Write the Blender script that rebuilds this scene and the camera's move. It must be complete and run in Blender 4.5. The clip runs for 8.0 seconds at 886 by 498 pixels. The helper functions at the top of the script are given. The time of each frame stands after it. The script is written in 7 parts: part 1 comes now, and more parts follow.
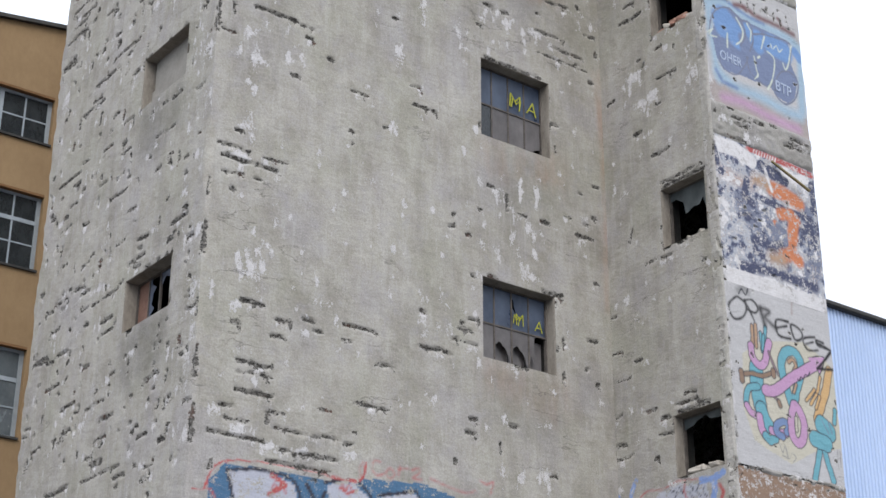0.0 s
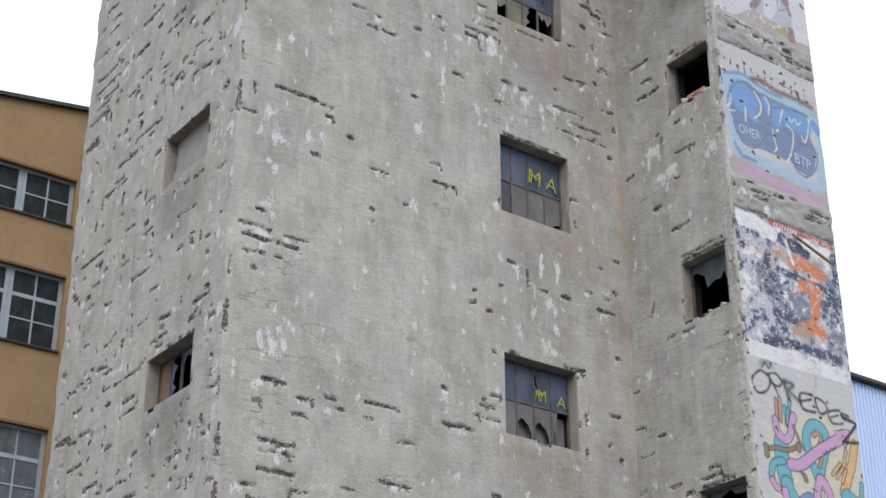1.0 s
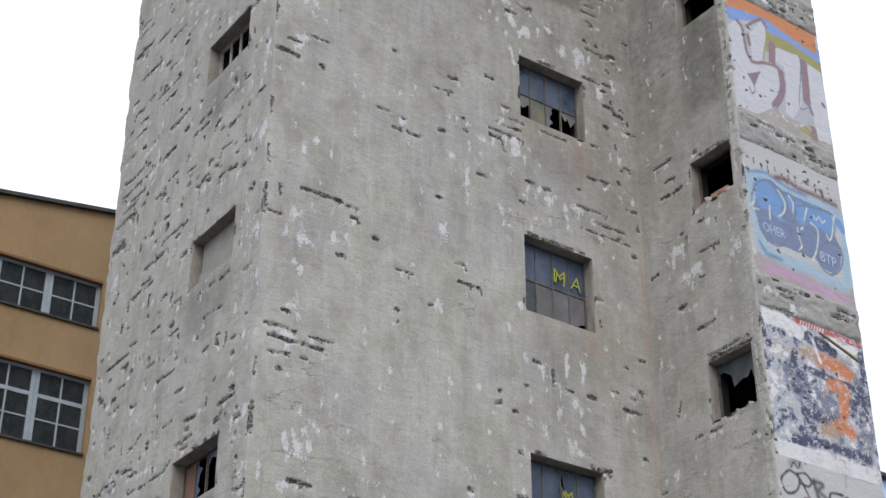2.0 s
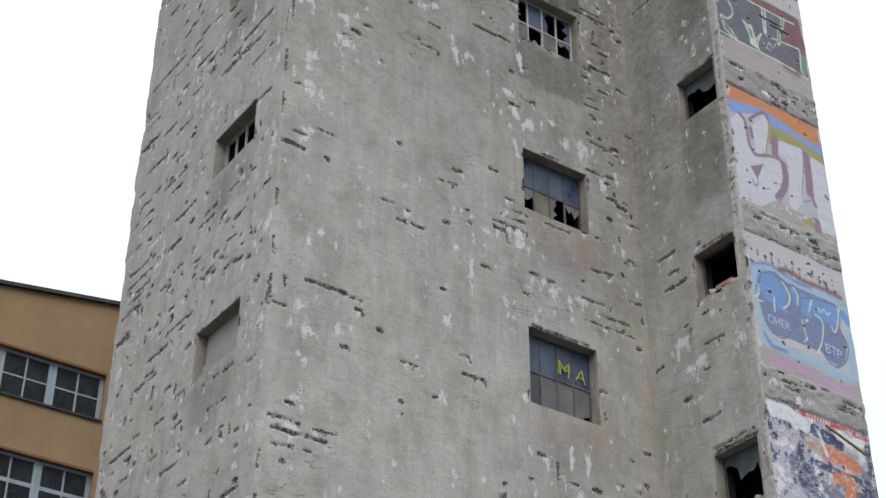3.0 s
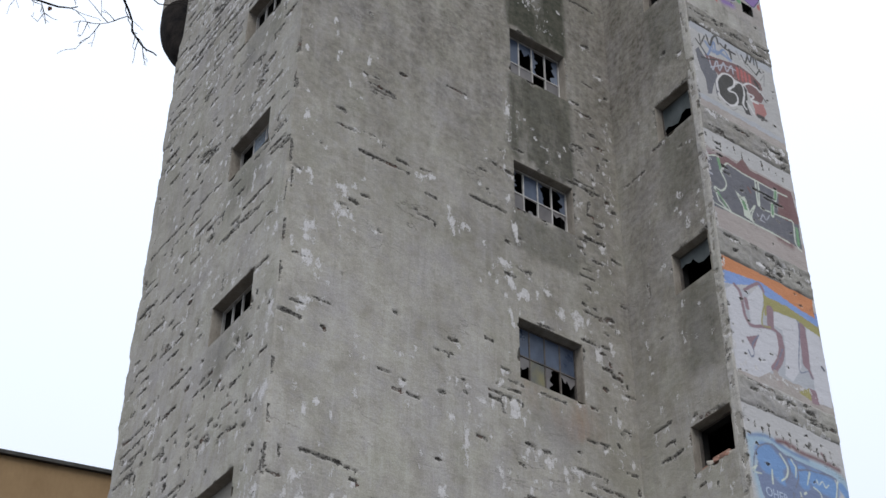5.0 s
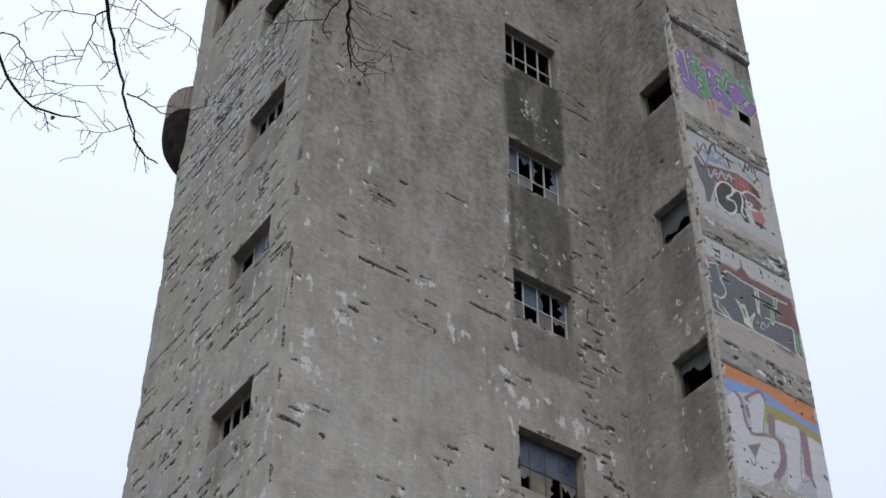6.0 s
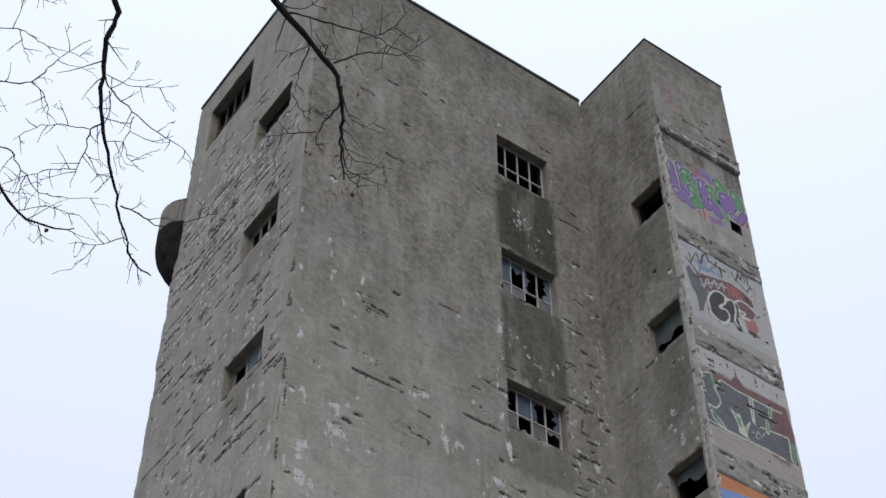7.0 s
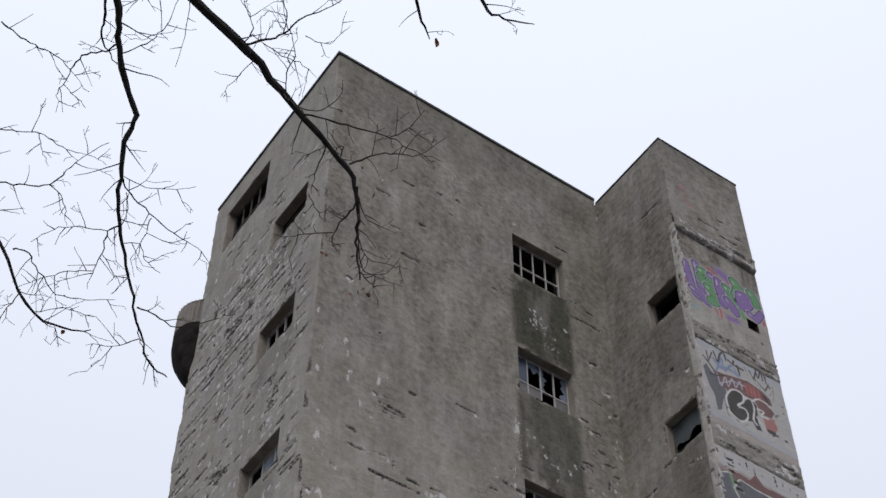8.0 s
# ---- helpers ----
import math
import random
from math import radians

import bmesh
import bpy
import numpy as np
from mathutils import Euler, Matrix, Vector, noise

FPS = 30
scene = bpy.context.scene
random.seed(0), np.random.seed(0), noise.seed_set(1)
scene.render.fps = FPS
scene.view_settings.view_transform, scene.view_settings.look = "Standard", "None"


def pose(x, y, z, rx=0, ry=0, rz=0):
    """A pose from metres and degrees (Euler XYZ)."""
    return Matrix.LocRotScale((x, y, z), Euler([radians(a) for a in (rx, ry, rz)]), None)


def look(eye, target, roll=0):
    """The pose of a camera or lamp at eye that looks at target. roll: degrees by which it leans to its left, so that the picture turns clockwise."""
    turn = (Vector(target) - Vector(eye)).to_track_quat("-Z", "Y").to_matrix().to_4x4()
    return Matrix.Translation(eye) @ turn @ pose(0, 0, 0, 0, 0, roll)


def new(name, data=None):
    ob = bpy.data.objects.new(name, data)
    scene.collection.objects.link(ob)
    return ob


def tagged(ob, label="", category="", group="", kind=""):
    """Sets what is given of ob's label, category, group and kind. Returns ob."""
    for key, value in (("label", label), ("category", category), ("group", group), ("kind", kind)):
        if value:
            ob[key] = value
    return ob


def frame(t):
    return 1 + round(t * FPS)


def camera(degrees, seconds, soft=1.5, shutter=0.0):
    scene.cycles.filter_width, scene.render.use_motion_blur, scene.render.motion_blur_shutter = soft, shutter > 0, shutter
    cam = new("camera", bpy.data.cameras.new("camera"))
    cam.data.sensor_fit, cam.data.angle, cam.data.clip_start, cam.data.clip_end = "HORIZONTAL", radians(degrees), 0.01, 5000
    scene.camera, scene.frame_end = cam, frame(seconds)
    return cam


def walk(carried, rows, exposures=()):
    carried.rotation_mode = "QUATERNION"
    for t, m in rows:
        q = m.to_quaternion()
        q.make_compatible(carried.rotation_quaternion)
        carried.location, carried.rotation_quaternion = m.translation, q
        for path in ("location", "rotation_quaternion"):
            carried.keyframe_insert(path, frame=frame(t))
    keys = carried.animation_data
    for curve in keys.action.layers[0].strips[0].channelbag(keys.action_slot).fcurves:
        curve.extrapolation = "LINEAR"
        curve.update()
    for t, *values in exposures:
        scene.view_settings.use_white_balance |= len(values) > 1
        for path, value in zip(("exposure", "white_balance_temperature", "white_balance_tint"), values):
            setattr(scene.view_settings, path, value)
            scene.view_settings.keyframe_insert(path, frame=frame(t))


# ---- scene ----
# seconds, stops, kelvin, tint
EXPOSURES = [(0.0, 0.33, 6560, 11), (1.5, 0.27, 6500, 10), (3.0, 0.05, 6500, 10), (4.5, -0.08, 6500, 9.5), (6.0, -0.38, 6500, 10), (6.5, -0.43, 6500, 10), (7.0, -0.48, 6500, 10), (7.5, -0.54, 6570, 11), (8.0, -0.58, 6700, 13)]
cam = camera(31.31, 8.0)
EYE = 1.6
# seconds, turn to the left, tilt up, lean to the right
ROWS = [
    (0.0, -9.454, 23.499, -0.092),
    (0.5, -9.334, 24.724, 0.149),
    (1.0, -8.622, 26.266, 0.154),
    (1.5, -7.877, 28.085, 0.224),
    (3.0, -7.421, 33.224, -0.120),
    (3.5, -7.599, 34.746, 0.093),
    (4.0, -7.719, 36.201, 0.112),
    (4.5, -7.716, 37.638, -0.160),
    (6.0, -7.553, 43.247, -0.357),
    (6.5, -7.913, 45.186, -0.247),
    (7.0, -7.896, 47.251, 0.169),
    (7.5, -7.382, 49.215, 0.114),
    (8.0, -7.015, 50.860, -0.182),
]
walk(cam, [(t, pose(0, 0, EYE, 90 + tilt, 0, turn) @ pose(0, 0, 0, 0, 0, -lean)) for t, turn, tilt, lean in ROWS],
     exposures=EXPOSURES)

# ---------------------------------------------------------------- sky and sun
world = bpy.data.worlds.new("sky")
world.use_nodes = True
scene.world = world
wn, wl = world.node_tree.nodes, world.node_tree.links
SUN_UP, SUN_TURN = radians(46), radians(187)
sky = wn.new("ShaderNodeTexSky")
sky.sky_type, sky.sun_disc = "NISHITA", False
sky.sun_elevation, sky.sun_rotation = SUN_UP, SUN_TURN
sky.dust_density, sky.air_density = 6.0, 1.2
cover = wn.new("ShaderNodeMix")
cover.data_type = "RGBA"
cover.inputs[0].default_value = 0.80
cover.inputs[7].default_value = (15.0, 16.4, 18.9, 1)
wl.new(sky.outputs[0], cover.inputs[6])
# overcast: three times as bright overhead as at the horizon
where = wn.new("ShaderNodeTexCoord")
split_up = wn.new("ShaderNodeSeparateXYZ")
wl.new(where.outputs["Generated"], split_up.inputs[0])
rise = wn.new("ShaderNodeMapRange")
for i, v in enumerate((0.0, 1.0, 0.50, 1.20)):
    rise.inputs[i + 1].default_value = v
wl.new(split_up.outputs[2], rise.inputs[0])
overcast = wn.new("ShaderNodeMix")
overcast.data_type, overcast.blend_type = "RGBA", "MULTIPLY"
overcast.inputs[0].default_value = 1.0
wl.new(cover.outputs[2], overcast.inputs[6])
wl.new(rise.outputs[0], overcast.inputs[7])
wl.new(overcast.outputs[2], wn["Background"].inputs[0])
wn["Background"].inputs[1].default_value = 0.095
sun = new("sun", bpy.data.lights.new("sun", "SUN"))
sun.data.energy, sun.data.angle, sun.data.color = 1.42, radians(40), (1.0, 0.97, 0.92)
sun.matrix_world = look((40 * math.sin(SUN_TURN) * math.cos(SUN_UP), 40 * math.cos(SUN_TURN) * math.cos(SUN_UP), 40 * math.sin(SUN_UP)), (0, 0, 0))

# ---------------------------------------------------------------- materials


class Mat:
    """A node material, built step by step."""

    def __init__(self, name, rough=0.85, metal=0.0, spec=0.35):
        self.m = bpy.data.materials.new(name)
        self.m.use_nodes = True
        self.t = self.m.node_tree
        self.b = self.t.nodes["Principled BSDF"]
        self.b.inputs["Roughness"].default_value = rough
        self.b.inputs["Metallic"].default_value = metal
        self.b.inputs["Specular IOR Level"].default_value = spec
        self.coord = self.t.nodes.new("ShaderNodeTexCoord").outputs["Object"]

    def put(self, value, socket):
        if hasattr(value, "is_linked"):
            self.t.links.new(value, socket)
        elif isinstance(value, tuple) and len(value) == 3 and socket.type == "RGBA":
            socket.default_value = (*value, 1)
        else:
            socket.default_value = value

    def noise(self, scale, detail=3.0, stretch=(1, 1, 1), rough=0.55, shift=0.0):
        mp = self.t.nodes.new("ShaderNodeMapping")
        mp.inputs["Scale"].default_value = stretch
        mp.inputs["Location"].default_value = (shift, shift * 0.7, shift * 1.3)
        self.t.links.new(self.coord, mp.inputs[0])
        n = self.t.nodes.new("ShaderNodeTexNoise")
        n.inputs["Scale"].default_value, n.inputs["Detail"].default_value = scale, detail
        n.inputs["Roughness"].default_value = rough
        self.t.links.new(mp.outputs[0], n.inputs["Vector"])
        return n.outputs[0]

    def attr(self, name, out="Fac"):
        a = self.t.nodes.new("ShaderNodeAttribute")
        a.attribute_name = name
        return a.outputs[out]

    def math(self, op, a, b=0.0):
        n = self.t.nodes.new("ShaderNodeMath")
        n.operation = op
        self.put(a, n.inputs[0]), self.put(b, n.inputs[1])
        return n.outputs[0]

    def ramp(self, value, lo, hi, a=0.0, b=1.0):
        n = self.t.nodes.new("ShaderNodeMapRange")
        for i, v in enumerate((value, lo, hi, a, b)):
            self.put(v, n.inputs[i])
        return n.outputs[0]

    def mix(self, fac, a, b, mode="MIX"):
        n = self.t.nodes.new("ShaderNodeMix")
        n.data_type, n.blend_type = "RGBA", mode
        self.put(fac, n.inputs[0]), self.put(a, n.inputs[6]), self.put(b, n.inputs[7])
        return n.outputs[2]

    def each(self):
        return self.t.nodes.new("ShaderNodeObjectInfo").outputs["Random"]

    def done(self, colour, height=None, strength=0.4, distance=0.01, rough=None):
        self.put(colour, self.b.inputs["Base Color"])
        if rough is not None:
            self.put(rough, self.b.inputs["Roughness"])
        if height is not None:
            n = self.t.nodes.new("ShaderNodeBump")
            n.inputs["Strength"].default_value, n.inputs["Distance"].default_value = strength, distance
            self.t.links.new(height, n.inputs["Height"])
            self.t.links.new(n.outputs[0], self.b.inputs["Normal"])
        return self.m


def cement_colour(m, light=1.0):
    """Weathered grey render: cloudy patches, rain streaks, fine grain."""
    big = m.noise(0.55, 4)
    mid = m.noise(2.6, 5, (1, 1, 0.75), 0.6, 3.1)
    streak = m.noise(3.4, 4, (1, 1, 0.16), 0.55, 7.7)
    grain = m.noise(46, 4, (1, 1, 1), 0.7, 1.7)
    c = m.mix(m.ramp(big, 0.3, 0.7), tuple(x * light for x in (0.296, 0.282, 0.251)), tuple(x * light for x in (0.398, 0.380, 0.337)))
    c = m.mix(m.ramp(mid, 0.42, 0.72, 0.0, 0.75), c, tuple(x * light for x in (0.458, 0.443, 0.405)))
    c = m.mix(m.ramp(mid, 0.46, 0.24, 0.0, 0.6), c, tuple(x * light for x in (0.232, 0.217, 0.185)))
    c = m.mix(m.ramp(streak, 0.54, 0.74, 0.0, 0.5), c, tuple(x * light for x in (0.475, 0.463, 0.435)))
    c = m.mix(m.ramp(streak, 0.44, 0.26, 0.0, 0.4), c, tuple(x * light for x in (0.215, 0.206, 0.179)))
    spot = m.noise(6.5, 6, (1, 1, 0.9), 0.7, 15.0)
    c = m.mix(m.ramp(spot, 0.52, 0.68, 0.0, 0.5), c, tuple(x * light for x in (0.355, 0.345, 0.352)))
    c = m.mix(m.ramp(spot, 0.47, 0.33, 0.0, 0.5), c, tuple(x * light for x in (0.262, 0.255, 0.205)))
    cast = m.noise(1.3, 5, (1, 1, 0.7), 0.6, 51.0)
    c = m.mix(m.ramp(cast, 0.52, 0.66, 0.0, 0.40), c, tuple(x * light for x in (0.345, 0.332, 0.350)))
    c = m.mix(m.ramp(cast, 0.48, 0.34, 0.0, 0.40), c, tuple(x * light for x in (0.318, 0.318, 0.252)))
    drip = m.noise(12, 4, (1, 1, 0.10), 0.6, 12.0)
    c = m.mix(m.ramp(drip, 0.57, 0.70, 0.0, 0.26), c, tuple(x * light for x in (0.50, 0.49, 0.465)))
    c = m.mix(m.ramp(drip, 0.42, 0.30, 0.0, 0.25), c, tuple(x * light for x in (0.21, 0.20, 0.18)))
    c = m.mix(0.20, c, m.mix(m.ramp(grain, 0.25, 0.75), (0.18, 0.18, 0.18), (0.82, 0.82, 0.82)), "OVERLAY")
    return c, mid, grain


def painted_cement(name, light=1.0, flake=0.45, fleck=True, cool=0.0):
    m = Mat(name, 0.92, 0, 0.2)
    c, mid, grain = cement_colour(m, light)
    if cool:
        c = m.mix(cool, c, tuple(0.37 * light * x for x in (1.0, 0.985, 1.03)))
    # trowel courses: short level ridges and hairline breaks
    course = m.noise(2.4, 6, (0.8, 0.8, 5.0), 0.68, 19.0)
    c = m.mix(m.ramp(course, 0.40, 0.30, 0.0, 0.22), c, tuple(x * light for x in (0.205, 0.196, 0.172)))
    c = m.mix(m.ramp(course, 0.60, 0.72, 0.0, 0.22), c, tuple(x * light for x in (0.46, 0.445, 0.41)))
    fine = m.noise(30, 5, (1, 1, 1.2), 0.65, 5.0)
    rag = m.noise(9, 4, (1, 1, 1), 0.6, 2.0)
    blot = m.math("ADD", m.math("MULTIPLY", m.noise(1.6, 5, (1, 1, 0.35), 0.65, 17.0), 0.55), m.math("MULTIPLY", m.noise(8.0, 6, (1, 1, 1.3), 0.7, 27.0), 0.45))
    # brown grime; on the front and wing walls also painted inner-corner shade
    grime_shade = m.math("MULTIPLY", m.attr("grime_shade"), m.ramp(blot, 0.30, 0.60))
    c = m.mix(grime_shade, c, m.mix(m.ramp(rag, 0.35, 0.65), (0.088, 0.079, 0.066), (0.196, 0.177, 0.150)))
    # damp and algae
    damp = m.math("MULTIPLY", m.attr("damp"), m.ramp(m.noise(2.2, 5, (1, 1, 0.3), 0.6, 9.0), 0.22, 0.5))
    c = m.mix(damp, c, m.mix(m.ramp(rag, 0.35, 0.65), (0.040, 0.043, 0.031), (0.078, 0.077, 0.058)))
    rust = m.math("MULTIPLY", m.attr("rust"), m.ramp(m.noise(5, 4, (1, 1, 0.2), 0.6, 4.0), 0.35, 0.7))
    c = m.mix(rust, c, (0.33, 0.185, 0.115))
    # spray paint, worn through
    worn = m.math("MULTIPLY", m.attr("cover"), m.ramp(m.math("ADD", m.math("MULTIPLY", fine, 0.5), m.math("MULTIPLY", rag, 0.5)), flake - 0.05, flake + 0.02))
    c = m.mix(worn, c, m.attr("paint", "Color"))
    c = m.mix(0.14, c, m.mix(m.ramp(grain, 0.25, 0.75), (0.2, 0.2, 0.2), (0.8, 0.8, 0.8)), "OVERLAY")
    # old lime paint left in scabs
    edge = m.math("ADD", m.math("MULTIPLY", m.math("SUBTRACT", fine, 0.5), 0.24), m.math("MULTIPLY", m.math("SUBTRACT", m.noise(9, 6, (1, 1, 0.5), 0.7, 6.0), 0.5), 0.40))
    lime = m.ramp(m.math("ADD", m.attr("bare"), edge), 0.002, -0.003)
    if fleck:
        spot = m.noise(5.2, 3, (1, 1, 0.42), 0.6, 13.0)
        zone = m.noise(0.8, 2, (1, 1, 1), 0.5, 21.0)
        lime = m.math("MAXIMUM", lime, m.ramp(m.math("ADD", spot, m.math("MULTIPLY", zone, 0.16)), 0.835, 0.85, 0.0, 0.8))
    c = m.mix(lime, c, m.mix(m.ramp(fine, 0.35, 0.7), (0.46, 0.45, 0.455), (0.68, 0.67, 0.665)))
    # broken render: rubble and mortar
    cut = m.math("ADD", m.attr("gouge"), m.math("ADD", m.math("MULTIPLY", m.math("SUBTRACT", fine, 0.5), 0.17), m.math("MULTIPLY", m.math("SUBTRACT", rag, 0.5), 0.12)))
    hole = m.ramp(cut, 0.006, -0.006)
    stone = m.mix(m.ramp(fine, 0.38, 0.62), (0.075, 0.071, 0.066), (0.27, 0.258, 0.238))
    stone = m.mix(m.ramp(m.noise(3.0, 2, (1, 1, 1), 0.5, 31.0), 0.60, 0.68, 0, 0.6), stone, (0.19, 0.10, 0.075))
    c = m.mix(hole, c, stone)
    # pale rim round each tear: light caught on its edge, painted in
    lit_lip = m.ramp(cut, 0.03, 0.006)
    c = m.mix(m.math("MULTIPLY", m.math("SUBTRACT", lit_lip, hole), 0.4), c, (0.50, 0.485, 0.455))
    # hairline cracks, in some stretches only
    vein = m.math("ABSOLUTE", m.math("SUBTRACT", m.noise(0.9, 5, (0.7, 0.7, 2.2), 0.58, 37.0), 0.5))
    crack = m.math("MULTIPLY", m.ramp(vein, 0.0060, 0.002), m.ramp(m.noise(0.7, 2, (1, 1, 1), 0.5, 43.0), 0.55, 0.66, 0.0, 0.5))
    c = m.mix(crack, c, (0.10, 0.094, 0.084))
    h = m.math("ADD", m.math("MULTIPLY", grain, 0.35), m.math("MULTIPLY", mid, 0.6))
    h = m.math("SUBTRACT", h, m.math("MULTIPLY", crack, 0.8))
    h = m.math("SUBTRACT", h, m.math("MULTIPLY", hole, m.math("ADD", 1.2, m.math("MULTIPLY", fine, 2.4))))
    h = m.math("ADD", h, m.math("MULTIPLY", lime, 0.15))
    h = m.math("ADD", h, m.math("MULTIPLY", m.noise(5.0, 6, (0.8, 0.8, 1.2), 0.65, 8.0), 1.7))
    h = m.math("ADD", h, m.math("MULTIPLY", course, 0.4))
    return m.done(c, h, 0.75, 0.016)


RENDER = painted_cement("weathered_cement_render")
PANEL = painted_cement("painted_room_plaster", 1.15, 0.36, False, 0.2)
EDGE = painted_cement("chipped_edge_plaster", 1.12, 0.4, True, 0.2)
FLAKY = painted_cement("flaking_room_plaster", 1.55, 0.465, False, 0.6)


STUB = painted_cement("broken_slab_concrete", 0.86, 0.4, True, 0.18)


def plain(name, a, b, scale, rough=0.7, metal=0.0, stretch=(1, 1, 1), bump=0.25, spec=0.35):
    m = Mat(name, rough, metal, spec)
    n = m.noise(scale, 5, stretch, 0.6)
    f = m.noise(scale * 9, 3, stretch, 0.6, 4.0)
    k = m.math("ADD", m.math("MULTIPLY", n, 0.7), m.math("MULTIPLY", f, 0.3))
    return m.done(m.mix(m.ramp(k, 0.34, 0.66), a, b), f, bump, 0.006)


# near-black lining: the darkness of unlit rooms is put into its colour
DARKROOM = plain("room_darkness_lining", (0.012, 0.012, 0.012), (0.028, 0.027, 0.025), 1.2, 0.95)
STEEL = plain("old_painted_window_steel", (0.32, 0.31, 0.30), (0.56, 0.55, 0.53), 7, 0.6)
DARKSTEEL = plain("rusty_window_steel", (0.06, 0.055, 0.05), (0.16, 0.14, 0.125), 7, 0.7)
TIN = plain("dark_roof_edge_tin", (0.028, 0.027, 0.026), (0.07, 0.066, 0.06), 3, 0.6, 0.3)
BRICK = plain("broken_red_brick", (0.20, 0.085, 0.06), (0.42, 0.27, 0.21), 9, 0.9)
RUBBLE = plain("pale_rubble", (0.32, 0.29, 0.25), (0.55, 0.52, 0.47), 9, 0.95)
OCHRE = plain("ochre_facade_render", (0.245, 0.158, 0.080), (0.325, 0.220, 0.117), 0.9, 0.9, 0, (1, 1, 0.6))
# darker ochre that paints the shadow line over the factory windows
OCHRESHADE = plain("shadow_brown_soffit_render", (0.17, 0.085, 0.035), (0.24, 0.125, 0.055), 1.5, 0.9)
BLUEGREY = plain("blue_grey_window_paint", (0.26, 0.30, 0.33), (0.36, 0.40, 0.43), 4, 0.5)
BLUETIN = plain("pale_blue_profiled_sheet", (0.44, 0.56, 0.78), (0.52, 0.64, 0.86), 0.8, 0.45, 0.0, (1, 1, 0.2))
PODTOP = plain("ribbed_grey_sheet", (0.17, 0.155, 0.14), (0.27, 0.25, 0.23), 3, 0.8)
PODLOW = plain("tarred_underside", (0.006, 0.006, 0.007), (0.034, 0.029, 0.026), 4.5, 0.95, spec=0.06)
BARK = plain("dark_wet_bark", (0.012, 0.011, 0.010), (0.050, 0.044, 0.040), 24, 0.85)
TWIG = plain("brown_twig_bark", (0.012, 0.010, 0.009), (0.040, 0.031, 0.027), 30, 0.8)
DEADLEAF = plain("withered_leaf", (0.10, 0.035, 0.015), (0.26, 0.10, 0.04), 20, 0.8)
ASPHALT = plain("yard_asphalt", (0.040, 0.040, 0.041), (0.075, 0.073, 0.070), 1.5, 0.9)
BLOCKED = plain("cement_infill_board", (0.22, 0.21, 0.19), (0.33, 0.315, 0.285), 2.5, 0.95)
BROWNBOARD = plain("brown_board", (0.14, 0.075, 0.055), (0.24, 0.14, 0.105), 5, 0.9)
YELLOWPAINT = plain("yellow_spray", (0.32, 0.33, 0.03), (0.45, 0.46, 0.05), 14, 0.6)
PALEPAINT = plain("pale_spray", (0.30, 0.37, 0.50), (0.44, 0.50, 0.62), 14, 0.6)
ROD = plain("bamboo_coloured_rod", (0.16, 0.13, 0.06), (0.30, 0.25, 0.13), 12, 0.7)


def dirty_glass(name, a, b, through_part, rough):
    m = Mat(name, rough, 0, 0.5)
    n = m.noise(3.5, 5, (1, 1, 0.6), 0.65)
    m.b.inputs["Transmission Weight"].default_value = through_part
    m.b.inputs["IOR"].default_value = 1.5
    k = m.mix(m.each(), m.mix(m.ramp(n, 0.35, 0.65), a, b), m.mix(m.ramp(n, 0.3, 0.7), tuple(x * 0.7 for x in a), tuple(x * 1.2 for x in b)))
    return m.done(k, None, rough=m.ramp(n, 0.3, 0.7, rough * 0.6, rough * 1.5))


GLASSBLUE = dirty_glass("slate_blue_dirty_glass", (0.040, 0.058, 0.098), (0.085, 0.112, 0.165), 0.10, 0.4)
GLASSGREY = dirty_glass("grey_dust_covered_glass", (0.115, 0.108, 0.110), (0.185, 0.175, 0.175), 0.10, 0.5)
GLASSOLIVE = dirty_glass("yellow_smeared_glass", (0.085, 0.095, 0.11), (0.22, 0.20, 0.10), 0.12, 0.4)
GLASSTEAL = dirty_glass("grey_green_dirty_glass", (0.060, 0.076, 0.082), (0.120, 0.140, 0.146), 0.12, 0.4)
GLASSSKY = dirty_glass("pale_sky_glass", (0.16, 0.22, 0.30), (0.30, 0.36, 0.42), 0.3, 0.15)
GLASSDARK = dirty_glass("dark_house_glass", (0.020, 0.024, 0.026), (0.040, 0.046, 0.048), 0.2, 0.12)
GLASSCURTAIN = dirty_glass("curtained_house_glass", (0.10, 0.12, 0.13), (0.15, 0.17, 0.18), 0.15, 0.2)

# ---------------------------------------------------------------- mesh helpers


def part(name, bm, material, parent=None, label=""):
    me = bpy.data.meshes.new(name)
    bm.to_mesh(me)
    bm.free()
    me.materials.append(material)
    ob = new(name, me)
    ob.parent = parent
    return tagged(ob, label)


def box(bm, x0, x1, y0, y1, z0, z1, bevel=0.0):
    v = bmesh.ops.create_cube(bm, size=1, matrix=Matrix.Translation(((x0 + x1) / 2, (y0 + y1) / 2, (z0 + z1) / 2)) @ Matrix.Diagonal((x1 - x0, y1 - y0, z1 - z0, 1)))["verts"]
    if bevel:
        bmesh.ops.bevel(bm, geom=list({e for q in v for e in q.link_edges}), offset=bevel, segments=1, affect="EDGES")
    return bm


def boxed(name, dims, material, parent=None, label="", bevel=0.0):
    return part(name, box(bmesh.new(), *dims, bevel), material, parent, label)


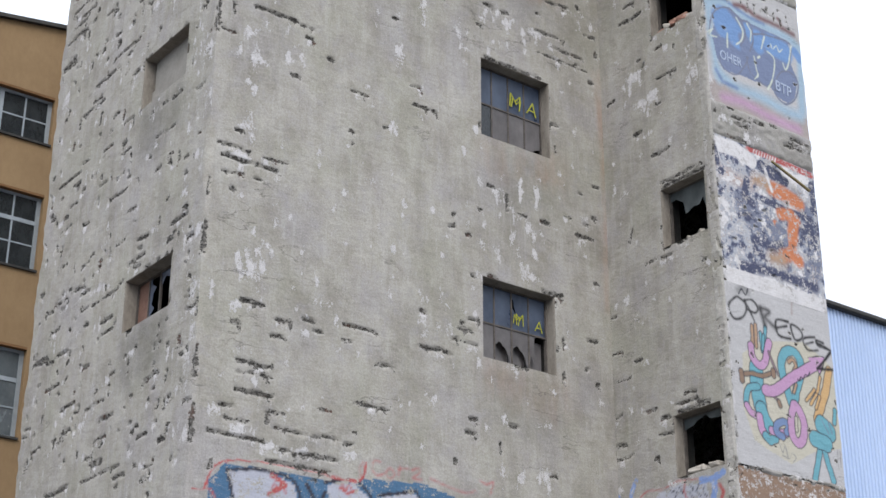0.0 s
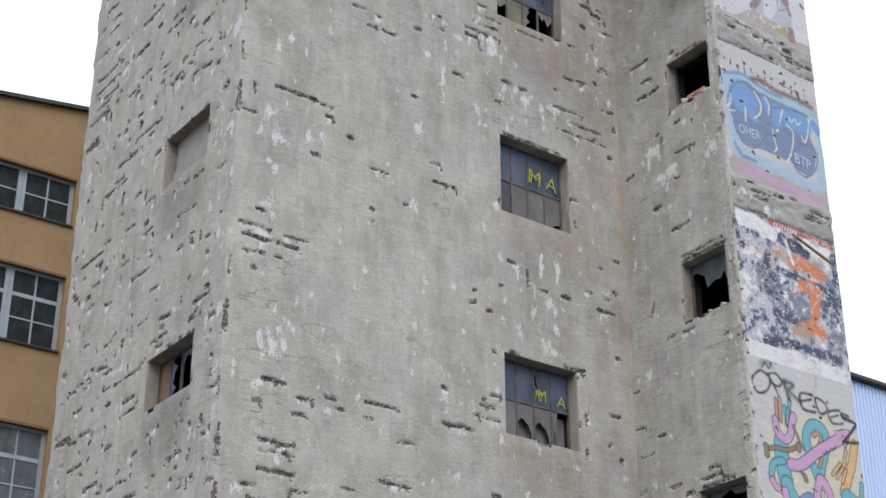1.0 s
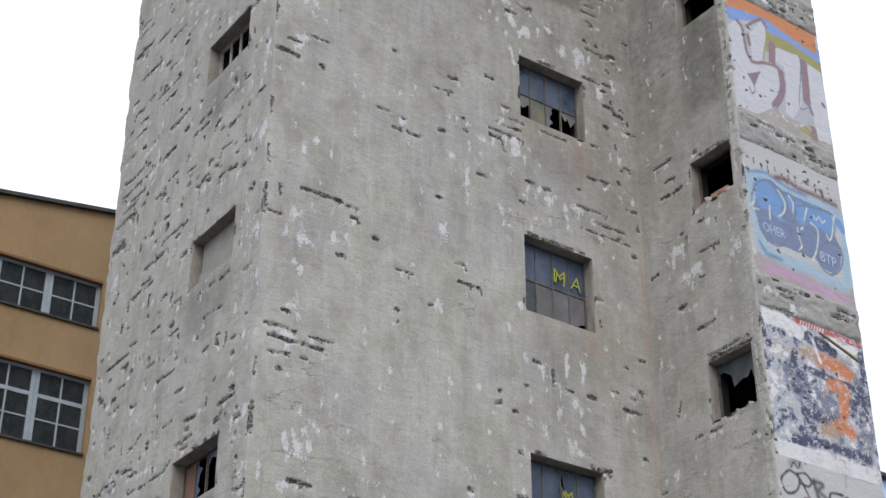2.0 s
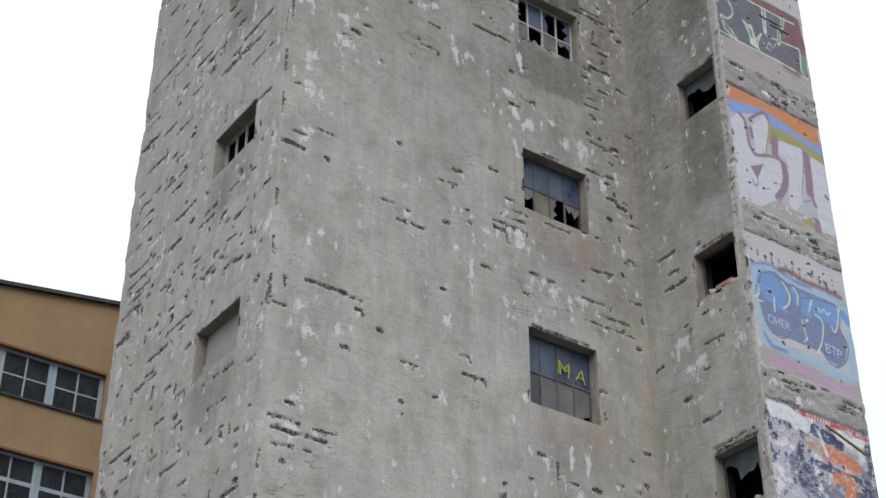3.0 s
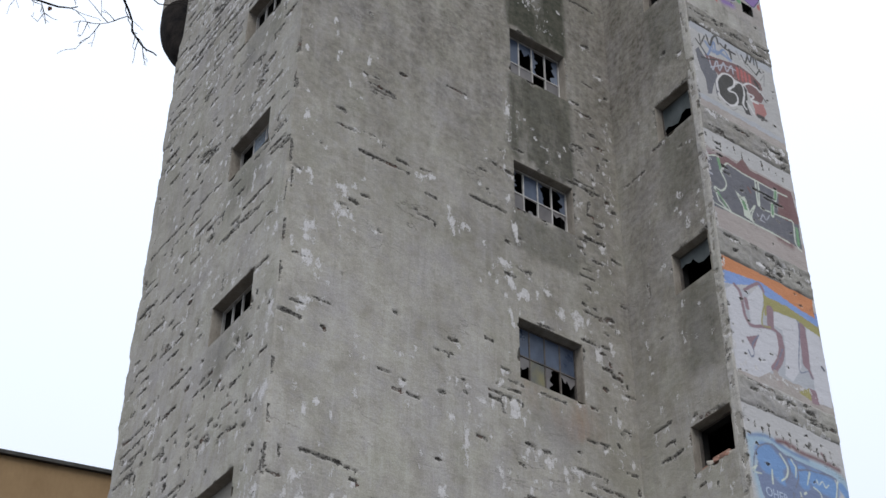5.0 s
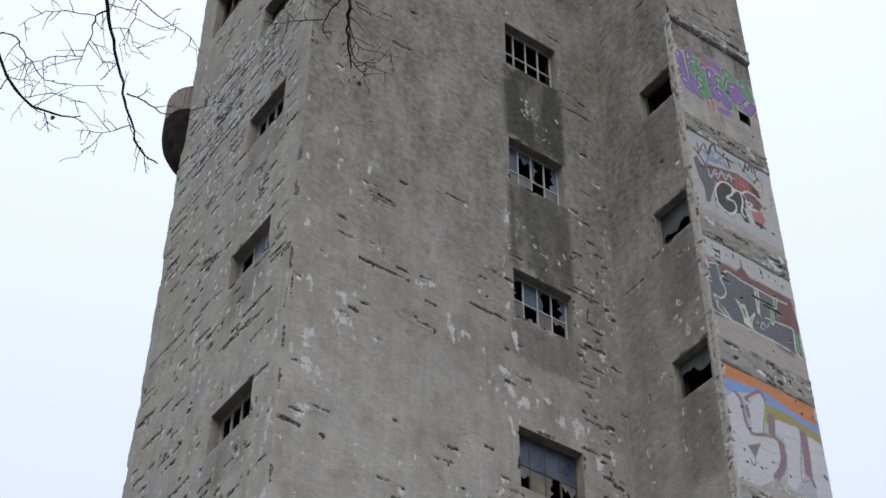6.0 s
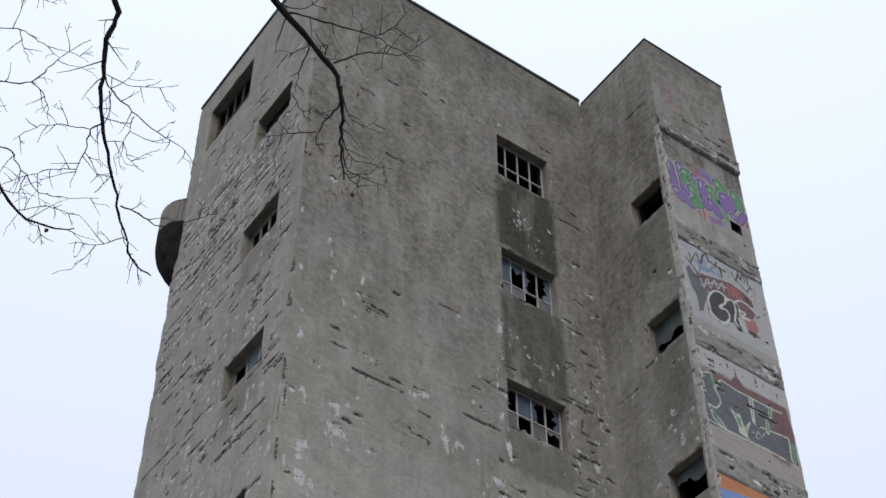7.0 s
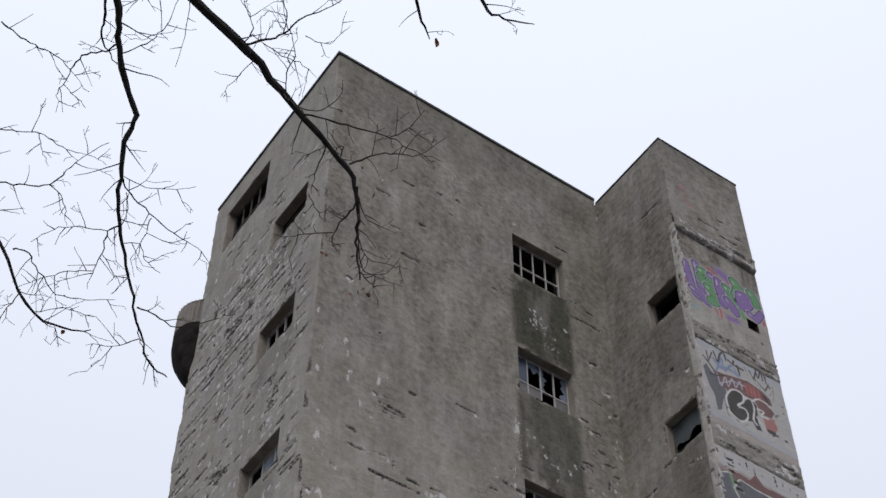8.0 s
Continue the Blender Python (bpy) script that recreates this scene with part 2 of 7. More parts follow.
def vn(x, y, seed):
    """Smooth value noise from 0 to 1."""
    xi, yi = np.floor(x), np.floor(y)
    fx, fy = x - xi, y - yi
    fx, fy = fx * fx * (3 - 2 * fx), fy * fy * (3 - 2 * fy)

    def h(i, j):
        k = np.sin(i * 127.1 + j * 311.7 + seed * 74.7) * 43758.5453
        return k - np.floor(k)
    return (h(xi, yi) * (1 - fx) + h(xi + 1, yi) * fx) * (1 - fy) + (h(xi, yi + 1) * (1 - fx) + h(xi + 1, yi + 1) * fx) * fy


def fbm(x, y, seed):
    return 0.55 * vn(x, y, seed) + 0.28 * vn(x * 2.1, y * 2.1, seed + 1) + 0.17 * vn(x * 4.3, y * 4.3, seed + 2)


def lines(lo, hi, step, cuts=()):
    """Grid lines from lo to hi that also meet the cuts."""
    stops = sorted({lo, hi, *[c for c in cuts if lo < c < hi]})
    out = [np.linspace(p, q, max(1, round((q - p) / step)) + 1)[:-1] for p, q in zip(stops, stops[1:])]
    return np.concatenate(out + [np.array([hi])])


COLOURS = {"lilac": (0.50, 0.27, 0.47), "teal": (0.10, 0.36, 0.44), "blue": (0.13, 0.22, 0.42), "orange": (0.56, 0.20, 0.06), "brown": (0.25, 0.15, 0.09),
           "grey": (0.25, 0.25, 0.25), "white": (0.68, 0.67, 0.68), "red": (0.44, 0.055, 0.05), "navy": (0.055, 0.065, 0.125), "cyan": (0.31, 0.45, 0.57),
           "maroon": (0.15, 0.055, 0.06), "outline": (0.035, 0.035, 0.05), "olive": (0.32, 0.29, 0.09), "mauve": (0.26, 0.16, 0.19), "slate": (0.088, 0.092, 0.122),
           "pale": (0.58, 0.64, 0.55), "green": (0.10, 0.30, 0.12), "black": (0.022, 0.022, 0.024), "purple": (0.22, 0.12, 0.37), "palegrey": (0.42, 0.44, 0.52),
           "cream": (0.60, 0.56, 0.44), "chalk": (0.47, 0.465, 0.47), "dove": (0.40, 0.42, 0.47), "rose": (0.37, 0.315, 0.295), "azure": (0.13, 0.28, 0.56), "ocean": (0.030, 0.125, 0.25), "haze": (0.15, 0.175, 0.26), "peach": (0.50, 0.34, 0.26), "rust": (0.58, 0.165, 0.04),
           "milk": (0.54, 0.54, 0.58), "ivory": (0.52, 0.49, 0.39), "sand": (0.60, 0.36, 0.13), "sandy": (0.42, 0.26, 0.15), "denim": (0.15, 0.20, 0.34), "bluesky": (0.18, 0.30, 0.62), "brick": (0.40, 0.13, 0.12)}


def rounded(pts, n=4):
    """The swing of an arm through the given points."""
    if len(pts) < 4:
        return pts
    ends = (pts[-2], pts[1]) if pts[0] == pts[-1] else (pts[0], pts[-1])
    ext, out = [ends[0], *pts, ends[1]], []
    for p0, p1, p2, p3 in zip(ext, ext[1:], ext[2:], ext[3:]):
        for k in range(n):
            t = k / n
            out.append(tuple(0.5 * (2 * b + (c - a) * t + (2 * a - 5 * b + 4 * c - d) * t * t + (3 * b - a - 3 * c + d) * t ** 3) for a, b, c, d in zip(p0, p1, p2, p3)))
    return out + [pts[-1]]


class Sheet:
    """A wall or panel as a grid of fine relief: s along it, z up, with openings, broken render, lime scabs and paint."""

    def __init__(self, s_lines, z_lines):
        self.sl, self.zl = s_lines, z_lines
        self.s, self.z = np.meshgrid(s_lines, z_lines)
        n = self.s.shape
        self.h = np.zeros(n)
        self.field = {"gouge": np.full(n, 0.3), "bare": np.full(n, 0.3), "damp": np.zeros(n), "grime_shade": np.zeros(n), "rust": np.zeros(n), "cover": np.zeros(n)}
        self.paint = np.zeros((*n, 3)) + 0.4
        self.holes = []
        self.wob = 0.018 * (fbm(self.s * 14, self.z * 14, 5) - 0.5)

    def near(self, s0, s1, z0, z1):
        i0, i1 = np.searchsorted(self.zl, (z0, z1))
        j0, j1 = np.searchsorted(self.sl, (s0, s1))
        return slice(max(0, i0 - 1), i1 + 1), slice(max(0, j0 - 1), j1 + 1)

    def capsule(self, field, s0, z0, s1, z1, r):
        w = self.near(min(s0, s1) - r - 0.2, max(s0, s1) + r + 0.2, min(z0, z1) - r - 0.2, max(z0, z1) + r + 0.2)
        s, z = self.s[w], self.z[w]
        a, b = s1 - s0, z1 - z0
        k = np.clip(((s - s0) * a + (z - z0) * b) / (a * a + b * b + 1e-9), 0, 1)
        d = np.hypot(s - s0 - k * a, z - z0 - k * b) - r
        self.field[field][w] = np.minimum(self.field[field][w], d)

    def blob(self, field, s0, z0, ws, hz):
        a, b = max(ws, 0.03) / 2, max(hz, 0.03) / 2
        w = self.near(s0 - a - 0.25, s0 + a + 0.25, z0 - b - 0.25, z0 + b + 0.25)
        q = np.hypot((self.s[w] - s0) / a, (self.z[w] - z0) / b)
        self.field[field][w] = np.minimum(self.field[field][w], (q - 1) * min(a, b))

    def wash(self, field, s0, s1, z0, z1, amount, soft=0.12):
        e = lambda x, lo, hi: np.clip((x - lo) / soft + 0.5, 0, 1) * np.clip((hi - x) / soft + 0.5, 0, 1)
        n = (fbm(self.s * 3, self.z * 0.9, 9) - 0.5) * 0.25
        self.field[field] = np.maximum(self.field[field], amount * e(self.s + n * 0.4, s0, s1) * e(self.z + n * 2, z0, z1))

    def lay(self, mask, colour, cover=1.0):
        """mask: where, from 0 to 1."""
        k = np.asarray(mask, float)
        tone = np.array(COLOURS[colour])
        lift = 0.20 * min(1.0, tone.mean() / 0.16)
        tone = tone * (1 - lift) + lift * (0.35 * tone.mean() + 0.65 * 0.38)
        self.paint += k[..., None] * (tone - self.paint)
        self.field["cover"] += k * (cover - self.field["cover"])

    def fill(self, colour, z0=-1e9, z1=1e9, cover=1.0):
        self.lay((self.z + self.wob * 3 > z0) & (self.z + self.wob * 3 < z1), colour, cover)

    def poly(self, colour, *pts):
        s, z = self.s + self.wob, self.z + self.wob
        inside = np.zeros(s.shape, bool)
        for (x0, y0), (x1, y1) in zip(pts, pts[1:] + pts[:1]):
            if y0 != y1:
                inside ^= ((z > y0) != (z > y1)) & (s < (x1 - x0) * (z - y0) / (y1 - y0) + x0)
        self.lay(inside, colour)

    def stroke(self, width, colour, *pts, rim="", soft=0.012):
        d = np.full(self.s.shape, 9.0)
        pts = rounded(pts)
        for (x0, y0), (x1, y1) in zip(pts, pts[1:]):
            a, b = x1 - x0, y1 - y0
            k = np.clip(((self.s - x0) * a + (self.z - y0) * b) / (a * a + b * b + 1e-9), 0, 1)
            d = np.minimum(d, np.hypot(self.s - x0 - k * a, self.z - y0 - k * b))
        d = d + self.wob
        if rim:
            self.lay(0.85 * np.clip((width / 2 + 0.016 - d) / 0.012 + 0.5, 0, 1), rim)
        self.lay(np.clip((width / 2 - d) / soft + 0.5, 0, 1), colour)

    def mesh(self, name, place, material, parent, label="", depth=0.039):
        """place(s, z, h): the point of the tower; h is how far it stands out."""
        g = self.field["gouge"] + 0.035 * (fbm(self.s * 22, self.z * 22, 3) - 0.5)
        cut = np.clip(-g / 0.02 + 0.3, 0, 1)
        h = self.h - cut * depth * (0.55 + 0.9 * fbm(self.s * 16, self.z * 16, 8))
        h = h + 0.010 * (fbm(self.s * 2.2, self.z * 2.2, 4) - 0.5)
        x, y, zz = place(self.s, self.z, h)
        nz, ns = self.s.shape
        co = np.stack([x, y, zz], -1).reshape(-1, 3)
        i = np.arange(nz * ns).reshape(nz, ns)
        quads = np.stack([i[:-1, :-1], i[:-1, 1:], i[1:, 1:], i[1:, :-1]], -1)
        sc = (self.s[:-1, :-1] + self.s[1:, 1:]) / 2
        zc = (self.z[:-1, :-1] + self.z[1:, 1:]) / 2
        keep = np.ones(sc.shape, bool)
        for s0, s1, z0, z1 in self.holes:
            keep &= ~((sc > s0) & (sc < s1) & (zc > z0) & (zc < z1))
        quads = quads[keep].reshape(-1, 4)
        me = bpy.data.meshes.new(name)
        me.vertices.add(len(co))
        me.vertices.foreach_set("co", co.ravel())
        me.loops.add(quads.size)
        me.loops.foreach_set("vertex_index", quads.ravel())
        me.polygons.add(len(quads))
        me.polygons.foreach_set("loop_start", np.arange(0, quads.size, 4))
        me.update(calc_edges=True)
        for key, val in self.field.items():
            me.attributes.new(key, "FLOAT", "POINT").data.foreach_set("value", val.ravel().astype(np.float32))
        rgba = np.concatenate([self.paint, np.ones((*self.s.shape, 1))], -1)
        me.attributes.new("paint", "FLOAT_COLOR", "POINT").data.foreach_set("color", rgba.ravel().astype(np.float32))
        me.validate()
        me.materials.append(material)
        ob = new(name, me)
        ob.parent = parent
        return tagged(ob, label)


# ---------------------------------------------------------------- ground
bm = bmesh.new()
bmesh.ops.create_grid(bm, x_segments=40, y_segments=40, size=1500)
tagged(part("ground", bm, ASPHALT), "flat grey asphalt yard in front of the tower", "ground", kind="structure")

# ---------------------------------------------------------------- the tower
TURN = 27.68
tower = new("silo_tower")
tower.matrix_world = pose(0, 17, 0, 0, 0, TURN)
tagged(tower, "tall derelict grey cement-rendered tower with broken windows", "tower")
WIDE, DEEP, OUT, END, TOP, TOPB, LOW = 6.45, 4.82, 2.11, 2.11, 28.48, 28.33, 5.6

F_WIN = [(4.16, 5.41, b, t) for b, t in ((8.47, 9.60), (11.71, 12.92), (14.95, 16.06), (18.28, 19.31), (21.38, 22.50), (24.55, 25.75))]
L_WIN = [(0.74, 1.95, b, t) for b, t in ((8.42, 9.11), (11.55, 12.30), (14.87, 15.57), (18.04, 18.75), (21.15, 21.97), (24.3, 25.07))] + [(2.54, 4.26, 26.50, 27.79)]
J_WIN = [(1.10, 1.93, b, t) for b, t in ((7.00, 7.83), (10.22, 11.09), (13.56, 14.36), (16.81, 17.63), (20.11, 20.94), (23.37, 24.15))]

STEP = 0.026


def wall_sheet(width, wins, top):
    sh = Sheet(lines(0, width, STEP, [c for w in wins for c in w[:2]]), lines(LOW, top, STEP, [c for w in wins for c in w[2:]]))
    sh.holes = wins
    return sh


F = wall_sheet(WIDE, F_WIN, TOP)
L = wall_sheet(DEEP, L_WIN, TOP)
J = wall_sheet(OUT, J_WIN, TOPB)
rng = np.random.default_rng(11)


def gouges(sheet, marks):
    """Torn strips of render: middle along the wall, height, length (minus: upright)."""
    for s, z, n in marks:
        r = 0.009 + 0.012 * rng.random() - 0.003 * min(1, abs(n))
        if abs(n) < 0.16:
            r *= 1.35
        elif n > 0.35:
            r += 0.003
        if n < 0:
            sheet.capsule("gouge", s, z + n / 2, s + 0.02 * rng.normal(), z - n / 2, r * 0.8)
        else:
            p, hgt = s - n / 2, z
            while p < s + n / 2 - 0.01:
                q = min(s + n / 2, p + rng.uniform(0.05, 0.22))
                nxt = z + 0.010 * rng.normal()
                sheet.capsule("gouge", p, hgt, q, nxt, r * rng.uniform(0.55, 1.15))
                if rng.random() < 0.22:
                    sheet.capsule("gouge", q, nxt, q + 0.01, nxt - rng.uniform(0.03, 0.07), r * 0.6)
                p, hgt = q + (0.03 if rng.random() < 0.12 else 0), nxt
        if rng.random() < 0.3:
            sheet.blob("bare", s + 0.1 * rng.normal(), z - 0.06, 0.07, 0.05)


def flaked(sheet, marks):
    """Scabs of old lime paint: middle, height, width, tallness."""
    for s, z, w, t in marks:
        if sheet is L and z > 19:
            for _ in range(9):
                a, b, n = s + 0.5 * w * rng.normal(), z + 0.35 * t * rng.normal(), rng.uniform(0.08, 0.4)
                sheet.capsule("bare", a - n / 2, b, a + n / 2, b, 0.004)
                if rng.random() < 0.7:
                    gouges(sheet, [(a, b + 0.035, n)])
            continue
        sheet.blob("bare", s, z + 0.1 * t, w * 0.62 + 0.02, t * 0.6 + 0.02)
        for _ in range(int(2 + 14 * min(0.5, w))):
            a, b = s + 0.36 * w * rng.normal(), z + 0.36 * t * rng.normal()
            sheet.capsule("bare", a, b, a + 0.01 * rng.normal(), b - 0.5 * t * rng.random(), 0.004 + 0.012 * rng.random())


# GOUGES F 164
gouges(F, ((.26, 6.37, -.10), (1.64, 6.41, .11), (1.42, 6.54, .88), (1.59, 6.69, .79), (.59, 6.75, .72), (2.10, 6.92, .11), (1.50, 6.94, .87), (.58, 6.94, .30), (.99, 7.05, -.12), (.44, 7.08, .16), (2.19, 7.09, .04), (1.11, 7.12, .20), (1.76, 7.28, .15), (4.44, 7.29, -.11), (.80, 7.30, .49), (3.95, 7.41, .12), (3.95, 7.41, .13), (2.31, 7.46, .25), (2.57, 7.46, .24), (.79, 7.51, .47), (3.99, 7.59, .07), (3.99, 7.59, .09), (.78, 7.65, .47), (2.61, 8.01, .26), (1.08, 8.04, .19), (.50, 8.09, .08), (2.04, 8.22, .11), (1.63, 8.24, .11), (1.14, 8.26, .21), (1.48, 8.35, .13), (3.40, 8.39, .49), (.71, 8.39, .29), (2.24, 8.41, .48)))
gouges(F, ((5.55, 8.45, -.16), (3.90, 8.59, .33), (5.97, 8.67, .04), (3.87, 8.77, .24), (4.01, 8.94, .15), (5.55, 8.95, -.14), (6.08, 9.10, .15), (5.50, 9.63, .09), (.36, 9.76, .03), (.34, 9.97, .28), (.70, 9.98, .11), (.58, 10.17, .78), (.93, 10.31, .33), (.35, 10.32, .43), (.40, 10.56, .09), (6.00, 10.65, .29), (4.87, 10.68, .14), (5.28, 10.68, .12), (4.60, 10.79, -.22), (6.05, 10.84, .09), (5.69, 10.88, .10), (5.95, 11.32, .09), (2.14, 11.66, .25), (3.21, 11.79, .39), (5.53, 11.88, -.12), (.18, 11.89, .18), (3.05, 12.06, .18), (.25, 12.23, -.13), (5.50, 12.28, .12), (1.32, 12.35, .19), (.86, 12.37, .62), (2.68, 13.00, .07), (2.71, 13.00, .04)))
gouges(F, ((5.70, 13.38, .96), (5.79, 13.56, .61), (3.42, 13.63, .16), (5.47, 13.75, .54), (4.60, 13.82, .11), (4.32, 13.83, .15), (4.31, 13.83, .18), (1.98, 13.86, .13), (2.27, 13.87, .23), (5.25, 14.04, .06), (2.06, 14.07, .17), (1.77, 14.09, .18), (2.73, 14.12, .09), (3.15, 14.29, .08), (5.51, 14.32, .18), (3.84, 14.34, -.29), (3.69, 14.39, .23), (.75, 14.40, .04), (.21, 14.41, .39), (3.88, 14.51, .60), (.32, 14.64, .20), (3.95, 14.66, .45), (4.08, 14.81, .26), (4.79, 14.82, .46), (2.77, 14.83, .35), (.68, 14.83, .35), (5.60, 14.94, .14), (3.90, 14.98, .16), (2.93, 15.11, .14), (3.59, 15.40, .14), (.29, 15.45, .15), (5.92, 15.79, .16), (5.60, 16.17, .35)))
gouges(F, ((.99, 16.70, .16), (5.87, 16.71, .15), (5.73, 16.76, .51), (.08, 16.78, -.35), (4.02, 16.81, .18), (1.13, 16.86, .12), (.14, 17.02, .16), (4.30, 17.02, .25), (1.33, 17.05, .11), (2.43, 17.19, .31), (2.24, 17.25, .06), (3.99, 17.47, .07), (5.62, 17.50, .31), (5.63, 17.65, .19), (4.28, 17.65, .09), (2.52, 17.67, .22), (1.65, 17.91, .89), (3.60, 18.06, .73), (1.99, 18.08, .20), (2.40, 18.12, .16), (1.61, 18.24, -.13), (.95, 18.25, .28), (1.36, 18.33, .21), (5.84, 18.35, .41), (.82, 18.57, .14), (.84, 18.60, .08), (3.54, 18.74, .14), (5.94, 18.75, .20), (4.07, 18.97, .16), (3.81, 19.00, .14), (5.73, 19.08, -.21), (1.44, 19.24, .22), (1.55, 19.34, .43)))
gouges(F, ((1.53, 19.42, .53), (5.67, 19.45, .70), (5.68, 19.54, .45), (4.25, 19.56, .23), (1.33, 19.59, .27), (6.00, 19.75, .24), (6.02, 20.09, -.12), (3.03, 20.24, .30), (3.00, 20.24, .37), (5.50, 20.31, .17), (5.58, 20.37, .21), (6.06, 20.58, .18), (6.12, 20.61, .14), (5.95, 20.81, .16), (5.93, 20.84, .14), (5.76, 21.26, .32), (5.77, 21.27, .36), (5.58, 21.45, .14), (5.91, 22.08, .22), (5.93, 23.09, .15), (1.83, 23.35, .40), (1.84, 23.37, .37), (1.47, 23.99, .30), (5.80, 24.17, .74), (4.09, 24.26, .14), (2.07, 24.47, .10), (5.98, 24.54, .18), (5.59, 24.62, .15), (1.18, 24.83, .27), (1.72, 25.49, .28), (2.45, 25.71, .11), (5.39, 26.09, .31)))
# GOUGES J 31
gouges(J, ((-.10, 7.13, .18), (.76, 7.35, .07), (.15, 7.48, .34), (.96, 7.63, .26), (.09, 7.67, .19), (-.10, 7.85, .09), (.96, 7.85, .17), (1.64, 7.91, .22), (1.34, 7.97, .39), (.69, 8.01, .21), (1.40, 8.07, .22), (.00, 8.08, .27), (.22, 8.57, .27), (.09, 8.97, .22), (-.02, 9.52, .27), (1.15, 10.09, .21), (.45, 10.62, -.20), (1.50, 11.20, .79), (1.15, 11.67, .34), (1.16, 12.44, .12), (.20, 12.84, .17), (1.34, 12.84, .43), (.67, 14.07, .44), (.65, 14.31, .21), (.54, 14.66, .40), (.53, 17.26, -.27), (.44, 19.73, .51), (1.02, 20.04, .23), (1.04, 20.05, .19), (1.54, 26.51, .48), (-.03, 27.91, .22)))
# GOUGES L 95
gouges(L, ((1.01, 6.38, .23), (1.69, 6.55, .28), (2.24, 6.70, 1.09), (3.49, 6.74, .70), (2.37, 6.87, .38), (2.50, 6.88, -.34), (.08, 7.09, .25), (2.32, 7.17, .31), (2.19, 7.40, .36), (4.28, 7.46, .35), (2.58, 7.65, .58), (3.33, 7.85, .32), (.08, 8.22, .40), (3.94, 8.24, .44), (2.40, 8.58, .31), (4.45, 8.74, .45), (2.43, 8.75, .32), (2.73, 9.09, 1.11), (1.73, 9.34, .47), (3.17, 9.35, .28), (4.34, 9.40, .18), (.64, 9.51, .41), (1.95, 10.12, .21), (3.37, 10.42, .21), (2.41, 10.50, .51), (.99, 10.52, .16), (3.85, 10.88, .24), (1.33, 10.92, .19), (4.05, 11.35, .67), (1.26, 11.35, .18), (2.87, 11.37, .28), (2.70, 11.81, .14), (3.49, 12.24, .70)))
gouges(L, ((2.20, 12.24, .18), (3.39, 12.34, .27), (3.15, 12.58, .70), (2.57, 12.76, .77), (.90, 12.95, .19), (1.85, 13.20, .32), (4.50, 13.36, .47), (4.53, 13.42, .42), (1.16, 13.43, .26), (2.17, 13.61, .27), (4.11, 13.79, .25), (2.80, 13.81, .32), (4.40, 13.82, .59), (3.76, 13.82, .08), (4.01, 14.09, .47), (4.16, 14.30, .81), (3.02, 14.31, .41), (3.56, 14.34, .15), (4.22, 14.52, .68), (2.85, 14.76, .45), (4.09, 15.47, .27), (4.52, 15.51, .16), (3.25, 15.63, .78), (3.12, 16.60, .53), (1.46, 16.77, .75), (1.51, 16.81, .92), (3.67, 16.85, .44), (4.41, 17.03, .64), (.92, 17.04, .84), (2.80, 17.07, .31), (2.19, 17.43, .55), (3.25, 17.44, .18), (.14, 17.52, .27)))
gouges(L, ((.22, 17.59, .45), (.44, 17.61, .28), (.43, 17.71, .47), (4.75, 17.86, -.44), (.30, 17.98, .27), (.36, 18.05, .29), (3.98, 18.21, 1.16), (2.64, 18.24, .58), (3.12, 18.70, .11), (2.68, 19.15, .43), (2.76, 19.26, -.38), (2.52, 19.75, .22), (3.60, 19.82, .59), (3.56, 19.84, .47), (1.95, 20.07, .33), (3.50, 20.20, .16), (3.54, 20.22, .28), (1.23, 20.23, .25), (2.01, 20.24, .19), (3.07, 20.86, .40), (3.15, 20.96, .33), (4.34, 21.35, .50), (4.45, 21.39, .43), (3.85, 21.53, .63), (3.82, 21.69, .93), (2.70, 22.36, 1.25), (3.18, 22.55, 1.32), (3.22, 23.05, .94), (3.14, 24.19, .51)))
# BARE F 78
flaked(F, ((.99, 6.69, .37, .11), (1.45, 6.70, .33, .07), (2.09, 6.81, .09, .06), (.62, 6.84, .24, .07), (4.46, 6.90, .05, .24), (4.79, 6.94, .10, .24), (5.16, 7.02, .18, .25), (4.48, 7.70, .05, .06), (5.16, 7.73, .13, .08), (.60, 7.74, .16, .08), (.49, 8.31, .12, .15), (5.53, 8.38, .09, .09), (1.61, 8.61, .20, .06), (.64, 8.82, .15, .51), (.83, 8.87, .11, .43), (4.01, 9.00, .07, .09), (.72, 9.04, .08, .08), (2.69, 9.58, .06, .06), (5.03, 9.78, .22, .11), (4.38, 10.05, .06, .09), (5.06, 10.13, .06, .14), (.46, 10.21, .30, .12), (4.66, 10.27, .07, .14), (5.07, 10.38, .07, .09)))
flaked(F, ((2.37, 10.44, .11, .05), (4.96, 10.49, .09, .19), (.59, 10.54, .09, .25), (.46, 10.63, .21, .17), (4.50, 10.78, .07, .28), (5.12, 11.05, .08, .34), (4.84, 11.06, .04, .29), (2.69, 11.30, .06, .11), (2.68, 11.34, .07, .09), (5.59, 11.48, .05, .10), (.55, 11.62, .11, .44), (.35, 11.70, .13, .13), (1.05, 11.75, .09, .18), (.49, 11.95, .22, .22), (2.75, 12.44, .05, .29), (2.73, 12.55, .05, .15), (3.77, 13.13, .05, .20), (3.17, 13.28, .04, .35), (5.63, 13.36, .37, .13), (3.15, 13.39, .05, .31), (4.39, 13.61, .07, .11), (5.16, 13.64, .36, .21), (4.65, 13.67, .07, .16), (4.26, 13.69, .11, .16)))
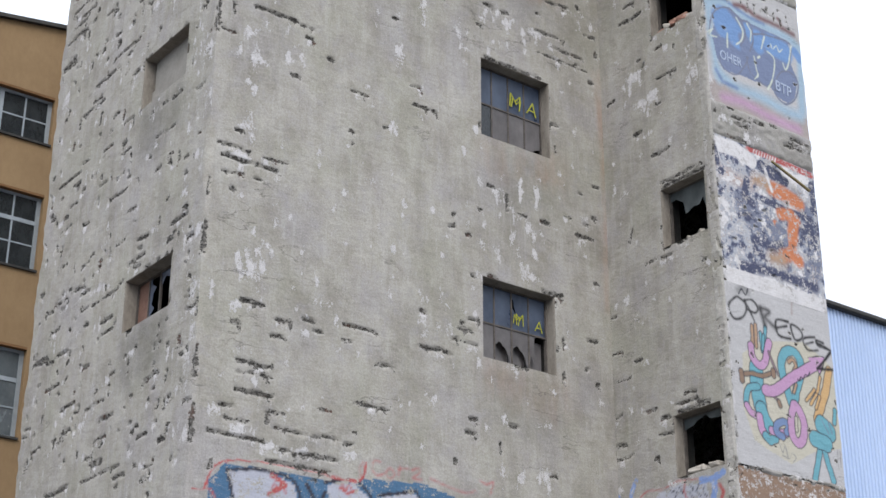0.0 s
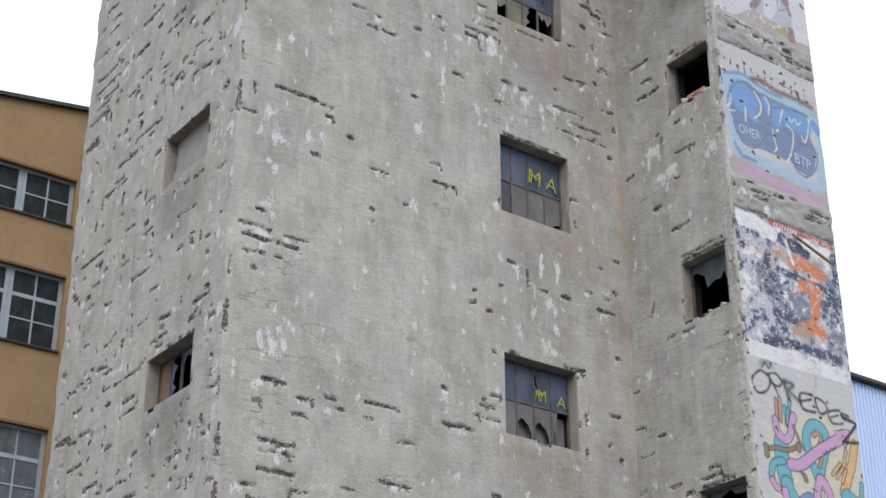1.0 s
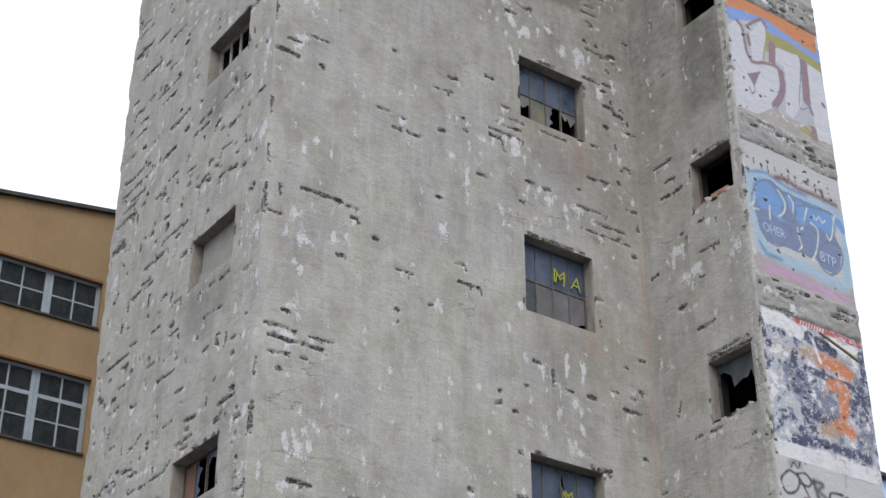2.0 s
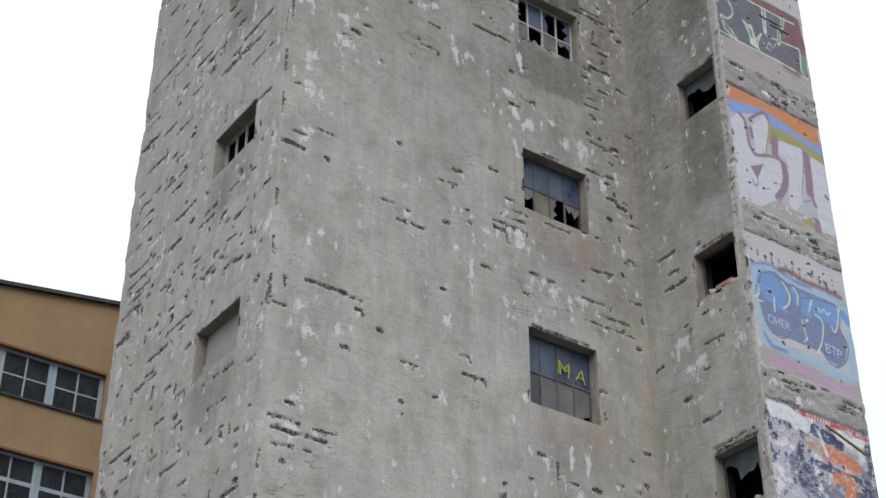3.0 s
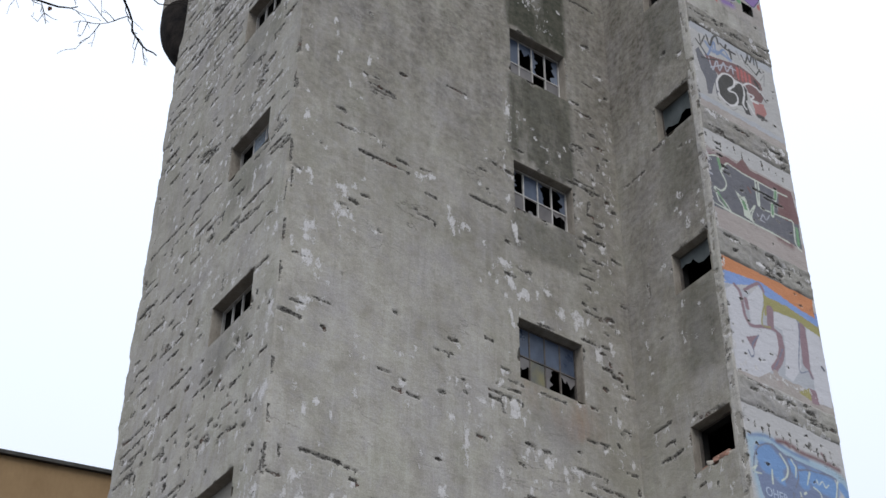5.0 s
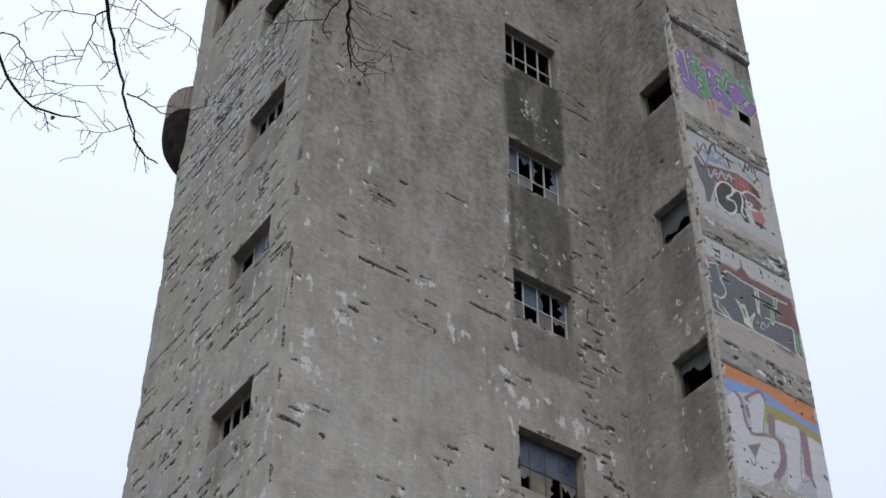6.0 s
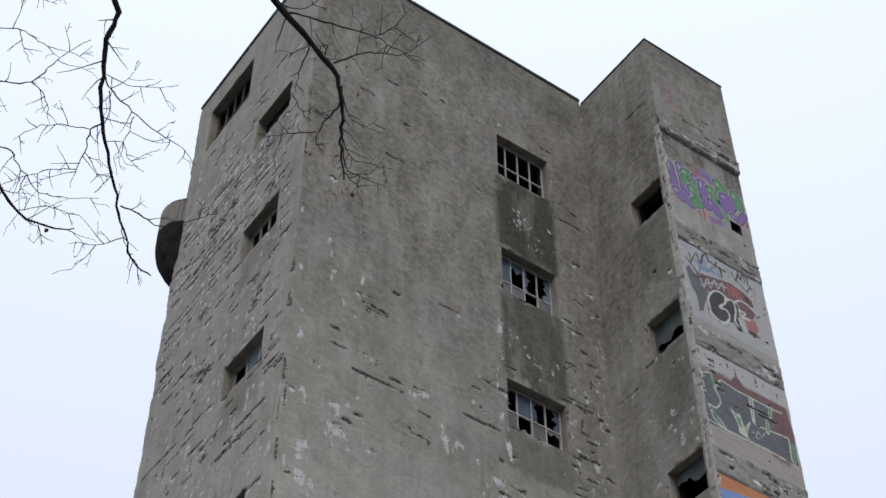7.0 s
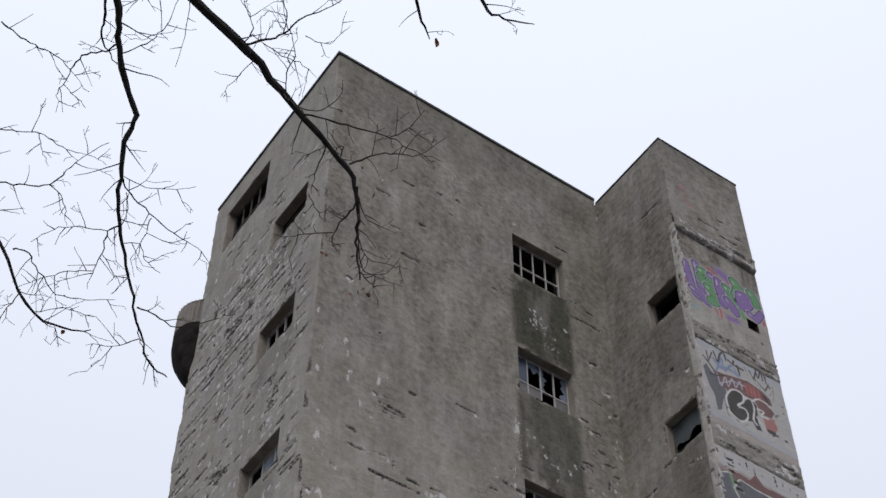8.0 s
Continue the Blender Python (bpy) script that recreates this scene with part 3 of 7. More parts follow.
flaked(F, ((2.89, 13.75, .09, .10), (3.40, 13.79, .08, .13), (4.02, 14.21, .17, .16), (3.46, 14.24, .17, .11), (4.03, 14.40, .26, .28), (.39, 14.64, .17, .31), (.63, 15.37, .10, .22), (.39, 15.48, .22, .27), (5.76, 16.01, .13, .37), (.39, 16.02, .10, .28), (.46, 16.02, .10, .17), (4.00, 16.05, .06, .30), (5.01, 16.43, .19, .31), (.95, 16.52, .18, .23), (5.36, 16.52, .23, .38), (4.31, 16.55, .18, .18), (5.58, 16.56, .07, .44), (4.04, 16.64, .18, .22), (4.72, 16.79, .13, .09), (3.93, 16.96, .31, .25), (.93, 16.99, .26, .24), (.33, 17.01, .15, .17), (2.90, 17.30, .12, .44), (3.14, 17.36, .24, .19)))
flaked(F, ((4.14, 17.78, .13, .33), (2.32, 17.95, .17, .16), (.26, 18.12, .08, .18), (4.01, 18.36, .10, .16), (4.08, 19.83, .07, .18), (4.07, 20.32, .07, .44)))
# BARE J 13
flaked(J, ((.95, 7.78, .11, .06), (-.06, 7.98, .09, .03), (.34, 9.70, .15, .09), (1.10, 10.02, .12, .04), (.38, 11.29, .13, .06), (.88, 12.03, .09, .05), (.85, 12.56, .25, .15), (1.84, 12.57, .20, .33), (1.04, 12.58, .31, .29), (.69, 13.04, .38, .25), (.87, 17.54, .08, .05), (1.53, 18.08, .05, .18), (1.42, 18.68, .10, .12)))
# BARE L 31
flaked(L, ((.14, 6.65, .11, .15), (2.86, 7.46, .19, .13), (.20, 7.65, .15, .19), (3.52, 7.79, .30, .11), (.10, 7.92, .15, .20), (.16, 8.40, .15, .32), (.41, 9.16, .32, .17), (.12, 9.18, .31, .17), (2.74, 9.26, .58, .09), (.25, 10.21, .06, .09), (.07, 10.93, .20, .23), (.16, 11.65, .18, .24), (.16, 11.65, .16, .19), (4.50, 12.79, .23, .34), (.15, 13.03, .16, .42), (1.75, 13.05, .20, .11), (.80, 14.13, .13, .11), (3.56, 14.24, .23, .25), (.17, 14.42, .16, .57), (.19, 15.93, .13, .19), (1.03, 17.50, .10, .21), (2.88, 17.75, .12, .15), (1.36, 19.19, .11, .31), (2.70, 19.21, .24, .33)))
flaked(L, ((2.85, 19.25, .25, .48), (1.12, 19.68, .22, .33), (1.10, 22.41, .19, .39), (3.56, 22.51, .42, .41), (3.06, 22.82, .55, .62), (2.77, 23.06, .41, .52), (2.51, 24.04, .28, .87)))


def scatter(sheet, count, s0, s1, z0, z1, lo, hi, upright=0.15):
    """Smaller nicks between the long tears."""
    made = 0
    while made < count:
        s, z = rng.uniform(s0, s1), rng.uniform(z0, z1)
        if any(a - 0.1 < s < b + 0.1 and c - 0.1 < z < d + 0.1 for a, b, c, d in sheet.holes):
            continue
        n = lo + (hi - lo) * rng.random() ** 2
        gouges(sheet, [(s, z, -n * 0.5 if rng.random() < upright else n)])
        made += 1


scatter(L, 190, 0.15, 4.75, 6.0, 14, 0.04, 0.34, 0.35)
scatter(L, 150, 0.15, 4.75, 6.0, 15, 0.03, 0.13, 0.6)
scatter(L, 190, 0.3, 4.75, 14, 24.5, 0.05, 0.5)
scatter(L, 55, 0.3, 4.6, 22.0, 26.4, 0.05, 0.5, 0.05)
scatter(F, 26, 0.2, 4.1, 6.5, 27, 0.03, 0.10)
scatter(F, 46, 5.45, 6.4, 13, 22.5, 0.05, 0.22)
scatter(F, 12, 3.6, 6.3, 6.8, 14, 0.03, 0.12)
scatter(J, 14, 0.1, 1.9, 6.5, 22, 0.04, 0.2)
gouges(F, ((4.75, 12.95, 1.0), (4.5, 12.94, 0.5), (4.7, 16.09, 0.3), (5.3, 9.64, 0.2)))
gouges(J, ((1.55, 11.12, 0.8), (1.5, 7.86, 0.5), (1.55, 20.95, 0.75), (1.5, 14.40, 0.4)))
for sheet in (F, L, J):
    for a, b, z0, z1 in sheet.holes:
        for _ in range(7):
            t = rng.random()
            if rng.random() < 0.5:
                gouges(sheet, [(a + (b - a) * t, z1 + 0.012 if rng.random() < 0.6 else z0 - 0.012, rng.uniform(0.04, 0.16))])
            else:
                gouges(sheet, [(b + 0.012 if rng.random() < 0.6 else a - 0.012, z0 + (z1 - z0) * t, -rng.uniform(0.04, 0.14))])
for zz in np.arange(6.6, 24, 0.75):
    for sheet in (F, L):
        if rng.random() < 0.55:
            sheet.capsule("gouge", 0.03, zz, 0.02, zz + 0.15 + 0.35 * rng.random(), 0.018)

def specks(sheet, count, s0, s1, z0, z1):
    """Small drips and flecks of lime."""
    for _ in range(count):
        a, b = rng.uniform(s0, s1), rng.uniform(z0, z1)
        if any(p - 0.05 < a < q + 0.05 and u - 0.05 < b < v + 0.05 for p, q, u, v in sheet.holes):
            continue
        n = 0.16 * rng.random() ** 2.5
        sheet.capsule("bare", a, b, a + 0.02 * rng.normal() * (n < 0.04), b - n, rng.uniform(-0.006, 0.010))


specks(F, 230, 3.4, 6.35, 8.0, 20.5)
specks(F, 100, 0.1, 1.5, 7.0, 20.5)
specks(F, 60, 1.5, 3.4, 7.0, 15)
specks(L, 260, 0.1, 4.7, 6.0, 22)
specks(L, 70, 0.1, 0.6, 6.0, 18)
specks(J, 90, 0.1, 1.9, 6.5, 19)
for _ in range(260):
    a, b, n = rng.uniform(0.3, 4.7), rng.uniform(14, 26), rng.uniform(0.04, 0.28)
    if not any(p - 0.2 < a < q + 0.2 and u - 0.1 < b < v + 0.1 for p, q, u, v in L.holes):
        L.capsule("bare", a - n / 2, b, a + n / 2, b + 0.01 * rng.normal(), rng.uniform(-0.006, 0.008))
for _ in range(210):
    a, b, n = rng.uniform(1.3, 4.6), rng.normal(23.4, 1.1), rng.uniform(0.10, 0.55)
    if not any(p - 0.3 < a < q + 0.3 and u - 0.1 < b < v + 0.1 for p, q, u, v in L.holes) and b < 26.2:
        L.capsule("bare", a - n / 2, b, a + n / 2, b + 0.01 * rng.normal(), rng.uniform(0.000, 0.011))
        if rng.random() < 0.22:
            gouges(L, [(a, b + 0.05, n * 0.9)])
specks(F, 60, 5.9, 6.4, 14.0, 22)

# damp below the windows, rust by the inner corner
for k, (a, b, z0, z1) in enumerate(F_WIN):
    if k >= 3:
        F.wash("damp", a - 0.06, b + 0.05, F_WIN[k - 1][3] + (0.0 if k > 3 else 1.35), z0 - 0.02, (0, 0, 0, 0.45, 0.75, 0.95)[k])
    else:
        F.wash("damp", a + 0.1, b, z0 - 1.0, z0 - 0.02, 0.22, 0.5)
for a, b, z0, z1 in F_WIN[:3]:
    F.wash("rust", a - 0.05, b + 0.3, z0 - 0.55, z0, 0.26, 0.35)
F.wash("rust", 5.2, 5.45, 14.2, 15.0, 0.6)
F.wash("rust", 6.33, 6.46, 9.5, 13.6, 0.55)
F.wash("rust", 5.0, 5.6, 11.2, 11.75, 0.35)
F.wash("damp", 0.0, 6.45, 27.2, 28.6, 0.30, 0.8)
# brown weathering, stronger towards the top
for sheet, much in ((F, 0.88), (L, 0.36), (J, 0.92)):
    sheet.field["grime_shade"] = np.clip((sheet.z - 13.5) / 8.0, 0, 1) * much
# inner-corner occlusion, painted as extra brown on the front and wing walls
F.field["grime_shade"] += (0.12 + 0.20 * np.clip((F.z - 12) / 4, 0, 1)) * np.clip((F.s - 3.3) / 2.5, 0, 1) * (1 - F.field["grime_shade"])
J.field["grime_shade"] += (0.08 + 0.24 * np.clip((J.z - 12) / 4, 0, 1)) * (1 - J.field["grime_shade"])
for a, b, z0, z1 in J_WIN[3:]:
    J.wash("damp", a, b, z0 - 1.7, z0, 0.22 if z0 < 12 else 0.42, 0.2)
for a, b, z0, z1 in L_WIN[:6]:
    L.wash("damp", a, b, z0 - 0.8, z0, 0.35, 0.3)
for k in range(60):
    a, b = rng.normal(4.80, 0.20), rng.normal(23.35, 0.30)
    F.capsule("bare", a, b, a + 0.02, b - 0.03 * rng.random(), -0.014)

# sprayed pieces at the foot
c = F
c.poly("ocean", (0.27, 6.19), (0.47, 6.42), (1.33, 6.46), (2.02, 6.42), (2.36, 6.56), (3.18, 6.63), (3.70, 6.54), (4.24, 6.39), (4.3, 5.6), (0.30, 5.6))
c.poly("palegrey", (0.51, 6.34), (1.01, 6.42), (1.38, 6.32), (1.48, 5.94), (0.64, 5.78))
c.poly("palegrey", (1.84, 6.40), (2.19, 6.47), (2.41, 6.34), (2.38, 6.08), (1.86, 6.03))
c.poly("palegrey", (2.59, 6.37), (3.09, 6.49), (3.28, 6.21), (2.64, 6.08))
c.stroke(0.05, "outline", (0.51, 6.35), (0.59, 6.05), (0.68, 5.82))
c.stroke(0.04, "outline", (1.80, 6.42), (2.20, 6.50), (2.44, 6.34), (2.42, 6.05))
c.stroke(0.04, "outline", (2.55, 6.38), (3.10, 6.52), (3.32, 6.20))
c.stroke(0.10, "ocean", (1.50, 6.25), (1.66, 6.05))
c.stroke(0.05, "outline", (1.55, 6.35), (1.72, 6.10), (1.80, 6.30))
c.stroke(0.04, "outline", (0.51, 6.35), (1.01, 6.43), (1.40, 6.33), (1.50, 5.94))
c.stroke(0.035, "red", (0.23, 6.10), (0.45, 6.44), (1.37, 6.52), (2.23, 6.50), (2.36, 6.74))
c.stroke(0.058, "red", (1.09, 6.38), (1.26, 6.30), (1.06, 6.16))
c.stroke(0.025, "red", (0.08, 6.07), (0.31, 6.09), (0.44, 5.92))
c.stroke(0.033, "red", (2.02, 6.39), (2.11, 6.33), (2.24, 6.39))
c.stroke(0.034, "red", (2.57, 6.79), (2.48, 6.79), (2.45, 6.69), (2.52, 6.62), (2.64, 6.66), soft=0.05)
c.stroke(0.031, "red", (2.72, 6.74), (2.66, 6.67), (2.71, 6.61), (2.78, 6.67), (2.72, 6.74), soft=0.05)
c.stroke(0.031, "red", (2.86, 6.78), (2.84, 6.66), soft=0.05)
c.stroke(0.031, "red", (2.84, 6.75), (2.98, 6.78), soft=0.05)
c.stroke(0.035, "red", (3.04, 6.77), (3.14, 6.81), (3.15, 6.75), (3.05, 6.67), (3.19, 6.68), soft=0.05)
c.stroke(0.032, "red", (3.32, 6.71), (3.56, 6.66), (3.84, 6.62), (4.02, 6.67), soft=0.06)
c.stroke(0.037, "red", (4.09, 6.81), (4.20, 6.78), (4.30, 6.83), (4.25, 6.67), soft=0.05)
c.stroke(0.022, "red", (2.29, 6.56), (2.27, 6.67), (2.32, 6.75), soft=0.06)
c.stroke(0.021, "palegrey", (0.75, 6.26), (0.79, 6.21), (0.83, 6.27), (0.86, 6.20), (0.90, 6.28), (0.95, 6.21), soft=0.03)
c.stroke(0.021, "red", (1.07, 6.18), (1.12, 6.29), (1.17, 6.22), (1.22, 6.30), (1.27, 6.20), soft=0.03)
c.stroke(0.022, "red", (2.01, 6.38), (2.04, 6.44), (2.09, 6.37), (2.13, 6.44), (2.18, 6.37), soft=0.03)
c = J
c.poly("palegrey", (0.69, 6.81), (0.75, 6.88), (1.16, 6.92), (1.60, 6.82), (1.64, 6.61))
c.stroke(0.083, "bluesky", (0.23, 6.93), (0.28, 7.03), (0.34, 7.12))
c.stroke(0.023, "milk", (0.24, 6.96), (0.29, 7.04))
c.stroke(0.066, "bluesky", (-0.06, 6.96), (0.01, 6.98))
c.stroke(0.029, "red", (0.39, 6.87), (0.55, 6.94), (0.82, 6.91), (0.97, 6.94), (1.15, 6.96), (1.45, 6.91), soft=0.03)
c.stroke(0.026, "red", (1.24, 6.93), (1.20, 6.82), (1.25, 6.69), soft=0.03)
c.stroke(0.102, "bluesky", (1.52, 6.88), (1.72, 6.86), (1.89, 6.91))
c.stroke(0.101, "bluesky", (1.72, 6.84), (1.74, 6.71), (1.69, 6.60))
c.stroke(0.017, "white", (1.71, 6.83), (1.71, 6.76), (1.77, 6.67))
c.stroke(0.067, "red", (1.82, 6.76), (1.88, 6.66), (1.83, 6.57), soft=0.03)
c.stroke(0.016, "outline", (1.31, 6.87), (1.37, 6.80), (1.31, 6.76), (1.37, 6.68))
c.stroke(0.015, "outline", (1.47, 6.84), (1.42, 6.77), (1.50, 6.68))
c.stroke(0.015, "outline", (1.56, 6.80), (1.53, 6.74), (1.60, 6.65))
c.stroke(0.016, "outline", (0.96, 6.87), (1.08, 6.82), (1.03, 6.74))
c.stroke(0.016, "outline", (1.12, 6.88), (1.18, 6.79))

# uneven far edges, where the render has broken away
def corner(z):
    """How far the outer corner is worn back at a height."""
    return 0.022 * fbm(z * 2.2, z * 0 + 9, 21) + 0.05 * np.clip(fbm(z * 1.3, z * 0 + 4, 22) * 3 - 1.75, 0, 1) * fbm(z * 9, z * 0, 23)


bite = 0.10 * np.clip(fbm(L.z * 0.9, L.z * 0 + 3, 6) * 2 - 0.7, 0, 1) + 0.05 * fbm(L.z * 6, L.z * 0 + 1, 7) + 0.055 * np.clip(fbm(L.z * 2.6, L.z * 0 + 2, 14) * 5 - 2.3, 0, 1)
L_IN = (bite - 0.065) * np.clip((L.s - (DEEP - 0.30)) / 0.30, 0, 1)
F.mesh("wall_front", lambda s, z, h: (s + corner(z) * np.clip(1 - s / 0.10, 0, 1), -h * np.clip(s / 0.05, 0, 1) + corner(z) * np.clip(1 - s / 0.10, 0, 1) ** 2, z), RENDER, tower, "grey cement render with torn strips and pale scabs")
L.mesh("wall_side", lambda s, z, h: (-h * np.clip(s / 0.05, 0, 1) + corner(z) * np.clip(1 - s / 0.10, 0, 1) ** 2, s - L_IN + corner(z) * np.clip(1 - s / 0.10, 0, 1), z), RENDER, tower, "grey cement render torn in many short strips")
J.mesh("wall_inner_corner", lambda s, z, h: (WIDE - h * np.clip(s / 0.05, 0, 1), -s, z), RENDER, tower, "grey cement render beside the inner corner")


def coarse(name, x0, x1, y0, y1, z0, z1, mat=RENDER):
    return boxed(name, (x0, x1, y0, y1, z0, z1), mat, tower)


coarse("wall_base", 0, WIDE + END, 0.0, DEEP - 0.06, 0, LOW)
coarse("wall_base_wing", WIDE, WIDE + END, -OUT, 0.0, 0, LOW)
coarse("wall_back", 0.36, WIDE + END, DEEP - 0.36, DEEP - 0.06, LOW, TOP - 0.2)
coarse("wall_far_side", WIDE + END - 0.3, WIDE + END - 0.02, -OUT + 0.16, DEEP - 0.36, LOW, TOPB - 0.1)


def inner_wall(name, width, wins, top, place):
    """The inside face and the reveals of every opening."""
    bm = bmesh.new()
    thick = 0.34
    ss = sorted({0.36, width, *[c for w in wins for c in w[:2]]})
    zs = sorted({LOW, top, *[c for w in wins for c in w[2:]]})
    for s0, s1 in zip(ss, ss[1:]):
        for z0, z1 in zip(zs, zs[1:]):
            if any(a <= s0 and s1 <= b and c0 <= z0 and z1 <= d for a, b, c0, d in wins):
                continue
            bm.faces.new([bm.verts.new(place(*q, -thick)) for q in ((s0, z0), (s1, z0), (s1, z1), (s0, z1))])
    return part(name, bm, DARKROOM, tower)


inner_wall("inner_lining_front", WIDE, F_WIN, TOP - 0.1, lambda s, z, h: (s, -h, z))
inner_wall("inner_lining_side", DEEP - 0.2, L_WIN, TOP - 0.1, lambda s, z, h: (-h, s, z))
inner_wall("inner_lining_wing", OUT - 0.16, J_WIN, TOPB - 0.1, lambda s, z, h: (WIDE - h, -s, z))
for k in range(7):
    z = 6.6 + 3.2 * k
    coarse("floor_slab", 0.36, WIDE + END - 0.3, 0.36, DEEP - 0.36, z, z + 0.22, DARKROOM)
    coarse("floor_slab", WIDE + 0.36, WIDE + END - 0.3, -OUT + 0.16, 0.36, z - 1.2, z - 1.0, DARKROOM)


def reveal(name, win, place, material, rings):
    """The four sides of an opening between depths, slightly rounded at the outer edge."""
    a, b, z0, z1 = win
    bm = bmesh.new()
    ring = []
    for d, grow in rings:
        ring.append([bm.verts.new(place(s, z, -d)) for s, z in ((a - grow, z0 - grow), (b + grow, z0 - grow), (b + grow, z1 + grow), (a - grow, z1 + grow))])
    for p, q in zip(ring, ring[1:]):
        for i in range(4):
            bm.faces.new((p[i], p[(i + 1) % 4], q[(i + 1) % 4], q[i]))
    return part(name, bm, material, tower)


# cement, coloured darker than the walls to add to the recess shade
REVEAL = plain("shade_darkened_reveal_cement", (0.165, 0.145, 0.120), (0.33, 0.305, 0.268), 3.5, 0.95, 0, (1, 1, 0.5), 0.5)
F_AT = lambda s, z, h: (s, -h, z)
L_AT = lambda s, z, h: (-h, s, z)
J_AT = lambda s, z, h: (WIDE - h, -s, z)
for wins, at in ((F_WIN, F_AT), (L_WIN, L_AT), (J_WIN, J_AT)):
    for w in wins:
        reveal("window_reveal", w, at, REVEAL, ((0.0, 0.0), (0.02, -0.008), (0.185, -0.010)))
        # deeper half of the opening, coloured near-black as room darkness
        reveal("inner_reveal", w, at, DARKROOM, ((0.185, -0.010), (0.34, -0.012)))

# ---------------------------------------------------------------- windows


def solid(bm, pts, place, d0, d1):
    """A flat outline given thickness between two depths."""
    f = [bm.verts.new(place(s, z, -d0)) for s, z in pts]
    b = [bm.verts.new(place(s, z, -d1)) for s, z in pts]
    bm.faces.new(f), bm.faces.new(b[::-1])
    for i in range(len(pts)):
        k = (i + 1) % len(pts)
        bm.faces.new((f[k], f[i], b[i], b[k]))
    return bm


def bar(place, s0, s1, z0, z1, d0, d1):
    return solid(bmesh.new(), ((s0, z0), (s1, z0), (s1, z1), (s0, z1)), place, d0, d1)


def shard(a, b, z0, z1, kind, seed):
    """The outline of what is left of a pane. top, foot, left, right: the side where glass remains."""
    r = random.Random(seed)
    n = 9
    if kind == "top":
        lev, e = r.uniform(0.18, 0.40), []
        for i in range(n + 1):
            lev = min(0.46, max(0.12, lev + r.uniform(-0.16, 0.16)))
            e.append((b + (a - b) * (i + (r.uniform(-0.3, 0.3) if 0 < i < n else 0)) / n, z1 - (z1 - z0) * lev))
        return [(a, z1)] + e[::-1] + [(b, z1)]
    if kind == "foot":
        e = [(a + (b - a) * i / n, z0 + (z1 - z0) * r.uniform(0.1, 0.5)) for i in range(n + 1)]
        return [(b, z0), (a, z0)] + e
    if kind == "left":
        e = [(a + (b - a) * r.uniform(0.15, 0.6), z0 + (z1 - z0) * i / n) for i in range(n + 1)]
        return [(a, z1), (a, z0)] + e
    e = [(b - (b - a) * r.uniform(0.15, 0.6), z0 + (z1 - z0) * i / n) for i in range(n + 1)]
    return [(b, z1), (b, z0)] + e


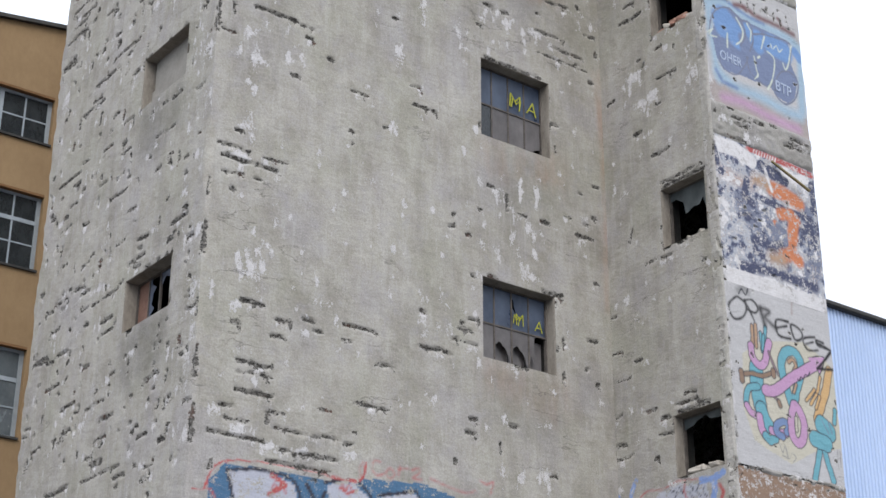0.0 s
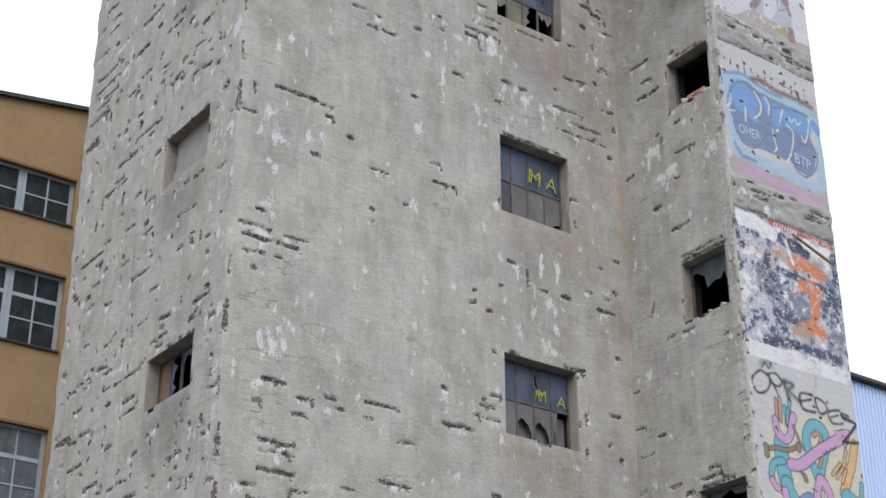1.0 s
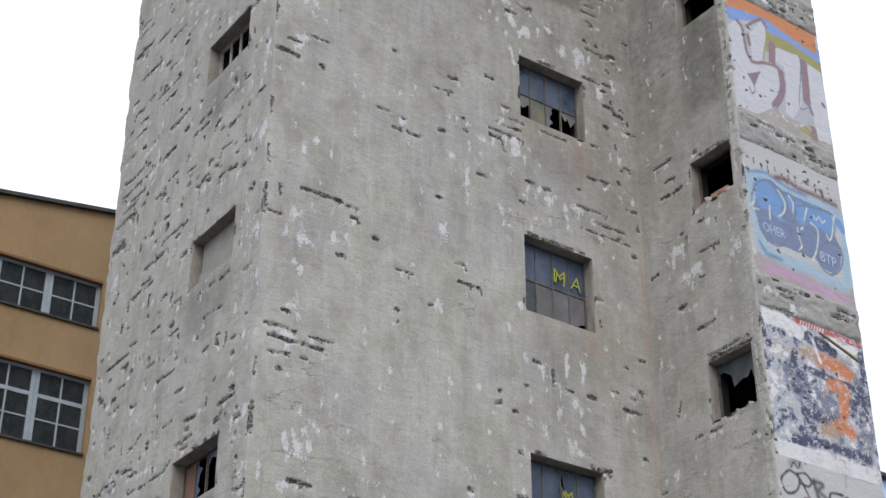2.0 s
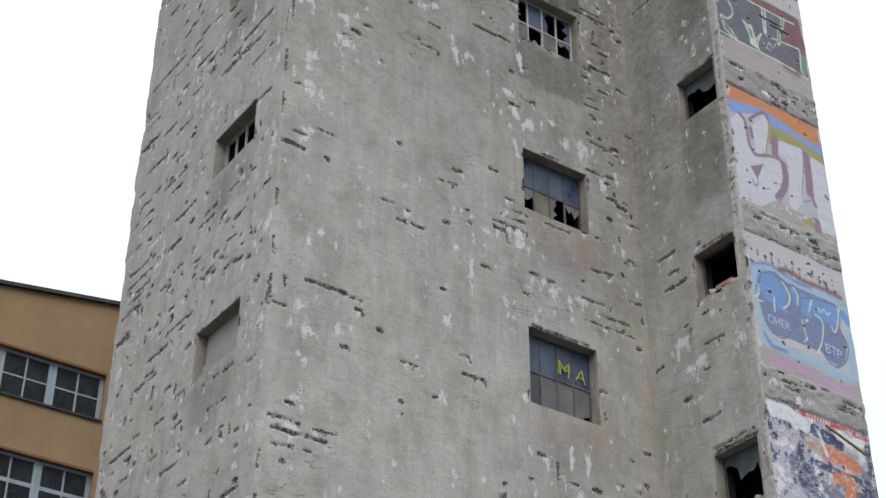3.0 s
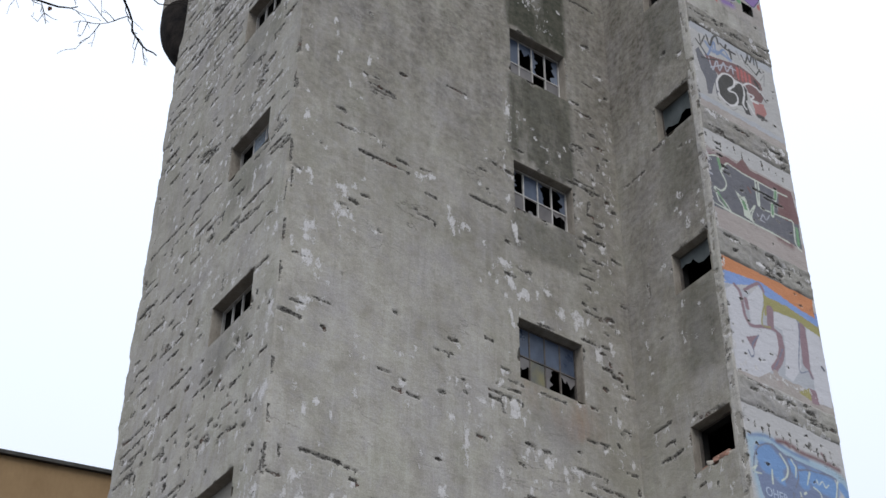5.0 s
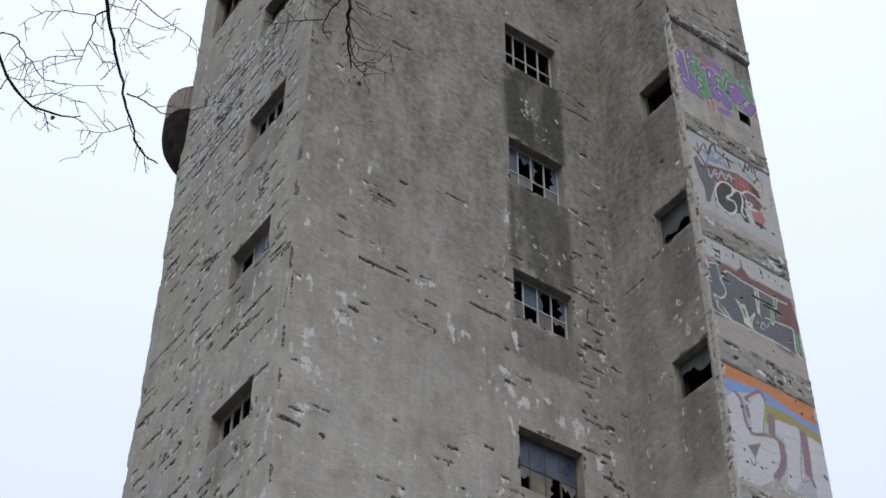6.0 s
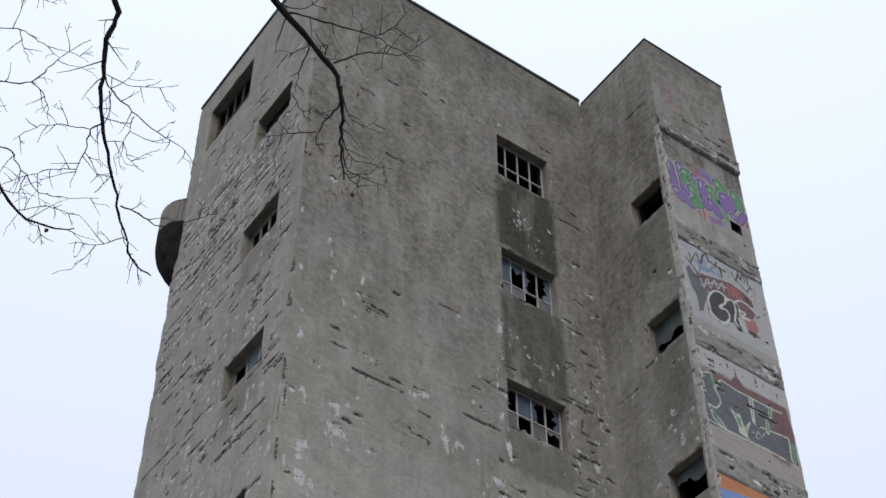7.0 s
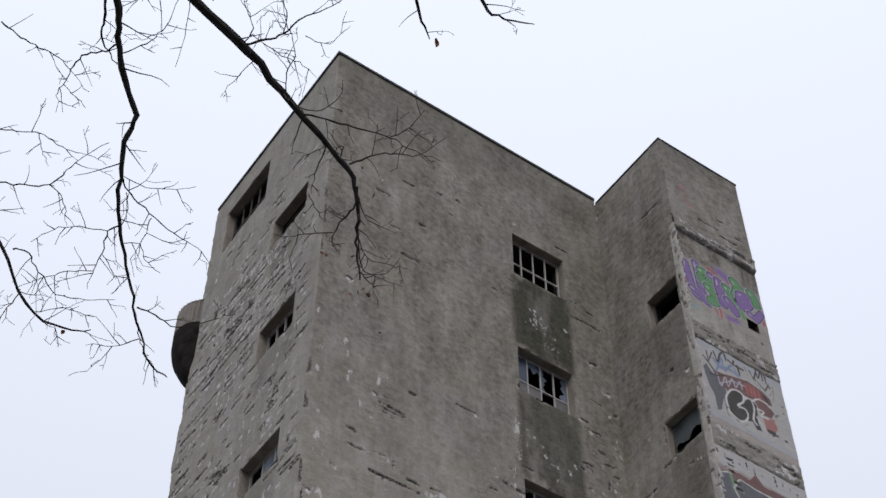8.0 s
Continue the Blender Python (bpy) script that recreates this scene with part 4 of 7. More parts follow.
def steel_window(win, at, cols, rows, panes, steel=STEEL, depth=0.165, seed=0, split=0.5, label=""):
    """A steel frame with glazing bars. panes: letters, row by row from the top:
    b blue, g grey, o smeared, s sky, d dark house glass, . gone, T F L R a shard left, k blocked, n brown board."""
    a, b, z0, z1 = win
    e = 0.03
    bm = bmesh.new()
    for q in ((a, b, z0, z0 + e), (a, b, z1 - e, z1), (a, a + e, z0 + e, z1 - e), (b - e, b, z0 + e, z1 - e)):
        solid(bm, ((q[0], q[2]), (q[1], q[2]), (q[1], q[3]), (q[0], q[3])), at, depth, depth + 0.045)
    frame_ob = part("window", bm, steel, tower, label)
    cs = np.linspace(a + e, b - e, cols + 1)
    zs = [z1 - e, z0 + e] if rows == 1 else [z1 - e, z1 - e - (z1 - z0 - 2 * e) * split, z0 + e]
    for s in cs[1:-1]:
        part("mullion", bar(at, s - 0.011, s + 0.011, z0 + e, z1 - e, depth + 0.004, depth + 0.036), steel, frame_ob)
    for z in zs[1:-1]:
        part("transom", bar(at, a + e, b - e, z - 0.011, z + 0.011, depth + 0.002, depth + 0.034), steel, frame_ob)
    for i, code in enumerate(panes.replace(" ", "")):
        r, k = divmod(i, cols)
        pa, pb, p0, p1 = cs[k] + 0.008, cs[k + 1] - 0.008, zs[r + 1] + 0.008, zs[r] - 0.008
        if code == ".":
            continue
        mat = {"b": GLASSBLUE, "g": GLASSGREY, "o": GLASSOLIVE, "s": GLASSSKY, "d": GLASSDARK, "k": BLOCKED, "n": BROWNBOARD}.get(code.lower() if code in "bgosdkn" else "", None)
        pts = ((pa, p0), (pb, p0), (pb, p1), (pa, p1))
        w, t = pb - pa, p1 - p0
        if code == "A":
            arch = [(pa + w * q / 8, p0 + t * max(0.01, 0.60 - 1.05 * (q / 8 - 0.28) ** 2 - 0.05 * (q % 3 == 1))) for q in range(9)]
            pts, mat = [(pb, p1), (pa, p1)] + arch, GLASSGREY
        elif code == "W":
            pts, mat = ((pa, p1), (pa, p0), (pa + 0.12 * w, p0 + 0.45 * t), (pa + 0.30 * w, p0 + 0.2 * t), (pa + 0.34 * w, p0 + 0.95 * t), (pa + 0.55 * w, p1)), GLASSGREY
        elif code == "H":
            pts, mat = ((pa, p0), (pb, p0), (pb, p1), (pa, p1), (pa, p0 + 0.86 * t), (pa + 0.12 * w, p0 + 0.82 * t), (pa + 0.16 * w, p0 + 0.66 * t), (pa + 0.27 * w, p0 + 0.44 * t), (pa + 0.10 * w, p0 + 0.56 * t), (pa, p0 + 0.60 * t)), GLASSBLUE
        elif code == "C":
            pts, mat = ((pa, p0), (pa + 0.2 * w, p0 + 0.06 * t), (pa + 0.35 * w, p0 + 0.13 * t), (pa + 0.5 * w, p0 + 0.11 * t), (pa + 0.6 * w, p0 + 0.2 * t), (pb, p0 + 0.27 * t), (pb, p1), (pa, p1)), GLASSGREY
        if code in "AW":
            part("pane", bar(at, pa, pb, p0, p1 - 0.05, depth + 0.10, depth + 0.105), GLASSGREY, frame_ob, "second pane behind the broken one")
        if mat is None:
            kind = {"T": "top", "F": "foot", "L": "left", "R": "right"}[code]
            pts = shard(pa, pb, p0, p1, kind, seed * 31 + i)
            mat = GLASSTEAL if rows == 1 and cols == 1 else GLASSBLUE if r == 0 else GLASSGREY
        part("pane", solid(bmesh.new(), pts, at, depth + 0.016, depth + 0.021), mat, frame_ob)
    return frame_ob


f1 = steel_window(F_WIN[0], F_AT, 4, 2, "bbHb gAAW", DARKSTEEL, seed=1)
f2 = steel_window(F_WIN[1], F_AT, 4, 2, "bbbb dggC", DARKSTEEL, seed=2)
steel_window(F_WIN[2], F_AT, 4, 2, "bbbb ToLT", DARKSTEEL, seed=3)
steel_window(F_WIN[3], F_AT, 4, 2, "LbLR gFgT", STEEL, seed=4)
steel_window(F_WIN[4], F_AT, 4, 2, "bTLR ggFg", STEEL, seed=5, split=0.58)
steel_window(F_WIN[5], F_AT, 4, 2, ".... ...F", STEEL, seed=6, split=0.55)
steel_window(L_WIN[0], L_AT, 4, 1, "sTRn", DARKSTEEL, 0.17, seed=7)
steel_window(L_WIN[2], L_AT, 4, 1, "T.F.", STEEL, 0.17, seed=9)
steel_window(L_WIN[3], L_AT, 3, 1, "ssF", STEEL, 0.17, seed=10)
steel_window(L_WIN[4], L_AT, 4, 1, "sF..", STEEL, 0.17, seed=11)
steel_window(L_WIN[5], L_AT, 3, 1, "F..", DARKSTEEL, 0.22, seed=12)
steel_window(L_WIN[6], L_AT, 5, 2, "s.... s....", DARKSTEEL, 0.17, seed=13)
part("infill_board", bar(L_AT, 0.75, 1.90, 11.86, 12.29, 0.15, 0.23), BLOCKED, tower, "cement board closing the opening")
part("infill_board", bar(L_AT, 0.75, 1.94, 11.56, 11.85, 0.135, 0.23), BLOCKED, tower, "lower cement board, set a little proud")
# what is left of the panes in the wing: how far the glass hangs down, across the opening
HANG = {0: ((0, 0.18), (0.2, 0.15), (0.28, 0.09), (0.48, 0.02), (0.6, 0.12), (0.85, 0.14), (1, 0.22)),
        1: ((0, 0.15), (0.12, 0.13), (0.3, 0.25), (0.35, 0.48), (0.55, 0.40), (0.68, 0.42), (0.78, 0.30), (0.88, 0.62), (1, 0.93)),
        3: ((0, 0.25), (0.15, 0.22), (0.27, 0.27), (0.36, 0.22), (0.5, 0.42), (0.65, 0.46), (0.84, 0.41), (0.92, 0.5), (1, 0.75)),
        4: ((0, 0.62), (0.1, 0.55), (0.22, 0.62), (0.43, 0.68), (0.56, 0.5), (0.7, 0.46), (0.85, 0.55), (1, 0.66))}
for k, win in enumerate(J_WIN):
    w = steel_window(win, J_AT, 1, 1, ".", DARKSTEEL, 0.15, seed=20 + k)
    if k in HANG:
        a, b, z0, z1 = win[0] + 0.03, win[1] - 0.03, win[2] + 0.03, win[3] - 0.03
        edge = [(a + (b - a) * u, z1 - (z1 - z0) * v) for u, v in HANG[k]]
        part("pane", solid(bmesh.new(), [(a, z1 + 0.01)] + edge + [(b, z1 + 0.01)], J_AT, 0.166, 0.171), GLASSTEAL, w, "broken dirty pane")


def letters(name, text, size, at_pose, material, parent, squeeze=1.0, depth=0.002, bold=0.012):
    """Sprayed lettering, a thin film on its wall."""
    cu = bpy.data.curves.new(name, "FONT")
    cu.body, cu.size, cu.extrude, cu.resolution_u, cu.offset = text, size, depth, 3, bold * size
    tmp = new(name, cu)
    me = bpy.data.meshes.new_from_object(tmp.evaluated_get(bpy.context.evaluated_depsgraph_get()))
    bpy.data.objects.remove(tmp)
    me.name = name
    me.materials.append(material)
    ob = new(name, me)
    ob.parent = parent
    ob.matrix_local = at_pose @ Matrix.Diagonal((squeeze, 1, 1, 1))
    return ob


for text, size, s, z, lean, wide in (("M", 0.33, 4.77, 12.43, 4, 1.0), ("M", 0.27, 4.80, 12.42, 10, 1.0), ("A", 0.32, 5.10, 12.41, 9, 0.95)):
    letters("lettering", text, size, pose(s, 0.163 - 0.001 * lean, z, 90, lean, 0), YELLOWPAINT, f2, wide, 0.001, -0.014)
for text, size, s, z, lean, wide in (("M", 0.25, 4.84, 9.11, -2, 0.85), ("M", 0.21, 4.78, 9.12, 9, 0.8), ("A", 0.24, 5.17, 9.10, 6, 0.95)):
    letters("lettering", text, size, pose(s, 0.163 - 0.001 * abs(lean), z, 90, lean, 0), YELLOWPAINT, f1, wide, 0.001, -0.014)


def lumps(spots, mats, seed):
    """Broken bricks and mortar on a sill."""
    r = random.Random(seed)
    for i, (s, z, n) in enumerate(spots):
        bm = bmesh.new()
        bmesh.ops.create_cube(bm, size=1)
        for v in bm.verts:
            v.co = Vector((v.co.x * n * 0.8, v.co.y * n * 1.4, v.co.z * n * 0.6)) + Vector([r.uniform(-0.16, 0.16) * n for _ in range(3)])
        bmesh.ops.bevel(bm, geom=bm.edges[:], offset=n * 0.1, segments=1, affect="EDGES")
        red = mats[i % len(mats)] is BRICK
        ob = part("brick" if red else "rubble_lump", bm, mats[i % len(mats)])
        tagged(ob, "broken red brick lying on a window sill" if red else "pale lump of mortar lying on a window sill", "brick" if red else "rubble", "rubble on the sills")
        ob.matrix_world = tower.matrix_world @ pose(WIDE + 0.07, -s, z + n * 0.26, 0, 0, r.uniform(-40, 40))


lumps(((1.28, 13.56, 0.11), (1.42, 13.56, 0.13), (1.55, 13.56, 0.12), (1.68, 13.56, 0.16), (1.82, 13.56, 0.11), (1.50, 13.63, 0.10)), (BRICK, RUBBLE, BRICK), 3)
lumps(((1.42, 7.0, 0.17), (1.60, 7.0, 0.10), (1.74, 7.0, 0.14), (1.52, 7.0, 0.11)), (RUBBLE,), 5)
lumps(((1.50, 10.22, 0.07), (1.75, 10.22, 0.09), (1.66, 10.22, 0.06)), (RUBBLE,), 6)

# ---------------------------------------------------------------- the end wall with its painted rooms and slab stubs
PZ = [(LOW, 6.97), (7.0, 9.45), (9.45, 11.63), (12.13, 14.34), (14.83, 17.06), (17.62, 19.77), (20.29, 22.37), (22.84, 25.45)]


def panel(z0, z1, holes=()):
    sh = Sheet(lines(0, END, 0.0145, [q for w in holes for q in w[:2]]), lines(0, z1 - z0, 0.0145, [q for w in holes for q in w[2:]]))
    sh.holes = list(holes)
    return sh


def worn_edge(sh, seed):
    """The inner margin of a panel, knocked back to pale rubble; nicks across the rest."""
    r = np.random.default_rng(seed)
    top = sh.zl[-1]
    z = 0.0
    while z < top:
        q = z + r.uniform(0.08, 0.3)
        sh.capsule("bare", r.uniform(0.0, 0.05), z, r.uniform(0.0, 0.05), q, r.uniform(0.02, 0.06))
        if r.random() < 0.6:
            sh.capsule("gouge", r.uniform(0.02, 0.09), z, r.uniform(0.02, 0.09), z + 0.06, 0.012)
        z = q
    for _ in range(14):
        a, b = r.uniform(0.1, 2.0), r.uniform(0.05, top)
        sh.capsule("gouge", a, b, a + r.uniform(0.01, 0.06), b + r.uniform(-0.02, 0.02), 0.006)
    sh.field["grime_shade"] += 0.7 * np.clip(fbm(sh.s * 5, sh.z * 0.8, seed) * 2 - 0.7, 0, 1)


def panel_at(z0, out):
    def at(s, z, h):
        wear = -0.014 + 0.03 * fbm((z + z0) * 3, z * 0 + 2, 12) * np.clip((s - END + 0.15) / 0.15, 0, 1)
        return WIDE + s - wear, -OUT + out - h, z + z0
    return at


c = panel(*PZ[0])
c.fill("cream", cover=0.5)
c.stroke(0.5, "brown", (0.2, 1.2), (1.2, 1.1), (2.0, 1.15))
worn_edge(c, 80 + len(tower.children))
c.mesh("painted_panel", panel_at(PZ[0][0], 0.03), FLAKY, tower, "stained yellowish bare plaster")

c = panel(*PZ[1])
c.fill("chalk")
c.poly("ivory", (0.30, 1.49), (0.67, 1.74), (1.52, 1.91), (2.08, 1.68), (2.14, 1.13), (2.12, 0.54), (1.54, 0.39), (1.07, 0.15), (0.41, 0.34), (0.24, 0.76))
# upright rose stroke: the shade of a pole, painted on
c.stroke(0.036, "rose", (1.38, 2.56), (1.34, 2.27), soft=0.03)
c.stroke(0.014, "grey", (1.99, 2.66), (1.96, 2.57), (2.02, 2.50), (2.07, 2.44))
c.stroke(0.098, "grey", (0.32, 2.37), (0.41, 2.44), (0.49, 2.39), soft=0.08)
c.stroke(0.019, "outline", (0.32, 2.32), (0.38, 2.40), (0.45, 2.33), (0.50, 2.43))
c.stroke(0.088, "teal", (1.71, 0.59), (1.62, 0.33), (1.50, 0.01), rim="outline")
c.stroke(0.088, "teal", (1.71, 0.59), (1.78, 0.34), (1.87, 0.06), rim="outline")
c.stroke(0.133, "sand", (2.00, 1.60), (1.90, 1.32), (1.78, 1.09), (1.66, 0.86), rim="outline")
c.stroke(0.041, "sand", (1.80, 1.47), (1.73, 1.27), (1.64, 1.16), rim="outline")
c.stroke(0.040, "sand", (1.66, 1.27), (1.48, 1.09), rim="outline")
c.stroke(0.040, "sand", (1.69, 1.21), (1.56, 1.05), rim="outline")
c.stroke(0.040, "sand", (1.75, 1.19), (1.66, 1.02), rim="outline")
c.stroke(0.071, "teal", (2.05, 1.05), (2.01, 0.88), rim="outline")
c.stroke(0.031, "outline", (2.08, 1.19), (2.09, 1.15))
c.stroke(0.257, "teal", (1.74, 0.80), (1.88, 0.72), rim="outline")
c.stroke(0.214, "teal", (1.58, 0.58), (1.81, 0.55), rim="outline")
c.stroke(0.013, "haze", (1.74, 0.88), (1.87, 0.70))
c.stroke(0.013, "haze", (1.86, 0.90), (1.94, 0.71))
c.stroke(0.044, "sandy", (0.52, 1.92), (0.51, 1.64), rim="outline")
c.stroke(0.044, "sandy", (0.59, 1.95), (0.58, 1.64), rim="outline")
c.stroke(0.044, "teal", (0.68, 1.85), (0.69, 1.60), rim="outline")
c.stroke(0.044, "teal", (0.78, 1.95), (0.72, 1.59), rim="outline")
c.stroke(0.039, "teal", (0.73, 1.83), (0.70, 1.63), rim="outline")
c.stroke(0.238, "teal", (0.54, 1.33), (0.53, 1.04), (0.56, 0.85), rim="outline")
c.stroke(0.105, "lilac", (0.47, 1.63), (0.49, 1.48), (0.61, 1.39), (0.72, 1.46), (0.78, 1.63), (0.83, 1.75), rim="outline")
c.stroke(0.047, "brown", (0.30, 1.21), (0.46, 1.25), (0.64, 1.25), (0.83, 1.33), rim="outline")
c.stroke(0.075, "brown", (0.25, 1.23), (0.26, 1.12), rim="outline")
c.stroke(0.068, "brown", (0.87, 1.37), (0.87, 1.31), rim="outline")
c.stroke(0.021, "mauve", (0.81, 1.62), (0.88, 1.46), (0.96, 1.33), rim="outline")
c.stroke(0.021, "mauve", (0.70, 1.10), (0.83, 1.02), (0.93, 0.97), rim="outline")
c.stroke(0.057, "brown", (0.93, 0.96), (0.95, 0.91), rim="outline")
c.stroke(0.085, "teal", (0.55, 1.09), (0.38, 1.04), (0.31, 0.90), (0.31, 0.79), rim="outline")
c.stroke(0.083, "lilac", (0.31, 0.79), (0.37, 0.71), (0.50, 0.68), rim="outline")
c.stroke(0.206, "teal", (0.58, 0.79), (0.62, 0.67), (0.68, 0.60), rim="outline")
c.stroke(0.112, "lilac", (0.53, 0.68), (0.55, 0.53), (0.62, 0.44), rim="outline")
c.stroke(0.111, "teal", (0.62, 0.44), (0.70, 0.39), (0.80, 0.44), rim="outline")
c.stroke(0.103, "lilac", (0.74, 0.54), (0.88, 0.52), (1.03, 0.56), rim="outline")
c.stroke(0.095, "blue", (1.03, 0.57), (1.08, 0.66), (0.98, 0.70), (0.85, 0.63), (0.83, 0.54), (0.94, 0.49), rim="outline")
c.stroke(0.126, "teal", (1.20, 0.97), (1.11, 1.16), (1.05, 1.35), (1.04, 1.52), (1.13, 1.68), (1.30, 1.73), (1.42, 1.63), (1.40, 1.42), (1.30, 1.20), (1.20, 0.97), rim="outline")
c.stroke(0.040, "sandy", (1.19, 1.56), (1.27, 1.61), (1.33, 1.53), (1.28, 1.46), rim="outline")
c.stroke(0.039, "sandy", (1.24, 1.15), (1.30, 1.27), rim="outline")
c.stroke(0.117, "lilac", (1.22, 0.98), (1.14, 0.76), (1.14, 0.55), (1.24, 0.46), (1.35, 0.54), (1.39, 0.75), (1.32, 0.91), (1.24, 0.98), rim="outline")
c.stroke(0.039, "ivory", (1.24, 0.80), (1.23, 0.63), rim="outline")
c.stroke(0.143, "lilac", (0.69, 1.07), (0.89, 1.11), (1.22, 1.34), (1.53, 1.52), (1.76, 1.65), rim="outline")
c.poly("lilac", (1.59, 1.71), (1.92, 1.78), (1.81, 1.52))
c.stroke(0.015, "outline", (1.59, 1.71), (1.92, 1.78), (1.81, 1.52), (1.77, 1.58))
c.stroke(0.016, "outline", (1.34, 1.35), (1.37, 1.33), (1.41, 1.40), (1.45, 1.38), (1.50, 1.45), (1.55, 1.44), (1.60, 1.50))
c.stroke(0.012, "grey", (0.87, 0.38), (0.92, 0.28), (0.97, 0.37), (1.01, 0.24))
c.stroke(0.012, "grey", (0.91, 0.24), (1.04, 0.22), (1.09, 0.30), (1.17, 0.25), (1.10, 0.18))
c.stroke(0.013, "grey", (2.02, 0.50), (2.01, 0.25))
c.stroke(0.013, "grey", (2.07, 0.49), (2.06, 0.27))
c.stroke(0.033, "black", (0.23, 2.24), (0.13, 2.15), (0.11, 2.05), (0.19, 1.95), (0.33, 1.98), (0.44, 2.11), (0.42, 2.22), (0.30, 2.27), (0.23, 2.24), soft=0.03)
c.stroke(0.031, "black", (0.42, 2.26), (0.50, 2.14), (0.58, 2.00), soft=0.03)
c.stroke(0.031, "black", (0.42, 2.25), (0.57, 2.29), (0.67, 2.20), (0.61, 2.12), (0.47, 2.13), soft=0.03)
c.stroke(0.059, "black", (0.71, 2.21), (0.78, 1.99), soft=0.07)
c.stroke(0.049, "black", (0.73, 2.22), (0.89, 2.20), (0.80, 2.10), (0.99, 1.99), soft=0.07)
c.stroke(0.036, "black", (1.25, 2.14), (1.01, 2.11), (1.03, 1.91), (1.27, 1.90), soft=0.03)
c.stroke(0.030, "black", (1.03, 2.01), (1.21, 2.07), soft=0.03)
c.stroke(0.034, "black", (1.30, 2.11), (1.36, 1.91), (1.51, 1.97), (1.48, 2.08), (1.30, 2.11), soft=0.03)
c.stroke(0.033, "black", (1.77, 2.04), (1.53, 1.96), (1.60, 1.82), (1.81, 1.86), soft=0.03)
c.stroke(0.030, "black", (1.58, 1.90), (1.73, 1.96), soft=0.03)
c.stroke(0.031, "black", (1.94, 1.99), (1.80, 2.00), (1.82, 1.93), (1.96, 1.92), soft=0.03)
c.stroke(0.041, "black", (1.82, 1.96), (2.11, 1.91), (1.77, 1.59), soft=0.03)
c.stroke(0.041, "black", (1.77, 1.59), (2.10, 1.64), soft=0.03)
worn_edge(c, 80 + len(tower.children))
c.mesh("painted_panel", panel_at(PZ[1][0], 0.03), PANEL, tower, "pale panel painted with coiling teal and lilac shapes")

c = panel(*PZ[2])
c.fill("dove")
r2 = 0.45 * fbm(c.s * 3.2, c.z * 3.2, 41) + 0.55 * fbm(c.s * 8.5, c.z * 8.5, 42)
c.stroke(0.12, "peach", (0.15, 1.62), (0.60, 1.55), (0.80, 1.60), soft=0.16)
c.stroke(0.50, "haze", (0.62, 1.25), (0.95, 1.02), (1.30, 0.85), soft=0.14)
c.stroke(0.30, "haze", (1.85, 1.45), (1.95, 0.70), (1.75, 0.35), soft=0.10)
c.lay(r2 > 0.55, "haze")
c.lay(r2 > 0.60, "navy")
c.lay((r2 < 0.40), "white")
c.lay((r2 > 0.44) & (r2 < 0.455), "rose")
c.stroke(0.232, "white", (0.10, 2.02), (0.50, 2.04), (0.77, 1.95))
c.stroke(0.193, "navy", (0.99, 1.93), (1.44, 1.84))
c.stroke(0.154, "navy", (2.04, 1.93), (2.06, 1.54))
c.stroke(0.10, "navy", (0.06, 1.95), (0.10, 1.72))
c.stroke(0.13, "navy", (0.66, 1.62), (0.60, 1.38), (0.74, 1.28))
c.stroke(0.16, "navy", (0.74, 0.76), (1.10, 0.74), (1.34, 0.84), soft=0.05)
c.stroke(0.11, "navy", (0.95, 1.42), (1.40, 1.38), (1.95, 1.38))
c.stroke(0.16, "navy", (0.45, 0.30), (1.0, 0.36), (1.9, 0.34), soft=0.06)
c.stroke(0.14, "white", (1.45, 1.98), (1.8, 1.92))
c.stroke(0.235, "rust", (1.16, 1.64), (1.41, 1.63), (1.71, 1.57), soft=0.06)
c.stroke(0.159, "sandy", (0.85, 1.70), (1.07, 1.68), soft=0.12)
c.stroke(0.181, "rust", (1.30, 1.29), (1.51, 1.34), (1.62, 1.27), soft=0.05)
c.stroke(0.215, "rust", (1.56, 1.25), (1.52, 1.04), (1.46, 0.81), soft=0.05)
c.stroke(0.198, "rust", (1.29, 0.66), (1.48, 0.73), (1.60, 0.66), soft=0.06)
c.stroke(0.084, "rust", (1.17, 1.13), (1.22, 1.10), soft=0.04)
c.stroke(0.165, "sandy", (1.05, 0.57), (1.26, 0.59), soft=0.16)
c.stroke(0.10, "haze", (1.22, 1.10), (1.36, 1.02), (1.36, 0.86))
c.stroke(0.05, "white", (1.05, 1.92), (1.16, 1.60))
c.stroke(0.154, "navy", (1.89, 1.28), (1.97, 1.00))
c.stroke(0.093, "red", (0.74, 2.13), (1.36, 2.13), (2.07, 2.10))
c.stroke(0.10, "white", (1.50, 1.98), (1.85, 1.90))
for q in range(9):
    c.stroke(0.022, "white", (0.84 + 0.055 * q, 2.09), (0.86 + 0.055 * q, 2.15))
c.fill("white", -1, 0.22, 0.7)
worn_edge(c, 80 + len(tower.children))
c.mesh("painted_panel", panel_at(PZ[2][0], 0.03), FLAKY, tower, "flaking navy, orange and white paint on plaster")

